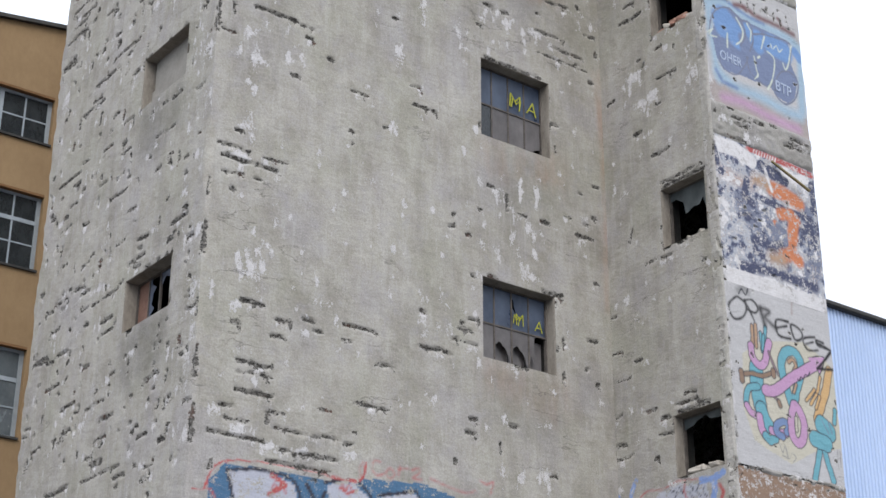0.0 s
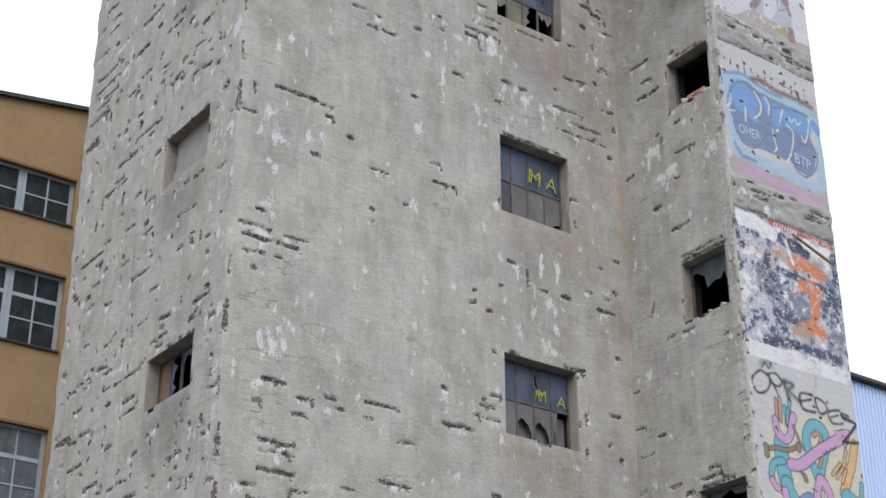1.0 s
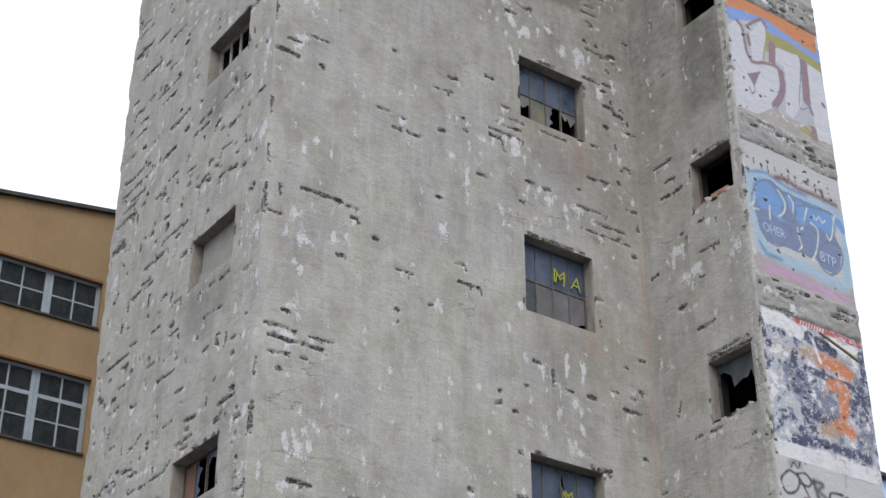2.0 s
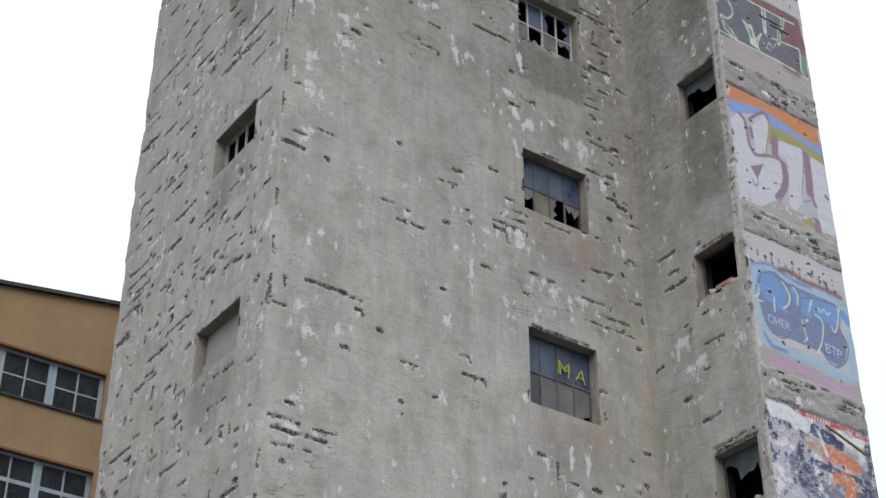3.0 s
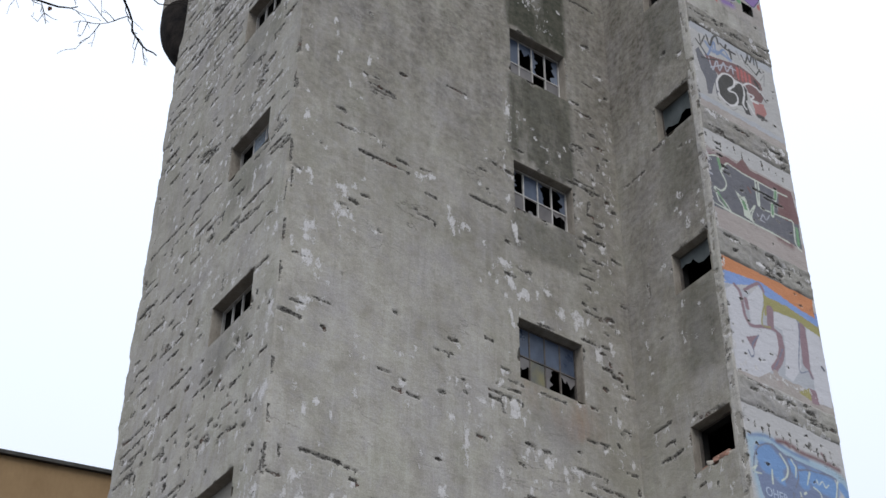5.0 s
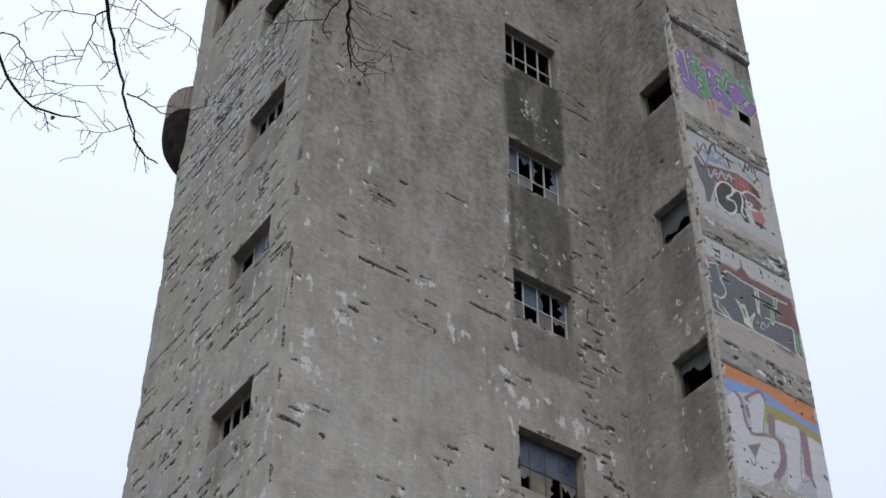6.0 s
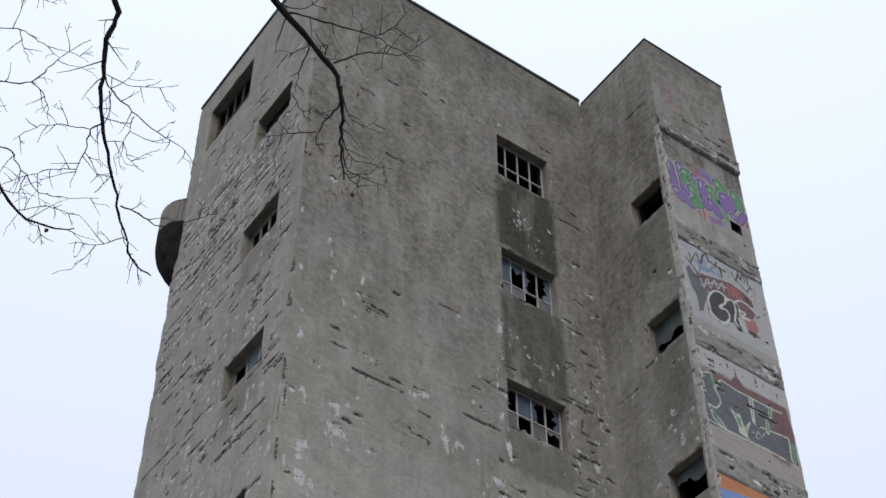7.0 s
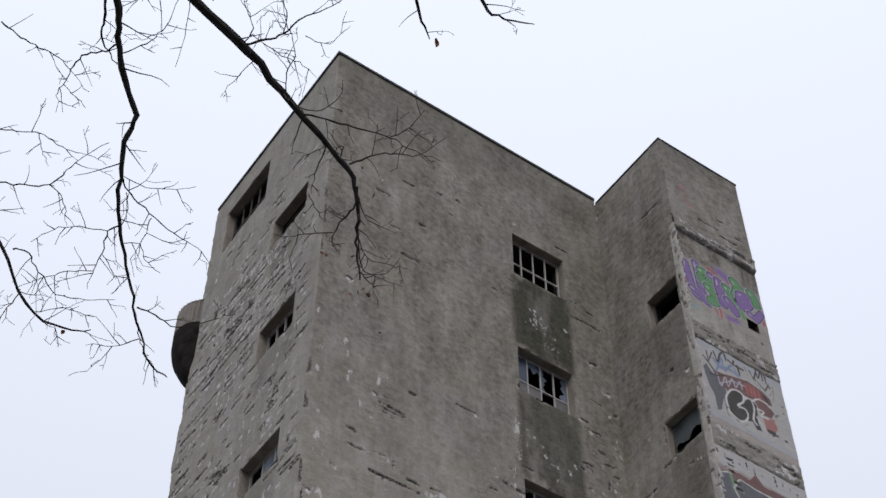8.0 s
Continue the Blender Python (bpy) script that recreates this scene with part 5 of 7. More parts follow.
c = panel(*PZ[3])
c.fill("chalk")
c.fill("rose", -1, 0.34, 0.9)
c.stroke(0.159, "cyan", (0.12, 1.56), (0.46, 1.71), (0.73, 1.67), (1.01, 1.61), (1.48, 1.62), (1.83, 1.61), (2.07, 1.51), soft=0.10)
c.stroke(0.046, "blue", (0.14, 1.66), (0.47, 1.76), (0.66, 1.73), (0.96, 1.67), (1.31, 1.66), soft=0.05)
c.stroke(0.070, "maroon", (0.71, 1.76), (0.93, 1.80), (1.15, 1.74), (1.50, 1.74), (1.73, 1.74), (1.97, 1.72), soft=0.08)
c.stroke(0.047, "maroon", (0.88, 1.80), (0.95, 1.75), soft=0.05)
c.stroke(0.049, "maroon", (1.64, 1.88), (1.70, 1.82), soft=0.05)
c.stroke(0.136, "cyan", (0.15, 1.53), (0.16, 1.18), (0.23, 0.65), (0.27, 0.39), soft=0.12)
c.stroke(0.174, "cyan", (0.26, 0.50), (0.62, 0.37), (1.13, 0.38), (1.63, 0.33), (1.94, 0.34), soft=0.14)
c.stroke(0.054, "blue", (0.22, 0.52), (0.33, 0.37), (0.62, 0.36), soft=0.05)
c.stroke(0.170, "cyan", (2.09, 1.37), (2.03, 0.88), (2.00, 0.45), soft=0.10)
c.stroke(0.097, "lilac", (0.33, 0.12), (0.75, 0.17), (1.30, 0.11), (1.87, 0.11), soft=0.16)
c.poly("denim", (0.18, 1.09), (0.37, 1.54), (0.59, 1.68), (0.80, 1.58), (1.02, 1.56), (1.23, 1.56), (1.82, 1.55), (1.84, 1.19), (1.95, 0.95), (1.86, 0.62), (1.69, 0.47), (1.45, 0.52), (1.35, 0.62), (0.83, 0.61), (0.38, 0.57), (0.25, 0.74))
c.stroke(0.388, "azure", (0.44, 1.45), (0.60, 1.33), (0.71, 1.22), soft=0.06)
c.stroke(0.296, "azure", (0.35, 1.42), (0.41, 1.26), soft=0.06)
c.stroke(0.175, "azure", (0.94, 1.45), (0.98, 1.32), soft=0.05)
c.stroke(0.234, "azure", (1.15, 1.39), (1.15, 1.22), soft=0.05)
c.stroke(0.354, "azure", (1.43, 1.36), (1.72, 1.33), soft=0.06)
c.stroke(0.169, "azure", (1.96, 1.42), (2.06, 1.34), soft=0.04)
c.stroke(0.230, "denim", (0.85, 1.23), (0.89, 0.97), (0.97, 0.76), soft=0.05)
c.stroke(0.029, "haze", (0.13, 1.04), (0.20, 1.36), (0.34, 1.55), (0.56, 1.65), (0.75, 1.58), (0.87, 1.45), (0.88, 1.29), (0.76, 1.09))
c.stroke(0.028, "haze", (0.79, 1.53), (1.00, 1.56), (1.05, 1.30), (0.96, 1.08))
c.stroke(0.026, "haze", (0.30, 0.76), (0.37, 0.60), (0.63, 0.58), (0.84, 0.81), (0.92, 0.97))
c.stroke(0.028, "haze", (1.04, 1.39), (1.29, 1.48), (1.45, 1.50), (1.86, 1.53), (1.81, 1.16))
c.stroke(0.027, "haze", (0.89, 0.97), (0.94, 0.72), (1.28, 0.61), (1.45, 0.78))
c.stroke(0.028, "haze", (1.60, 0.96), (1.83, 1.02), (1.96, 0.89), (1.87, 0.62), (1.66, 0.45), (1.47, 0.51), (1.43, 0.68), (1.60, 0.96))
c.stroke(0.025, "pale", (0.51, 1.21), (0.49, 0.98))
c.stroke(0.026, "pale", (0.72, 1.55), (0.84, 1.38), (0.80, 1.20), (0.68, 1.09))
c.stroke(0.026, "pale", (0.95, 1.53), (1.02, 1.43), (0.99, 1.26))
c.stroke(0.025, "pale", (1.04, 1.02), (1.07, 0.82), (1.09, 0.73), (1.01, 0.64))
c.stroke(0.026, "pale", (1.34, 1.21), (1.48, 1.12), (1.40, 0.78), (1.28, 0.57))
c.stroke(0.026, "pale", (1.30, 1.44), (1.21, 1.21))
c.stroke(0.027, "pale", (1.88, 1.49), (1.80, 1.20), (1.71, 1.04), (1.66, 1.13))
c.stroke(0.022, "pale", (0.08, 1.07), (0.22, 1.18), (0.13, 1.06), (0.29, 1.07))
c.stroke(0.035, "pale", (1.12, 1.03), (1.16, 1.06))
c.stroke(0.019, "pale", (1.43, 1.36), (1.46, 1.29), (1.55, 1.38), (1.60, 1.30), (1.68, 1.37))
for q in range(13):
    c.capsule("gouge", 0.15 + 0.14 * q, 1.98 - 0.05 * (q % 3), 0.15 + 0.14 * q, 1.88 - 0.04 * (q % 4), 0.004)
c.capsule("gouge", 1.30, 1.90, 1.50, 1.86, 0.008)
worn_edge(c, 80 + len(tower.children))
p3 = c.mesh("painted_panel", panel_at(PZ[3][0], 0.03), PANEL, tower, "white panel sprayed with blue bubble letters")
letters("lettering", "OHER", 0.21, pose(6.45 + 0.33, -OUT + 0.028, 12.13 + 0.74, 90, 0, 0), PALEPAINT, p3, 0.8, 0.002)
letters("lettering", "BTP", 0.24, pose(6.45 + 1.45, -OUT + 0.028, 12.13 + 0.62, 90, 4, 0), PALEPAINT, p3, 0.85, 0.004)

c = panel(*PZ[4])
c.fill("chalk")
c.fill("dove", 0.2, 1.7, 0.9)
c.fill("rose", -1, 0.3, 0.6)
c.poly("milk", (0.05, 1.53), (0.30, 1.76), (0.42, 1.61), (0.44, 1.24), (0.48, 0.99), (0.93, 1.16), (1.09, 1.06), (1.09, 0.72), (0.89, 0.38), (0.52, 0.09), (0.06, 0.07))
c.poly("milk", (0.51, 1.56), (0.81, 1.94), (0.91, 1.81), (0.79, 1.34), (0.78, 1.16), (0.53, 1.05))
c.poly("milk", (1.09, 1.56), (1.59, 1.61), (1.59, 1.36), (1.52, 0.68), (1.28, 0.32), (1.12, 0.36), (1.23, 0.99), (1.21, 1.25), (1.02, 1.27))
c.poly("milk", (1.79, 1.59), (2.08, 1.50), (2.14, 0.72), (2.09, 0.15), (1.73, 0.12), (1.75, 0.50), (1.72, 0.98))
c.poly("olive", (0.90, 1.88), (1.41, 1.85), (1.77, 1.79), (2.10, 1.74), (2.12, 1.49), (1.78, 1.55), (1.56, 1.61), (1.11, 1.57), (0.86, 1.37))
c.poly("bluesky", (0.04, 1.93), (0.58, 1.99), (0.91, 2.21), (1.39, 2.11), (1.82, 2.03), (2.12, 1.94), (2.09, 1.68), (1.76, 1.74), (1.40, 1.80), (0.97, 1.79), (0.81, 1.94), (0.30, 1.73), (0.03, 1.65))
c.poly("orange", (0.07, 2.32), (0.92, 2.26), (2.06, 2.25), (2.04, 1.83), (1.60, 1.89), (0.89, 2.04), (0.04, 1.92))
c.stroke(0.064, "mauve", (0.27, 1.72), (0.38, 1.61), (0.40, 1.39), (0.43, 1.16), (0.53, 1.05), (0.80, 1.14), (1.02, 1.18), (1.16, 1.11))
c.stroke(0.077, "mauve", (0.48, 1.53), (0.50, 1.37))
c.stroke(0.052, "mauve", (0.48, 1.71), (0.68, 1.88), (0.84, 1.99), (0.92, 1.86))
c.stroke(0.144, "mauve", (1.00, 1.56), (0.96, 1.24))
c.stroke(0.129, "mauve", (1.12, 1.11), (1.13, 0.86), (1.04, 0.61), (0.89, 0.39))
c.stroke(0.112, "rose", (0.91, 0.33), (0.97, 0.13))
c.stroke(0.029, "olive", (0.91, 1.65), (0.80, 1.34), (0.78, 1.16), (0.95, 1.19))
c.stroke(0.161, "mauve", (1.68, 1.51), (1.67, 1.17), (1.64, 0.79))
c.stroke(0.065, "mauve", (1.65, 0.80), (1.73, 0.58))
c.poly("mauve", (0.37, 0.77), (0.66, 0.92), (0.50, 0.58))
c.stroke(0.023, "haze", (0.66, 0.92), (0.49, 0.68), (0.50, 0.52), (0.43, 0.43), (0.38, 0.53))
c.poly("olive", (1.35, 0.16), (1.62, 0.34), (1.62, 0.10))
c.poly("mauve", (1.62, 0.34), (1.76, 0.34), (1.79, 0.08), (1.62, 0.06))
c.stroke(0.019, "haze", (0.89, 0.39), (1.02, 0.61), (1.15, 0.87))
c.stroke(0.020, "haze", (1.59, 1.60), (1.62, 1.46), (1.46, 0.62), (1.66, 0.66), (1.74, 0.56))
c.stroke(0.053, "slate", (2.00, 0.88), (2.04, 0.84), soft=0.02)
for q in range(10):
    c.capsule("bare", 0.1 + 0.19 * q, 0.22 + 0.03 * (q % 3), 0.2 + 0.19 * q, 0.20, 0.006)
worn_edge(c, 80 + len(tower.children))
c.mesh("painted_panel", panel_at(PZ[4][0], 0.03), PANEL, tower, "pale panel with orange and blue bands and white letters")

c = panel(*PZ[5])
c.fill("chalk")
c.fill("rose", -1, 0.6)
c.fill("rose", 1.55, 1.75, 0.8)
c.stroke(0.117, "mauve", (0.03, 1.59), (0.32, 1.63), (0.70, 1.63), soft=0.10)
c.poly("maroon", (0.08, 1.57), (0.52, 1.71), (0.75, 1.68), (0.91, 1.89), (1.05, 1.69), (1.49, 1.71), (2.01, 1.71), (2.09, 1.27), (2.07, 0.94), (1.27, 0.91), (0.81, 1.16))
c.poly("slate", (0.07, 1.51), (0.32, 1.60), (0.36, 1.32), (0.50, 1.54), (0.87, 1.52), (1.20, 1.52), (1.67, 1.53), (1.63, 1.07), (2.06, 1.01), (2.04, 0.45), (1.75, 0.47), (1.39, 0.49), (1.06, 0.49), (0.56, 0.46), (0.07, 0.42), (-0.00, 0.48))
c.poly("maroon", (1.70, 1.50), (1.94, 1.57), (2.00, 1.34), (2.09, 1.30), (2.08, 1.00), (1.73, 0.95), (1.57, 1.01))
c.stroke(0.101, "maroon", (1.51, 0.45), (1.78, 0.42), soft=0.10)
c.stroke(0.029, "pale", (0.07, 1.51), (0.32, 1.61), (0.34, 1.29), (0.49, 1.55), (0.65, 1.55), (0.87, 1.52), (1.20, 1.52), (1.54, 1.51), (1.88, 1.54))
c.stroke(0.029, "pale", (0.34, 1.29), (0.42, 1.13), (0.41, 1.00), (0.29, 0.85), (0.14, 0.86), (0.22, 0.73), (0.35, 0.62), (0.44, 0.49))
c.stroke(0.028, "pale", (0.13, 0.84), (0.20, 0.60), (0.40, 0.47))
c.stroke(0.037, "green", (0.20, 0.79), (0.34, 0.55))
c.poly("green", (0.28, 1.58), (0.35, 1.59), (0.37, 1.40), (0.32, 1.30))
c.poly("pale", (0.61, 1.03), (0.75, 0.96), (0.83, 1.00), (0.90, 0.70), (0.94, 0.50), (0.75, 0.55), (0.74, 0.76))
c.poly("green", (0.72, 0.92), (0.81, 0.87), (0.85, 0.70), (0.78, 0.71))
c.stroke(0.029, "pale", (0.87, 0.66), (1.04, 0.91), (0.92, 0.63), (0.96, 0.46))
c.stroke(0.036, "pale", (1.14, 1.51), (1.12, 1.08), (1.14, 0.96), (1.19, 1.30), (1.20, 1.49))
c.stroke(0.029, "pale", (1.17, 1.05), (1.17, 0.93), (1.40, 0.95), (1.80, 1.00))
c.stroke(0.076, "pale", (1.62, 1.52), (1.56, 1.30))
c.stroke(0.052, "green", (1.61, 1.50), (1.57, 1.33))
c.stroke(0.075, "pale", (1.49, 1.19), (1.43, 0.89))
c.stroke(0.051, "green", (1.48, 1.16), (1.44, 0.93))
c.stroke(0.030, "pale", (1.82, 0.99), (1.92, 0.97), (1.90, 0.54), (2.02, 0.41))
c.stroke(0.067, "green", (1.99, 0.88), (1.97, 0.53))
c.stroke(0.028, "pale", (0.04, 0.50), (0.57, 0.47), (1.06, 0.48), (1.39, 0.49), (1.75, 0.46))
c.stroke(0.017, "palegrey", (1.06, 0.76), (1.12, 0.66), (1.20, 0.80), (1.26, 0.71), (1.36, 0.86))
c.stroke(0.017, "palegrey", (1.07, 0.66), (1.22, 0.64))
c.stroke(0.043, "palegrey", (0.07, 1.14), (0.12, 1.13))
c.stroke(0.044, "maroon", (0.94, 1.25), (0.98, 1.17), soft=0.03)
for a, b, n in ((0.29, 1.93, 0.10), (0.31, 1.80, 0.10), (0.33, 1.67, 0.09), (0.40, 1.45, 0.11), (0.42, 1.33, 0.11), (1.05, 1.30, 0.5), (1.3, 1.22, 0.4)):
    c.capsule("gouge", a, b, a + n, b, 0.013)
for q in range(12):
    c.capsule("gouge", 0.1 + 0.16 * q, 2.05 - 0.04 * (q % 4), 0.1 + 0.16 * q, 1.95 - 0.04 * (q % 3), 0.004)
c.field["cover"] *= 0.85
worn_edge(c, 80 + len(tower.children))
c.mesh("painted_panel", panel_at(PZ[5][0], 0.03), PANEL, tower, "panel with dark grey and maroon block letters")

c = panel(*PZ[6])
c.fill("dove")
c.fill("chalk", 0.3, 1.9, 0.8)
c.fill("rose", -1, 0.18, 0.8)
c.poly("slate", (0.13, 1.37), (0.23, 1.49), (0.31, 1.34), (0.49, 1.28), (0.59, 1.12), (0.61, 0.74), (0.53, 0.44), (0.50, 0.78), (0.40, 0.44), (0.30, 0.39), (0.30, 0.74), (0.20, 0.93))
c.poly("maroon", (0.34, 1.39), (0.65, 1.46), (1.21, 1.61), (1.51, 1.55), (1.71, 1.44), (1.73, 1.28), (1.41, 1.15), (1.25, 1.17), (0.95, 1.16), (0.63, 1.03), (0.50, 1.17))
c.stroke(0.027, "palegrey", (0.45, 1.37), (0.51, 1.09), (0.64, 1.40), (0.68, 1.17), (0.81, 1.44), (0.86, 1.25), (1.00, 1.48), (1.02, 1.29))
c.stroke(0.023, "palegrey", (0.46, 1.12), (0.80, 1.38), (1.10, 1.42))
c.stroke(0.058, "red", (1.14, 1.50), (1.14, 1.24), soft=0.03)
c.stroke(0.058, "red", (1.24, 1.50), (1.24, 1.26), soft=0.03)
c.stroke(0.058, "red", (1.33, 1.50), (1.33, 1.28), soft=0.03)
c.stroke(0.058, "red", (1.43, 1.49), (1.44, 1.25), soft=0.03)
c.stroke(0.069, "black", (1.56, 1.41), (1.65, 1.29), soft=0.03)
c.poly("black", (0.59, 0.89), (0.76, 1.14), (0.96, 1.17), (1.03, 1.01), (1.17, 1.18), (1.31, 1.06), (1.26, 0.61), (1.33, 0.44), (1.20, 0.41), (1.12, 0.56), (0.97, 0.50), (0.75, 0.40), (0.60, 0.48))
c.poly("maroon", (1.28, 1.18), (1.54, 1.28), (1.73, 1.11), (1.64, 0.92), (1.39, 0.88))
c.poly("brick", (1.41, 0.84), (1.69, 0.92), (1.74, 0.72), (1.62, 0.52), (1.45, 0.51))
c.stroke(0.099, "black", (1.51, 0.54), (1.62, 0.55), soft=0.03)
c.stroke(0.081, "black", (0.84, 0.51), (0.75, 0.40), soft=0.03)
c.stroke(0.042, "white", (0.56, 0.62), (0.57, 0.85), (0.70, 1.08), (0.85, 1.18), (1.00, 1.15), (0.99, 0.98), (0.83, 0.78), (1.00, 0.79), (1.03, 0.62), (0.88, 0.42), (0.70, 0.43), (0.56, 0.54))
c.stroke(0.040, "white", (1.05, 1.10), (1.19, 1.13), (1.23, 0.93), (1.16, 0.64), (1.22, 0.54))
c.stroke(0.040, "white", (1.23, 1.13), (1.40, 1.27), (1.62, 1.24), (1.75, 1.06))
c.stroke(0.040, "white", (1.32, 0.99), (1.46, 0.98), (1.38, 0.85), (1.55, 0.86))
c.stroke(0.036, "white", (1.26, 0.75), (1.34, 0.63), (1.40, 0.53))
c.stroke(0.067, "blue", (0.42, 1.73), (0.56, 1.58), (0.73, 1.66), (1.00, 1.62), soft=0.05)
c.stroke(0.040, "blue", (0.31, 1.51), (0.43, 1.41), (0.63, 1.86), (0.66, 1.56), (0.86, 1.80), (0.97, 1.63))
c.stroke(0.041, "blue", (0.54, 1.80), (0.61, 1.59))
c.stroke(0.037, "black", (0.18, 1.67), (0.31, 1.51), (0.40, 1.40))
c.stroke(0.030, "black", (0.28, 1.84), (0.29, 1.59), (0.41, 1.87))
c.stroke(0.041, "black", (0.46, 1.93), (0.52, 1.71), (0.61, 1.94), (0.71, 2.06), (0.74, 1.87))
c.stroke(0.041, "black", (0.80, 1.91), (0.90, 1.85), (0.94, 1.97))
c.stroke(0.045, "black", (0.90, 1.85), (1.15, 1.86))
c.stroke(0.045, "black", (1.01, 1.89), (1.03, 1.67))
c.stroke(0.030, "black", (0.27, 1.26), (0.44, 1.31), (0.67, 1.42))
c.stroke(0.024, "grey", (1.19, 1.97), (1.25, 1.80))
c.stroke(0.035, "black", (1.31, 1.93), (1.38, 1.76), (1.48, 2.03))
c.stroke(0.035, "black", (1.47, 2.11), (1.51, 1.87), (1.61, 2.14), (1.62, 1.88))
c.stroke(0.036, "black", (1.67, 2.15), (1.70, 1.84), (1.77, 1.76))
c.stroke(0.028, "black", (1.46, 1.75), (1.63, 1.62), (1.75, 1.84))
c.stroke(0.024, "grey", (1.72, 1.54), (1.85, 1.76), (1.79, 1.43))
c.stroke(0.024, "grey", (1.37, 1.70), (1.52, 1.61))
c.stroke(0.031, "black", (1.66, 1.18), (1.77, 1.02))
c.stroke(0.022, "grey", (0.81, 0.33), (0.89, 0.32), (0.99, 0.43))
c.field["cover"] *= 0.85
worn_edge(c, 80 + len(tower.children))
c.mesh("painted_panel", panel_at(PZ[6][0], 0.03), PANEL, tower, "pale panel scrawled in black, red and blue")

PIT = (1.56, 1.84, 0.70, 0.98)
c = panel(*PZ[7], holes=[PIT])
c.fill("rose", 0.5, 1.9, 0.35)
c.field["grime_shade"] += 0.75
c.field["grime_shade"][(c.z > 0.0) & (c.z < 1.85)] *= 0.35
c.stroke(0.55, "rose", (0.2, 1.25), (1.9, 1.25), soft=0.3)
c.stroke(0.092, "red", (0.07, 1.29), (0.07, 1.07), soft=0.07)
c.stroke(0.097, "red", (0.76, 1.90), (0.89, 1.82), soft=0.07)
c.stroke(0.098, "red", (1.16, 1.90), (1.24, 1.79), soft=0.07)
c.stroke(0.055, "red", (0.74, 0.73), (0.79, 0.58), soft=0.04)
c.stroke(0.055, "red", (0.88, 0.80), (0.88, 0.55), soft=0.04)
c.stroke(0.079, "red", (1.97, 1.61), (2.03, 1.08), soft=0.05)
c.stroke(0.273, "purple", (1.06, 1.97), (1.19, 1.92), soft=0.16)
c.stroke(0.165, "purple", (1.05, 0.66), (1.28, 0.70), soft=0.12)
c.stroke(0.133, "green", (1.41, 1.12), (1.49, 0.94), soft=0.05)
c.stroke(0.027, "teal", (0.12, 0.48), (0.15, 0.34), (0.26, 0.52), (0.32, 0.41))


def bubble(width, colour, *pts):
    c.stroke(width + 0.075, "palegrey", *pts)
    c.stroke(width + 0.040, "outline", *pts)
    c.stroke(width, colour, *pts)
    (x0, y0), (x1, y1) = pts[:2]
    c.stroke(0.022, "white", (x0 - 0.2 * width, y0), (x0 * 0.6 + x1 * 0.4 - 0.2 * width, y0 * 0.6 + y1 * 0.4))


bubble(0.170, "purple", (0.15, 1.66), (0.18, 1.40), (0.22, 1.10), (0.27, 0.85), (0.37, 0.78))
bubble(0.172, "purple", (0.42, 1.80), (0.45, 1.52), (0.46, 1.16), (0.51, 0.88), (0.57, 0.74))
bubble(0.164, "purple", (0.22, 0.97), (0.40, 0.90), (0.55, 0.77))
bubble(0.190, "green", (0.53, 1.67), (0.67, 1.67), (0.76, 1.53), (0.58, 1.31), (0.51, 1.49))
bubble(0.225, "green", (0.66, 1.26), (0.78, 1.19), (0.80, 0.97), (0.68, 0.89))
bubble(0.172, "purple", (0.78, 1.68), (0.91, 1.60))
bubble(0.211, "purple", (0.96, 1.63), (0.96, 1.34), (1.00, 1.01))
bubble(0.211, "green", (1.16, 1.57), (1.25, 1.47), (1.28, 1.29))
bubble(0.256, "green", (1.42, 1.91), (1.51, 1.77), (1.40, 1.50))
bubble(0.208, "purple", (1.13, 1.19), (1.24, 1.07), (1.28, 0.95))
bubble(0.214, "purple", (1.51, 1.60), (1.66, 1.63), (1.70, 1.44), (1.50, 1.27), (1.49, 1.53))
bubble(0.218, "green", (1.83, 1.85), (1.91, 1.73), (1.92, 1.58))
bubble(0.153, "purple", (1.68, 1.16), (1.84, 1.10), (2.01, 1.37))
c.stroke(0.05, "outline", (1.33, 1.36), (1.36, 1.30))
worn_edge(c, 80 + len(tower.children))
c.mesh("painted_panel", panel_at(PZ[7][0], 0.03), PANEL, tower, "bare panel with purple and green bubble letters")
# the hole's inside gets its darkness from the near-black colour
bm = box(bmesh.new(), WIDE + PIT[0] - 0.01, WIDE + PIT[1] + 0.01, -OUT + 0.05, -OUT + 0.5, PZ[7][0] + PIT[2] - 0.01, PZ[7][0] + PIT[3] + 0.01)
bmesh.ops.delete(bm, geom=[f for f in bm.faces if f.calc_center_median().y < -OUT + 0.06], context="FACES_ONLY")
part("wall_hole", bm, DARKROOM, tower, "ragged hole knocked through the wall")


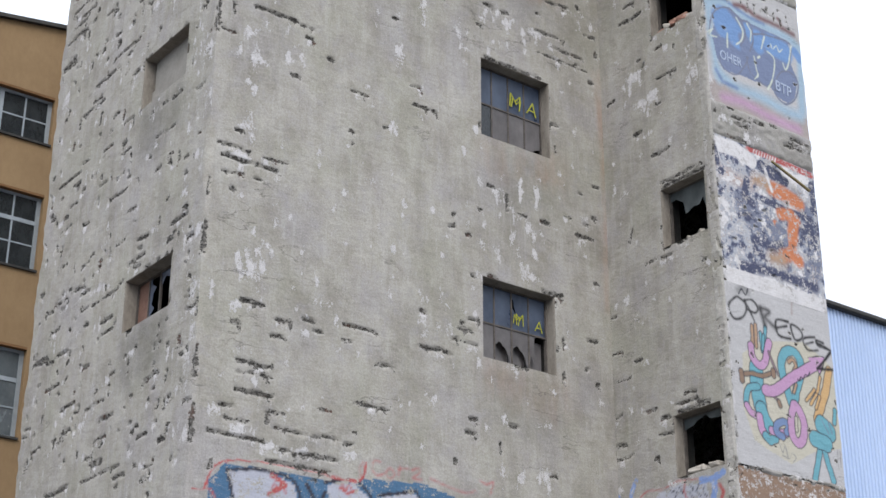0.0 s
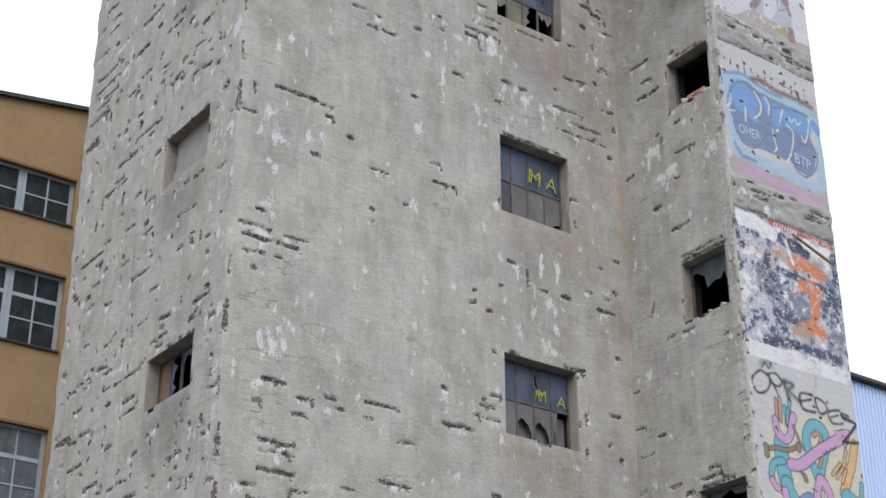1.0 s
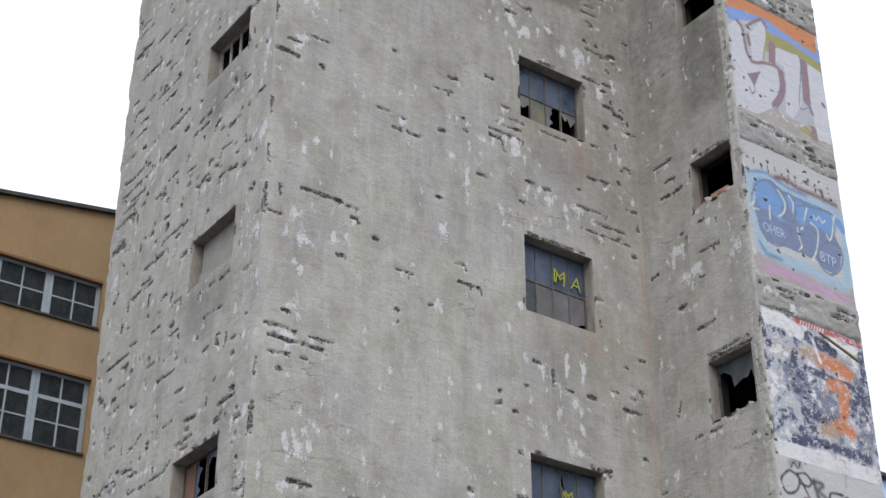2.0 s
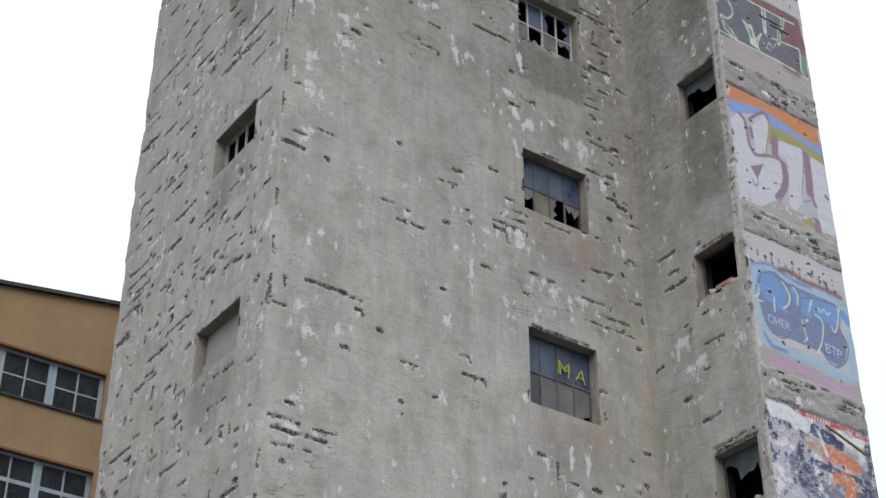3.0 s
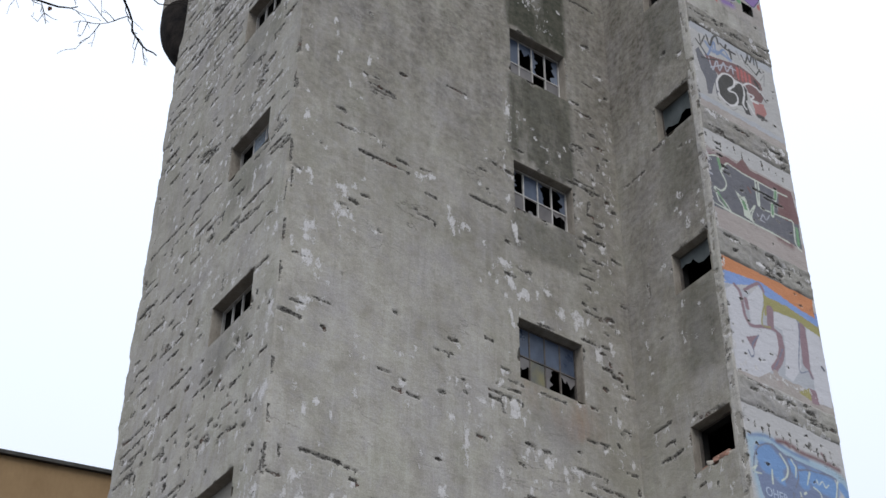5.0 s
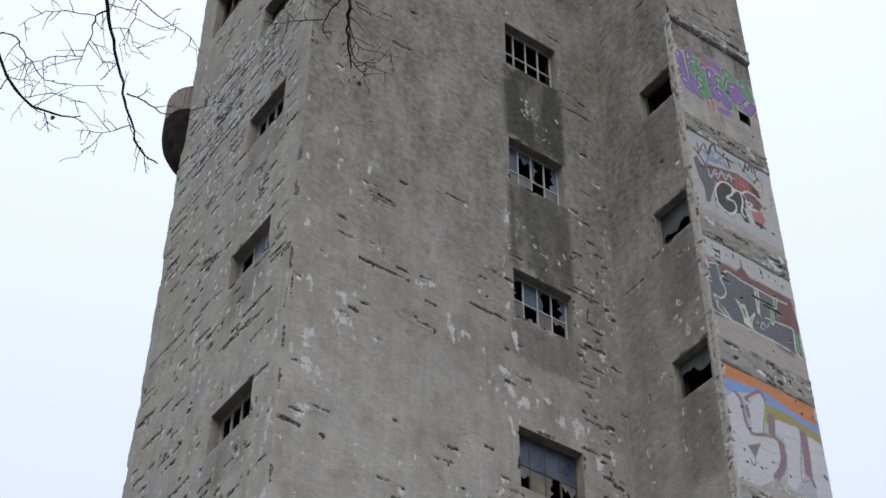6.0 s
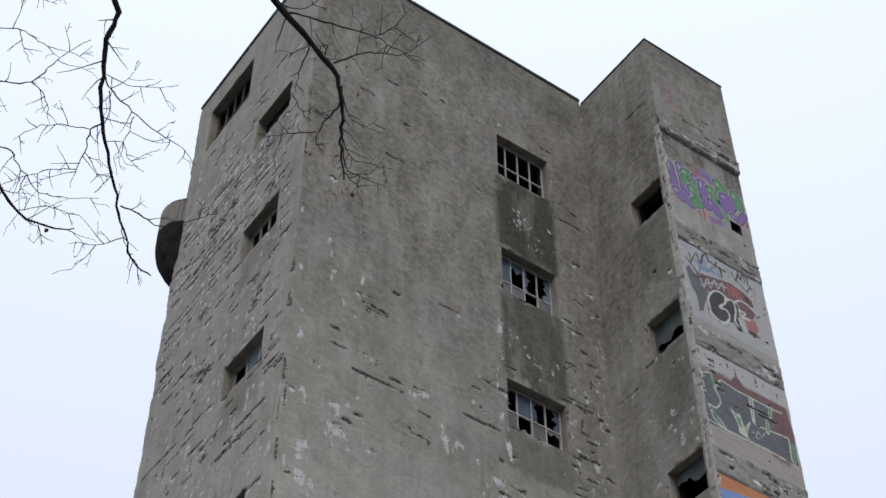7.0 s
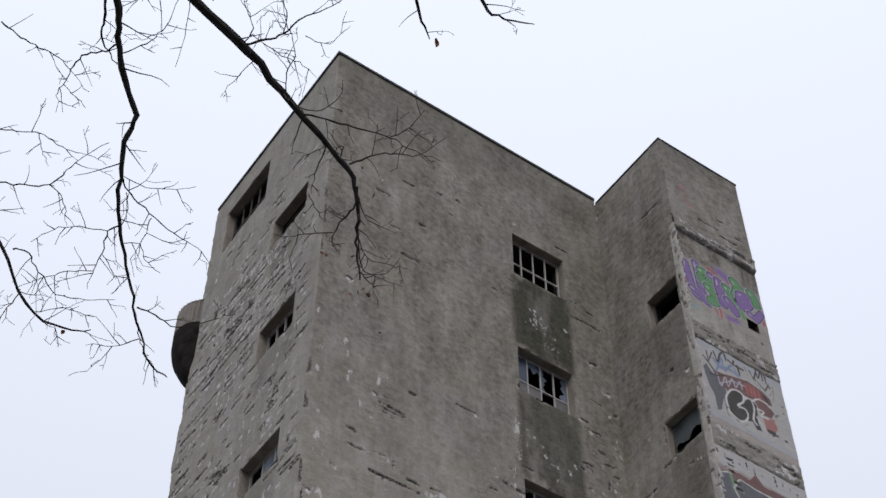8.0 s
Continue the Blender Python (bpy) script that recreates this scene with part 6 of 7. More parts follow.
def stub(z0, z1, out, seed, mat=STUB):
    """What is left of a floor slab along the end wall, broken off unevenly."""
    sh = Sheet(lines(-0.01, END, 0.03), lines(z0, z1, 0.03))
    edge = np.minimum(np.clip((sh.z - z0) / 0.05, 0, 1), np.clip((z1 - sh.z) / 0.05, 0, 1))
    sh.h = edge * (out + 0.03 * (fbm(sh.s * 5, sh.z * 9, seed) - 0.5) + 0.03 * (fbm(sh.s * 14, sh.z * 16, seed + 4) - 0.5)) + (1 - edge) * -0.04
    sh.field["grime_shade"] += min(0.75, max(0.0, (z0 - 15) / 12))
    gouges(sh, [(rng.uniform(0.1, END - 0.1), rng.uniform(z0 + 0.03, z1 - 0.03), rng.choice((0.06, 0.12, 0.35, -0.05))) for _ in range(15)])
    for _ in range(7):
        sh.blob("bare", rng.uniform(0.1, 2.0), rng.uniform(z0, z1), rng.uniform(0.05, 0.3), 0.06)
    ragged = 0.05 * (fbm(sh.s * 4, sh.z * 0, seed + 2) - 0.5) * (1 - edge)
    return sh.mesh("slab_stub", lambda s, z, h: (WIDE + s - 0.04 * fbm(z * 8, z * 0, seed) * (s > END - 0.04), -OUT - h, z + ragged), mat, tower, "broken edge of a concrete floor slab")


for k in range(2, 7):
    stub(PZ[k][1] - 0.03, PZ[k + 1][0] + 0.03, -0.008, 50 + k)
stub(6.93, 7.03, 0.005, 49)
stub(25.40, 25.85, 0.045, 60)

T = Sheet(lines(0, END, 0.03), lines(25.75, TOPB, 0.03))
T.wash("damp", 0, END, 27.6, 28.5, 0.3, 0.6)
T.field["grime_shade"] += 0.85
T.stroke(0.050, "red", (0.47, 27.1), (0.32, 26.75), (0.51, 26.6), (0.59, 26.4))
T.stroke(0.036, "red", (0.23, 26.9), (0.59, 27.1), (0.43, 26.68), (0.69, 26.5))
T.field["cover"] *= 0.55
gouges(T, ((1.0, 26.2, 0.5), (1.5, 26.05, 0.4), (1.85, 26.3, 0.25), (1.35, 26.55, 0.2)))
T.mesh("wall_wing_top", lambda s, z, h: (WIDE + s, -OUT - h * np.clip(s / 0.05, 0, 1), z), RENDER, tower, "plain render head of the wing")

# the cut edge of the end wall, pale and chipped
E_ = Sheet(lines(0, 0.19, 0.016), lines(LOW, 25.55, 0.022))
across = np.clip(E_.s / 0.03, 0, 1) * np.clip((0.19 - E_.s) / 0.03, 0, 1)
E_.h = across * (0.012 + 0.026 * (fbm(E_.s * 9, E_.z * 4, 70) - 0.35) + 0.016 * (fbm(E_.s * 22, E_.z * 18, 71) - 0.5)) - 0.01
gouges(E_, [(rng.uniform(0.05, 0.16), rng.uniform(LOW, 25.4), rng.choice((0.05, -0.08, -0.15))) for _ in range(80)])
E_.mesh("edge_strip", lambda s, z, h: (WIDE - h, -(OUT - 0.165) - s, z), EDGE, tower, "pale chipped plaster edge of the cut wall")

# slanting rod left in the wall
bm = bmesh.new()
bmesh.ops.create_cone(bm, cap_ends=True, segments=8, radius1=0.022, radius2=0.018, depth=0.72)
rod = part("rod", bm, ROD, tower, "thin rod sticking out of the wall")
rod.matrix_local = look((WIDE + 1.51, -OUT - 0.05, 9.45 + 1.90), (WIDE + 1.81, -OUT - 0.09, 9.45 + 1.76))

# roof edges
for name, q in (("roof_edge", (-0.03, WIDE, -0.03, 0.10, TOP - 0.005, TOP + 0.075)), ("roof_edge", (-0.03, 0.10, 0.10, DEEP + 0.02, TOP - 0.005, TOP + 0.075)),
                ("roof_edge", (WIDE - 0.02, WIDE + 0.08, -OUT - 0.02, -0.035, TOPB - 0.005, TOPB + 0.045)), ("roof_edge", (WIDE + 0.08, WIDE + END + 0.02, -OUT - 0.02, -OUT + 0.08, TOPB - 0.005, TOPB + 0.045))):
    boxed(name, q, TIN, tower, "dark tin edging", 0.012)
coarse("roof", 0.10, WIDE + END, 0.10, DEEP, TOP - 0.22, TOP, TIN)
coarse("wing_roof", WIDE + 0.08, WIDE + END, -OUT + 0.08, 0.10, TOPB - 0.2, TOPB, TIN)

# the ribbed drum on the back
CX, CY, RAD = 0.36, DEEP + 0.43, 0.60


def drum(bm, zs, radius, lean, ribs):
    rings = []
    for z in zs:
        ring = []
        for i in range(160):
            t = math.tau * i / 160
            r = radius(z) + (0.016 * (1 if i % 4 < 2 else -1) if ribs else 0.02 * noise.noise((3 * math.cos(t), 3 * math.sin(t), 2 * z)))
            ring.append(bm.verts.new((CX + r * math.cos(t), CY - lean(z) + r * math.sin(t), z)))
        rings.append(ring)
    for p, q in zip(rings, rings[1:]):
        for i in range(160):
            bm.faces.new((p[i], p[(i + 1) % 160], q[(i + 1) % 160], q[i]))
    bm.faces.new(rings[-1])
    bm.faces.new(rings[0][::-1])


bm = bmesh.new()
drum(bm, (24.86, 25.2, 25.52), lambda z: RAD, lambda z: 0, True)
part("oriel_drum", bm, PODTOP, tower, "ribbed grey round oriel high on the back corner")
bm = bmesh.new()
drum(bm, (25.52, 25.56, 25.59), lambda z: RAD - (z - 25.52) * 0.7, lambda z: 0, False)
part("oriel_cap", bm, PODTOP, tower)
bm = bmesh.new()
drum(bm, [24.86 - 1.62 * (1 - k / 18) for k in range(19)], lambda z: 0.04 + (RAD - 0.02) * math.sqrt(max(0.0, 1 - ((24.86 - z) / 1.64) ** 2)), lambda z: 0.45 * ((24.86 - z) / 1.62) ** 2, False)
part("oriel_foot", bm, PODLOW, tower, "dark tarred curved underside of the oriel")

# ---------------------------------------------------------------- ochre factory behind
house = new("factory_building")
house.matrix_world = pose(0, 17, 0, 0, 0, TURN) @ pose(0, 14, 0)
tagged(house, "ochre rendered factory building with grey-blue framed windows", "building")
RIGHT, ROOF = 3.575, 19.0
HROWS = [(17.02, 18.22, 2), (14.12, 15.90, 3), (10.55, 12.50, 3), (7.0, 9.1, 3), (3.6, 5.6, 3), (0.4, 2.2, 3)]
SEC = 1.17
hw = [(RIGHT - 8 * SEC, RIGHT, b, t) for b, t, _ in HROWS]
ss = [RIGHT - 14, RIGHT - 8 * SEC, RIGHT, RIGHT + 9]
zs = sorted({0, ROOF, *[q for w in hw for q in w[2:]]})
for z0, z1 in zip(zs, zs[1:]):
    opening = any(w[2] <= z0 and z1 <= w[3] for w in hw)
    if z1 == ROOF:
        continue
    if not opening:
        boxed("wall", (ss[0], ss[3], 0, 0.4, z0, z1), OCHRE, house, "ochre render")
    else:
        boxed("wall", (ss[0], ss[1], 0, 0.4, z0, z1), OCHRE, house)
        boxed("wall", (ss[2], ss[3], 0, 0.4, z0, z1), OCHRE, house)
H_AT = lambda s, z, h: (s, -h, z)
for (a, b, z0, z1), (_, _, rows) in zip(hw, HROWS):
    boxed("soffit", (a, b, 0.002, 0.39, z1 - 0.05, z1 - 0.003), OCHRESHADE, house, "window head coloured as a brown shadow line")
    boxed("sill", (a, b, -0.05, 0.39, z0 + 0.003, z0 + 0.05), TIN, house, "dark tin sill")
    for k in range(8):
        s0, s1 = RIGHT - SEC * (k + 1), RIGHT - SEC * k
        bm = bmesh.new()
        for q in ((s0 + 0.003, s0 + 0.09, z0 + 0.05, z1 - 0.05), (s1 - 0.09, s1 - 0.003, z0 + 0.05, z1 - 0.05), (s0 + 0.09, s1 - 0.09, z1 - 0.11, z1 - 0.05), (s0 + 0.09, s1 - 0.09, z0 + 0.05, z0 + 0.11)):
            solid(bm, ((q[0], q[2]), (q[1], q[2]), (q[1], q[3]), (q[0], q[3])), H_AT, 0.13, 0.20)
        w = part("window", bm, BLUEGREY, house)
        ia, ib, i0, i1 = s0 + 0.09, s1 - 0.09, z0 + 0.11, z1 - 0.11
        mid = (ia + ib) / 2
        part("mullion", bar(H_AT, mid - 0.018, mid + 0.018, i0, i1, 0.14, 0.18), BLUEGREY, w)
        cutz = np.linspace(i0, i1, rows + 1)
        for i, z in enumerate(cutz[1:-1]):
            t = 0.045 if rows == 3 and i == 1 else 0.016
            part("transom", bar(H_AT, ia, ib, z - t, z + t, 0.145, 0.185), BLUEGREY, w)
        for z, zq in zip(cutz, cutz[1:]):
            for p, q in ((ia, mid), (mid, ib)):
                part("pane", bar(H_AT, p, q, z, zq, 0.160, 0.166), GLASSCURTAIN if z0 < 13 and z > 10 else GLASSDARK, w)
boxed("house_back", (ss[0], ss[3], 4.4, 4.8, 0, ROOF), OCHRE, house)
# sheet behind the panes, its colour standing in for a dark interior
boxed("house_core", (ss[0], ss[3], 1.2, 1.4, 0, ROOF - 0.2), DARKROOM, house)
H_AT = lambda s, z, h: (s, -h, z)
PITCH = ((ss[0], 19.40), (0.0, 19.40), (ss[3], 19.40 + 0.150 * ss[3]))
part("gable", solid(bmesh.new(), ((ss[0], HROWS[0][1] + 0.001), (ss[3], HROWS[0][1] + 0.001)) + PITCH[::-1], H_AT, 0.0, 0.4), OCHRE, house, "ochre render")
part("roof", solid(bmesh.new(), PITCH + tuple((a, b + 0.09) for a, b in PITCH[::-1]), H_AT, -0.10, 5.0), TIN, house, "dark low-pitched roof edge")

# ---------------------------------------------------------------- blue hall behind
hall = new("warehouse_hall")
hall.matrix_world = pose(0, 17, 0, 0, 0, TURN) @ pose(16, 6, 0)
tagged(hall, "large hall clad in pale blue profiled sheet", "building")
bm = bmesh.new()
RIB, HALLTOP = 0.118, 14.50
xs = []
for k in range(280):
    xs += [(k * RIB, 0), (k * RIB + 0.04, 0), (k * RIB + 0.055, -0.03), (k * RIB + 0.10, -0.03)]
lo = [bm.verts.new((x, y, 0)) for x, y in xs]
hi = [bm.verts.new((x, y, HALLTOP)) for x, y in xs]
for i in range(len(xs) - 1):
    bm.faces.new((lo[i], lo[i + 1], hi[i + 1], hi[i]))
part("cladding", bm, BLUETIN, hall, "pale blue profiled sheet")
boxed("hall_body", (0, 33, 0.02, 12, 0, HALLTOP - 0.05), BLUETIN, hall)
boxed("roof_edge", (-0.1, 33.1, -0.16, 12.1, HALLTOP, HALLTOP + 0.13), TIN, hall, "dark grey eaves flashing", 0.03)

# ---------------------------------------------------------------- bare tree overhead
tree = new("tree")
tree.matrix_world = pose(-4.8, 2.9, 0)
tagged(tree, "leafless tree with dark branches hanging in front of the tower", "tree")
TREE = Vector((-4.8, 2.9, 0))


def tube(bm, pts, radii, sides=6):
    """A tapering limb along a smooth line through the points."""
    pts = [Vector(p) - TREE for p in pts]
    rings = []
    up = Vector((0.3, 0.2, 1)).normalized()
    for i, p in enumerate(pts):
        d = (pts[min(i + 1, len(pts) - 1)] - pts[max(i - 1, 0)]).normalized()
        a = d.cross(up)
        a = a.normalized() if a.length > 1e-4 else Vector((1, 0, 0))
        b = d.cross(a)
        r = radii[i]
        rings.append([bm.verts.new(p + r * (math.cos(k * math.tau / sides) * a + math.sin(k * math.tau / sides) * b)) for k in range(sides)])
    for p, q in zip(rings, rings[1:]):
        for k in range(sides):
            bm.faces.new((p[k], p[(k + 1) % sides], q[(k + 1) % sides], q[k]))
    bm.faces.new(rings[0][::-1]), bm.faces.new(rings[-1])


def smooth(pts, n=4):
    """Points on a curve through the given ones, with small kinks."""
    pts = [Vector(p) for p in pts]
    ext = [pts[0] * 2 - pts[1]] + pts + [pts[-1] * 2 - pts[-2]]
    out = []
    for i in range(1, len(ext) - 2):
        p0, p1, p2, p3 = ext[i - 1:i + 3]
        for k in range(n):
            t = k / n
            out.append(0.5 * (2 * p1 + (p2 - p0) * t + (2 * p0 - 5 * p1 + 4 * p2 - p3) * t * t + (3 * p1 - p0 - 3 * p2 + p3) * t ** 3))
    return out + [pts[-1]]


trand = random.Random(5)


def twig(bm, start, way, length, r0, depth):
    """A thin shoot with kinks, forking into finer ones."""
    n = max(4, int(length / 0.055))
    p, d, pts = Vector(start), Vector(way).normalized(), [Vector(start)]
    for i in range(n):
        d = (d + 0.12 * Vector([trand.gauss(0, 1) for _ in range(3)]) + Vector((0, 0, 0.0))).normalized()
        p = p + d * (length / n)
        pts.append(p.copy())
        if depth and trand.random() < 0.26:
            side = d.cross(Vector((trand.gauss(0, 1), trand.gauss(0, 1), trand.gauss(0, 1)))).normalized()
            twig(bm, p, d * 0.8 + side * 0.8, length * trand.uniform(0.3, 0.65), r0 * 0.62, depth - 1)
    tube(bm, pts, [max(0.0013, r0 * (1 - 0.70 * i / n)) for i in range(n + 1)], 5 if depth else 4)


def limb(name, pts, r0, r1, shoots, length, label="", mat=BARK, parent=None, sides=8):
    line = smooth(pts)
    line = [p + min(0.006, 0.0030 + 0.08 * r0) * Vector([trand.gauss(0, 1) for _ in range(3)]) for p in line]
    n = len(line) - 1
    bm = bmesh.new()
    tube(bm, line, [(r0 + (r1 - r0) * i / n) * (1 + 0.10 * trand.gauss(0, 1)) for i in range(n + 1)], sides)
    ob = part(name, bm, mat, parent or tree, label)
    if shoots:
        bm = bmesh.new()
        for k in range(shoots):
            i = int(n * (0.12 + 0.86 * (k + trand.random()) / shoots))
            d = (line[min(i + 1, n)] - line[max(i - 1, 0)]).normalized()
            side = d.cross(Vector((trand.gauss(0, 1), trand.gauss(0, 1), trand.gauss(0, 1)))).normalized()
            twig(bm, line[i], d * 0.45 + side, length * trand.uniform(0.5, 1.2) * (1 - 0.5 * (i / n) ** 2), min(0.0045, max(0.0027, (r0 + (r1 - r0) * i / n) * 0.34)), 2)
        tagged(part("twig", bm, TWIG, ob), kind="stuff")
    return ob


limb("trunk", ((-4.8, 2.9, -0.1), (-4.78, 2.9, 3), (-4.85, 2.95, 6.5), (-4.7, 2.9, 9.5), (-4.5, 2.8, 12.5)), 0.24, 0.09, 0, 0, "dark upright trunk", sides=14)
limb("branch", ((-4.7, 2.9, 9.2), (-3.4, 3.0, 10.2), (-2.0, 3.5, 9.9), (-1.09, 4.11, 9.07), (-0.79, 4.41, 8.94), (-0.48, 4.62, 8.84), (-0.22, 4.85, 8.70), (0.05, 5.06, 8.56), (0.16, 5.17, 8.47), (0.18, 5.32, 8.36), (0.20, 5.44, 8.26), (0.23, 5.56, 8.16)), 0.040, 0.004, 12, 0.35, "dark arching branch")
limb("branch", ((-4.75, 2.9, 8.3), (-3.2, 2.7, 9.3), (-1.9, 3.1, 9.4), (-1.25, 3.7, 8.7), (-1.12, 4.09, 8.39), (-1.09, 4.23, 8.30), (-1.06, 4.39, 8.20), (-0.97, 4.58, 8.09), (-1.01, 4.69, 8.00), (-1.02, 4.80, 7.92), (-1.01, 4.96, 7.80), (-0.98, 5.09, 7.70), (-0.91, 5.26, 7.56), (-0.86, 5.38, 7.45), (-0.79, 5.53, 7.33), (-0.69, 5.59, 7.28)), 0.024, 0.003, 14, 0.28, "dark hanging branch")
limb("branch", ((-4.8, 2.95, 7.2), (-3.6, 4.0, 8.3), (-2.4, 4.8, 8.3), (-1.81, 5.14, 7.99), (-1.63, 5.33, 7.89), (-1.47, 5.57, 7.71), (-1.28, 5.67, 7.67), (-1.14, 5.68, 7.68)), 0.019, 0.003, 10, 0.35)
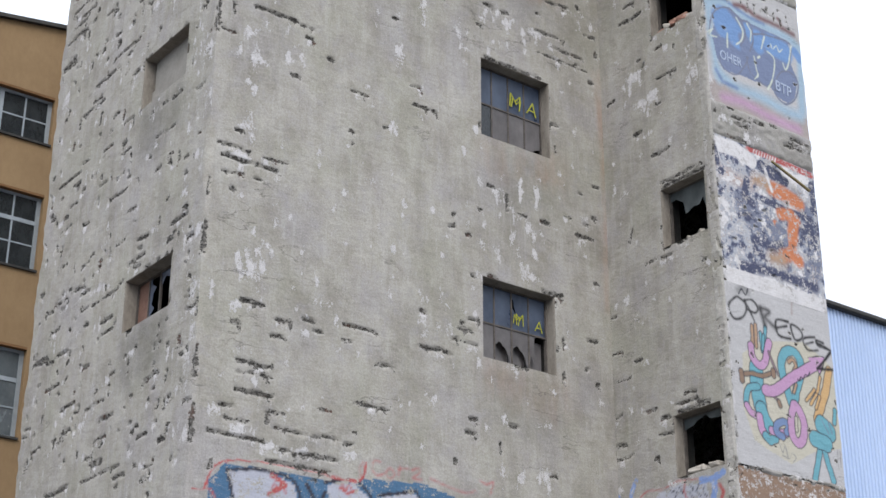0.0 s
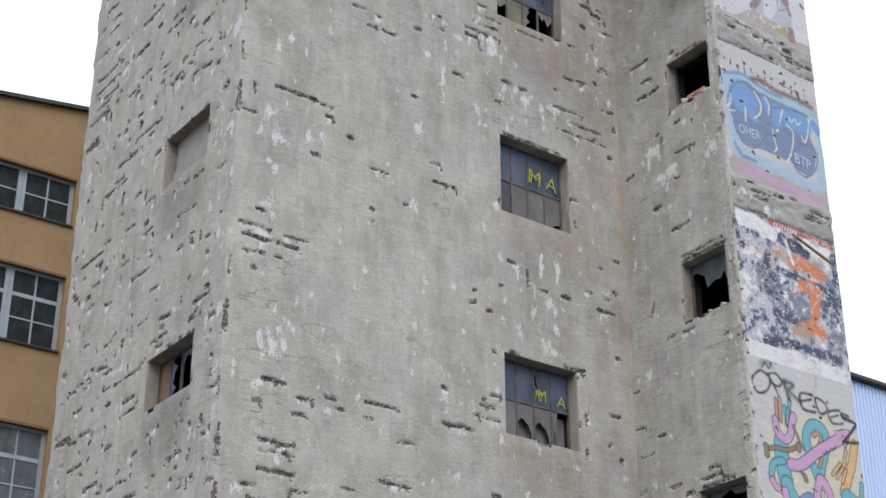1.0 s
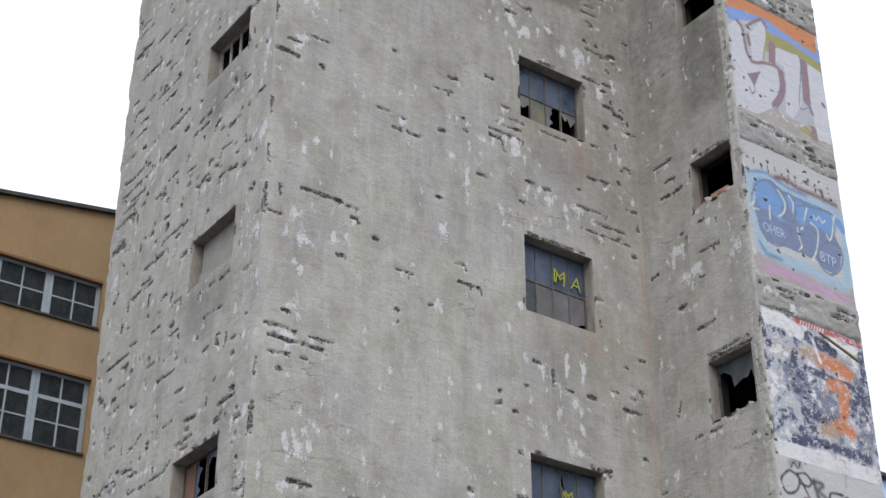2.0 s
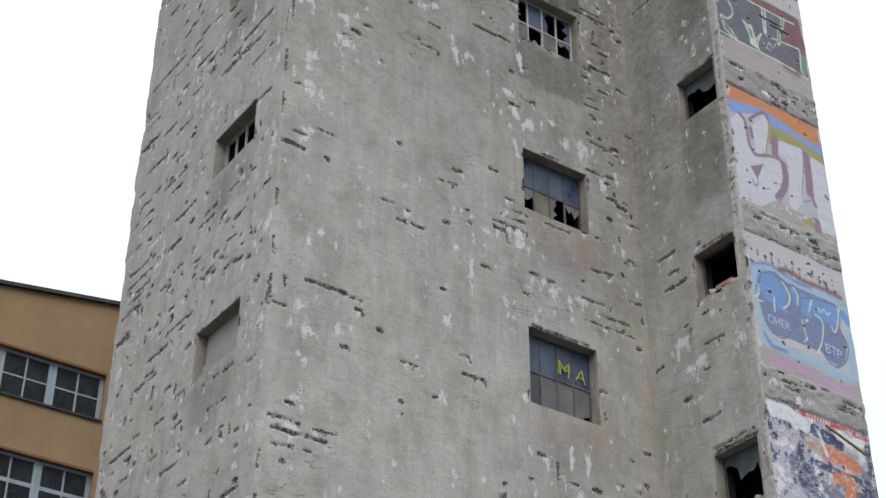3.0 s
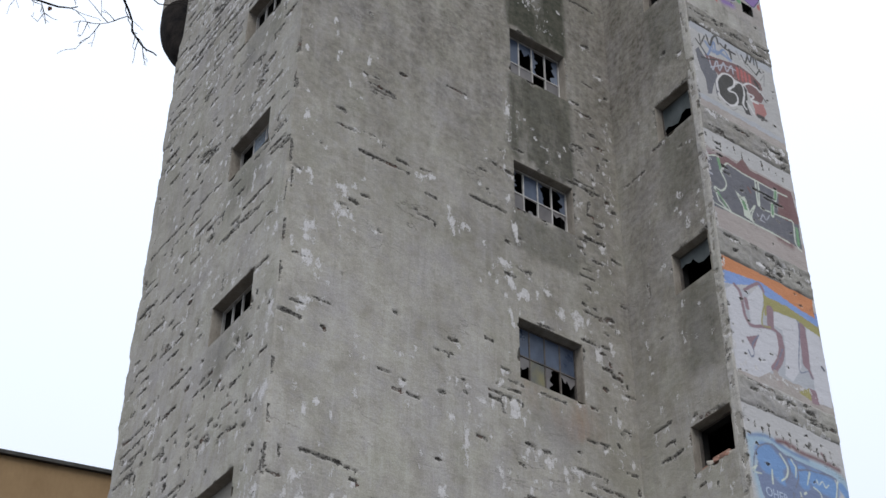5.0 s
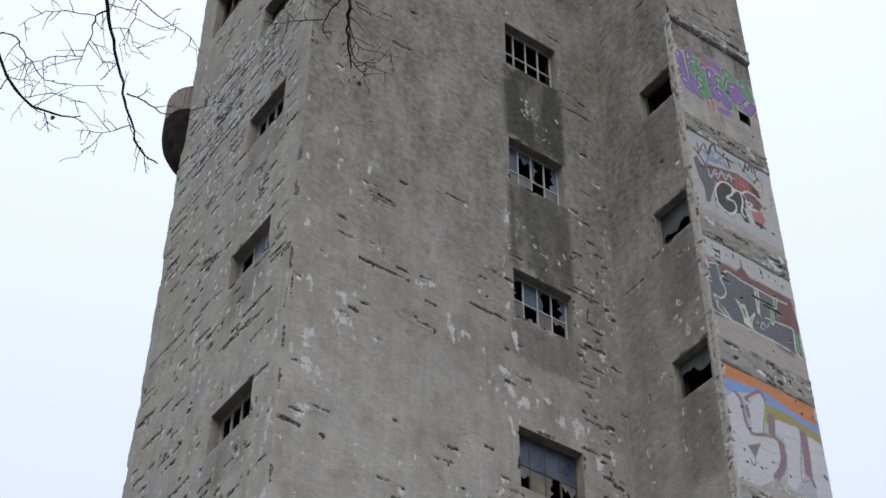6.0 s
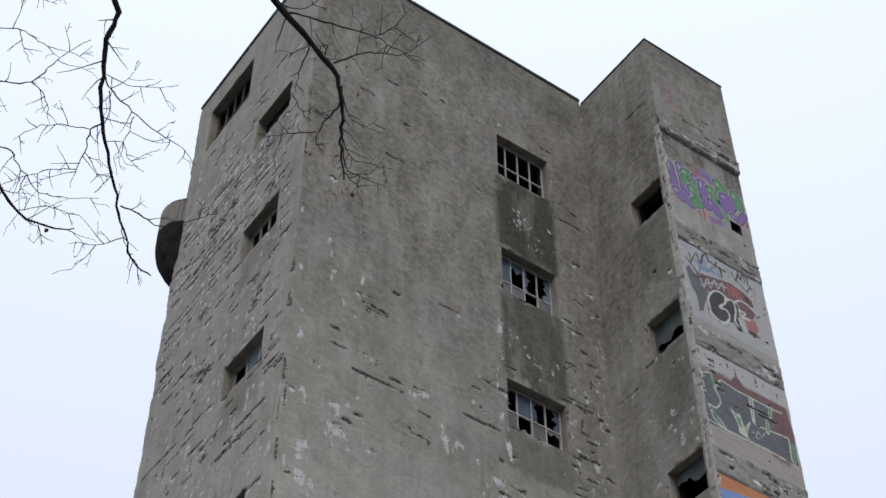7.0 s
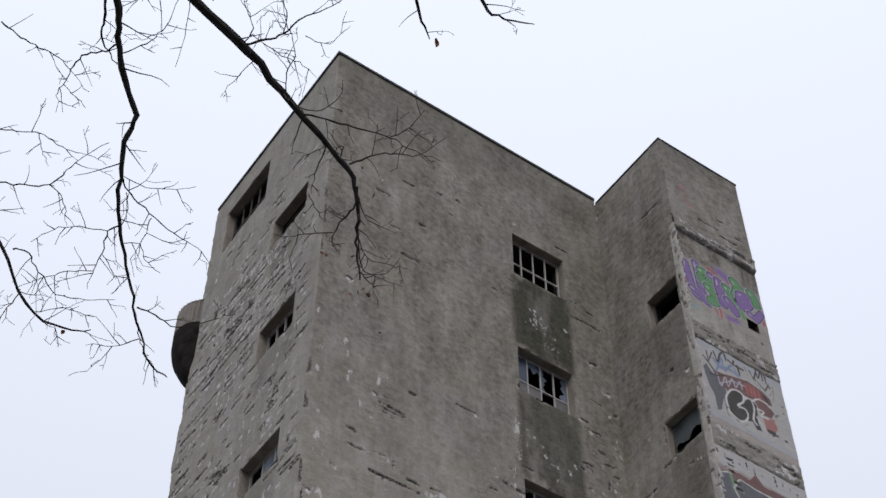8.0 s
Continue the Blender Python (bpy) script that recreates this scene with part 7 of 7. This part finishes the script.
# boughs: weight in millimetres, side shoots, their length, then the line
for mm, shoots, long, line in (
        (8.9, 4, 0.22, ((-1.70, 4.36, 8.46), (-1.62, 4.41, 8.44), (-1.53, 4.46, 8.43), (-1.43, 4.50, 8.42), (-1.35, 4.57, 8.40), (-1.25, 4.66, 8.35))),
        (9.1, 4, 0.20, ((-1.08, 4.29, 8.26), (-1.16, 4.33, 8.23), (-1.25, 4.34, 8.20), (-1.29, 4.40, 8.15), (-1.33, 4.46, 8.11), (-1.35, 4.49, 8.08), (-1.35, 4.57, 8.02))),
        (4.6, 1, 0.15, ((-1.33, 4.46, 8.11), (-1.27, 4.51, 8.09), (-1.21, 4.55, 8.07))),
        (17.2, 5, 0.25, ((-1.17, 4.02, 8.42), (-1.16, 4.11, 8.36), (-1.16, 4.19, 8.31), (-1.17, 4.26, 8.27), (-1.13, 4.32, 8.24), (-1.09, 4.37, 8.21), (-1.06, 4.39, 8.20))),
        (7.1, 4, 0.22, ((-1.77, 4.80, 8.14), (-1.66, 4.81, 8.16), (-1.55, 4.82, 8.18), (-1.47, 4.83, 8.19), (-1.38, 4.87, 8.17), (-1.28, 4.91, 8.17), (-1.21, 4.92, 8.17), (-1.13, 4.96, 8.16))),
        (4.7, 1, 0.12, ((-1.47, 4.83, 8.19), (-1.45, 4.90, 8.14), (-1.41, 4.96, 8.10))),
        (9.5, 5, 0.25, ((-1.80, 4.99, 7.98), (-1.64, 5.02, 8.00), (-1.52, 5.04, 8.02), (-1.40, 5.04, 8.04), (-1.32, 4.98, 8.10), (-1.25, 4.93, 8.16), (-1.13, 4.87, 8.23))),
        (6.5, 3, 0.18, ((-1.40, 5.04, 8.04), (-1.34, 5.08, 8.02), (-1.31, 5.15, 7.98), (-1.30, 5.21, 7.93))),
        (8.9, 4, 0.25, ((-1.55, 5.29, 7.81), (-1.47, 5.31, 7.81), (-1.41, 5.38, 7.76), (-1.31, 5.47, 7.70), (-1.17, 5.50, 7.71), (-1.02, 5.50, 7.73))),
        (6.5, 2, 0.2, ((-1.49, 5.45, 7.68), (-1.54, 5.51, 7.61), (-1.59, 5.58, 7.53))),
        (4.8, 3, 0.2, ((-1.43, 5.60, 7.69), (-1.29, 5.59, 7.73), (-1.13, 5.63, 7.73))),
        (6.0, 2, 0.15, ((-1.31, 5.67, 7.66), (-1.29, 5.73, 7.60))),
        (8.6, 4, 0.22, ((-1.00, 5.02, 7.75), (-1.05, 5.04, 7.72), (-1.07, 5.13, 7.65), (-1.10, 5.18, 7.59), (-1.12, 5.26, 7.52))),
        (4.6, 2, 0.15, ((-1.07, 5.13, 7.64), (-1.01, 5.19, 7.60), (-0.96, 5.25, 7.56))),
        (4.9, 4, 0.2, ((-1.10, 5.19, 7.59), (-1.22, 5.19, 7.56), (-1.34, 5.21, 7.52), (-1.45, 5.24, 7.47))),
        (4.9, 4, 0.2, ((-1.05, 5.04, 7.72), (-1.19, 5.02, 7.71), (-1.31, 5.03, 7.68), (-1.41, 5.07, 7.62))),
        (4.6, 3, 0.2, ((-1.00, 4.83, 7.90), (-0.89, 4.87, 7.89), (-0.77, 4.88, 7.90), (-0.65, 4.86, 7.92))),
        (8.6, 5, 0.22, ((-1.01, 4.84, 7.89), (-0.96, 4.90, 7.85), (-0.86, 4.97, 7.81), (-0.73, 5.05, 7.76), (-0.61, 5.10, 7.73), (-0.53, 5.17, 7.68))),
        (5.7, 2, 0.2, ((-0.98, 4.89, 7.86), (-0.97, 4.96, 7.81), (-0.99, 5.02, 7.75))),
        (4.6, 3, 0.2, ((-0.85, 4.99, 7.80), (-0.86, 5.05, 7.75), (-0.75, 5.08, 7.73), (-0.65, 5.06, 7.76))),
        (4.9, 3, 0.18, ((-0.98, 5.09, 7.70), (-0.89, 5.09, 7.70), (-0.86, 5.15, 7.66), (-0.78, 5.20, 7.63))),
        (8.0, 4, 0.2, ((-0.87, 5.33, 7.50), (-0.78, 5.36, 7.49), (-0.68, 5.40, 7.46), (-0.60, 5.39, 7.48), (-0.49, 5.37, 7.51), (-0.40, 5.35, 7.54))),
        (4.9, 4, 0.2, ((-0.85, 5.45, 7.40), (-0.97, 5.47, 7.36), (-1.10, 5.46, 7.34))),
        (5.7, 3, 0.2, ((-0.86, 5.39, 7.45), (-0.84, 5.46, 7.39), (-0.80, 5.51, 7.34), (-0.74, 5.57, 7.30))),
        (5.7, 2, 0.2, ((-1.07, 4.33, 8.24), (-0.95, 4.29, 8.28), (-0.88, 4.23, 8.33), (-0.84, 4.18, 8.37), (-0.82, 4.10, 8.42), (-0.78, 4.00, 8.48))),
        (4.6, 1, 0.15, ((-0.76, 4.05, 8.46), (-0.76, 4.22, 8.36), (-0.80, 4.38, 8.25))),
        (13.5, 7, 0.25, ((-0.51, 4.59, 8.85), (-0.40, 4.56, 8.88), (-0.31, 4.53, 8.90), (-0.20, 4.45, 8.96), (-0.06, 4.38, 9.00), (0.08, 4.26, 9.07))),
        (6.8, 4, 0.22, ((-0.51, 4.58, 8.86), (-0.47, 4.52, 8.90), (-0.50, 4.45, 8.94), (-0.55, 4.39, 8.97), (-0.61, 4.29, 9.03))),
        (7.4, 4, 0.22, ((-0.31, 4.53, 8.90), (-0.30, 4.45, 8.95), (-0.33, 4.36, 9.00), (-0.31, 4.27, 9.06))),
        (6.8, 4, 0.2, ((-0.42, 4.58, 8.87), (-0.30, 4.63, 8.84), (-0.21, 4.66, 8.83), (-0.11, 4.71, 8.80))),
        (4.9, 3, 0.2, ((-0.44, 4.65, 8.82), (-0.53, 4.74, 8.76), (-0.61, 4.83, 8.69))),
        (6.8, 5, 0.2, ((-0.27, 4.79, 8.73), (-0.27, 4.71, 8.79), (-0.24, 4.63, 8.85), (-0.27, 4.53, 8.91), (-0.35, 4.43, 8.96))),
        (6.1, 3, 0.2, ((-0.21, 4.85, 8.70), (-0.09, 4.86, 8.69), (0.02, 4.79, 8.74), (0.03, 4.71, 8.80))),
        (4.9, 3, 0.15, ((-0.19, 4.53, 8.91), (-0.08, 4.56, 8.89), (-0.01, 4.51, 8.93), (0.01, 4.40, 8.99))),
        (11.1, 5, 0.2, ((-0.16, 4.88, 8.68), (0.00, 4.90, 8.67), (0.16, 4.92, 8.65), (0.32, 4.94, 8.63), (0.42, 4.98, 8.60), (0.61, 5.01, 8.56))),
        (6.1, 3, 0.18, ((0.32, 4.94, 8.63), (0.41, 4.89, 8.66), (0.49, 4.80, 8.72))),
        (9.2, 5, 0.2, ((0.12, 5.08, 8.54), (0.23, 5.03, 8.57), (0.36, 5.01, 8.58), (0.48, 5.00, 8.58), (0.62, 4.91, 8.63))),
        (9.8, 3, 0.18, ((-0.06, 4.97, 8.62), (-0.03, 5.04, 8.57), (-0.07, 5.14, 8.49), (-0.08, 5.23, 8.43))),
        (8.0, 3, 0.15, ((0.06, 5.05, 8.56), (0.07, 5.01, 8.59), (0.02, 5.02, 8.59))),
        (12.3, 4, 0.18, ((0.17, 5.18, 8.47), (0.16, 5.27, 8.40), (0.09, 5.34, 8.34), (0.06, 5.42, 8.28), (0.10, 5.46, 8.24))),
        (6.8, 4, 0.18, ((0.06, 5.38, 8.31), (-0.09, 5.40, 8.29), (-0.21, 5.42, 8.27))),
        (6.1, 2, 0.15, ((-0.09, 5.23, 8.43), (-0.04, 5.29, 8.38), (0.02, 5.30, 8.37))),
        (7.4, 3, 0.16, ((0.19, 5.34, 8.34), (0.23, 5.50, 8.20), (0.31, 5.54, 8.17), (0.46, 5.57, 8.14))),
        (6.1, 3, 0.14, ((0.23, 5.53, 8.18), (0.28, 5.57, 8.15), (0.33, 5.60, 8.12))),
        (5.5, 3, 0.16, ((0.20, 5.40, 8.29), (0.26, 5.47, 8.23), (0.39, 5.49, 8.21), (0.48, 5.49, 8.20)))):
    limb("branch", line, 0.00055 * mm, 0.0014, shoots + 1, 0.85 * long, mat=BARK if mm > 9 else TWIG, sides=6)
limb("branch", ((-2.0, 3.5, 9.9), (-0.6, 3.6, 10.2), (0.24, 4.20, 9.56), (0.42, 4.56, 9.35), (0.50, 4.69, 9.27)), 0.03, 0.003, 5, 0.3)
limb("branch", ((-0.6, 3.6, 10.2), (0.2, 3.8, 9.9), (0.72, 4.41, 9.41), (0.86, 4.53, 9.33), (1.07, 4.53, 9.30)), 0.02, 0.003, 6, 0.35)


def leaf(p, size, seed):
    r = random.Random(seed)
    bm = bmesh.new()
    for i, (x, w) in enumerate(((0, 0.05), (0.3, 0.45), (0.7, 0.4), (1, 0.03))):
        for sgn in (-1, 0, 1):
            bm.verts.new(((w * sgn * 0.7) * size, 0.25 * size * abs(sgn) * w + 0.1 * size * r.random(), -x * size))
    v = list(bm.verts)
    for i in range(3):
        for k in range(2):
            bm.faces.new((v[i * 3 + k], v[i * 3 + k + 1], v[i * 3 + k + 4], v[i * 3 + k + 3]))
    bmesh.ops.solidify(bm, geom=bm.faces[:], thickness=0.0012)
    ob = part("leaf", bm, DEADLEAF, tree, "curled withered leaf")
    ob.matrix_local = Matrix.Translation(Vector(p) - TREE) @ pose(0, 0, 0, r.uniform(-30, 30), r.uniform(-30, 30), r.uniform(0, 360))


for i, p in enumerate(((0.53, 4.68, 9.27), (0.19, 5.47, 8.24), (0.10, 5.45, 8.26), (0.15, 5.50, 8.21), (0.02, 5.38, 8.31), (-1.27, 5.68, 7.66), (0.01, 5.45, 8.22), (0.04, 5.46, 8.22), (0.19, 5.61, 8.09), (0.22, 5.60, 8.10), (0.27, 5.60, 8.09), (0.26, 5.18, 8.44), (0.10, 5.44, 8.23), (0.25, 5.58, 8.11))):
    leaf(p, 0.065 if i == 0 else 0.035, i)
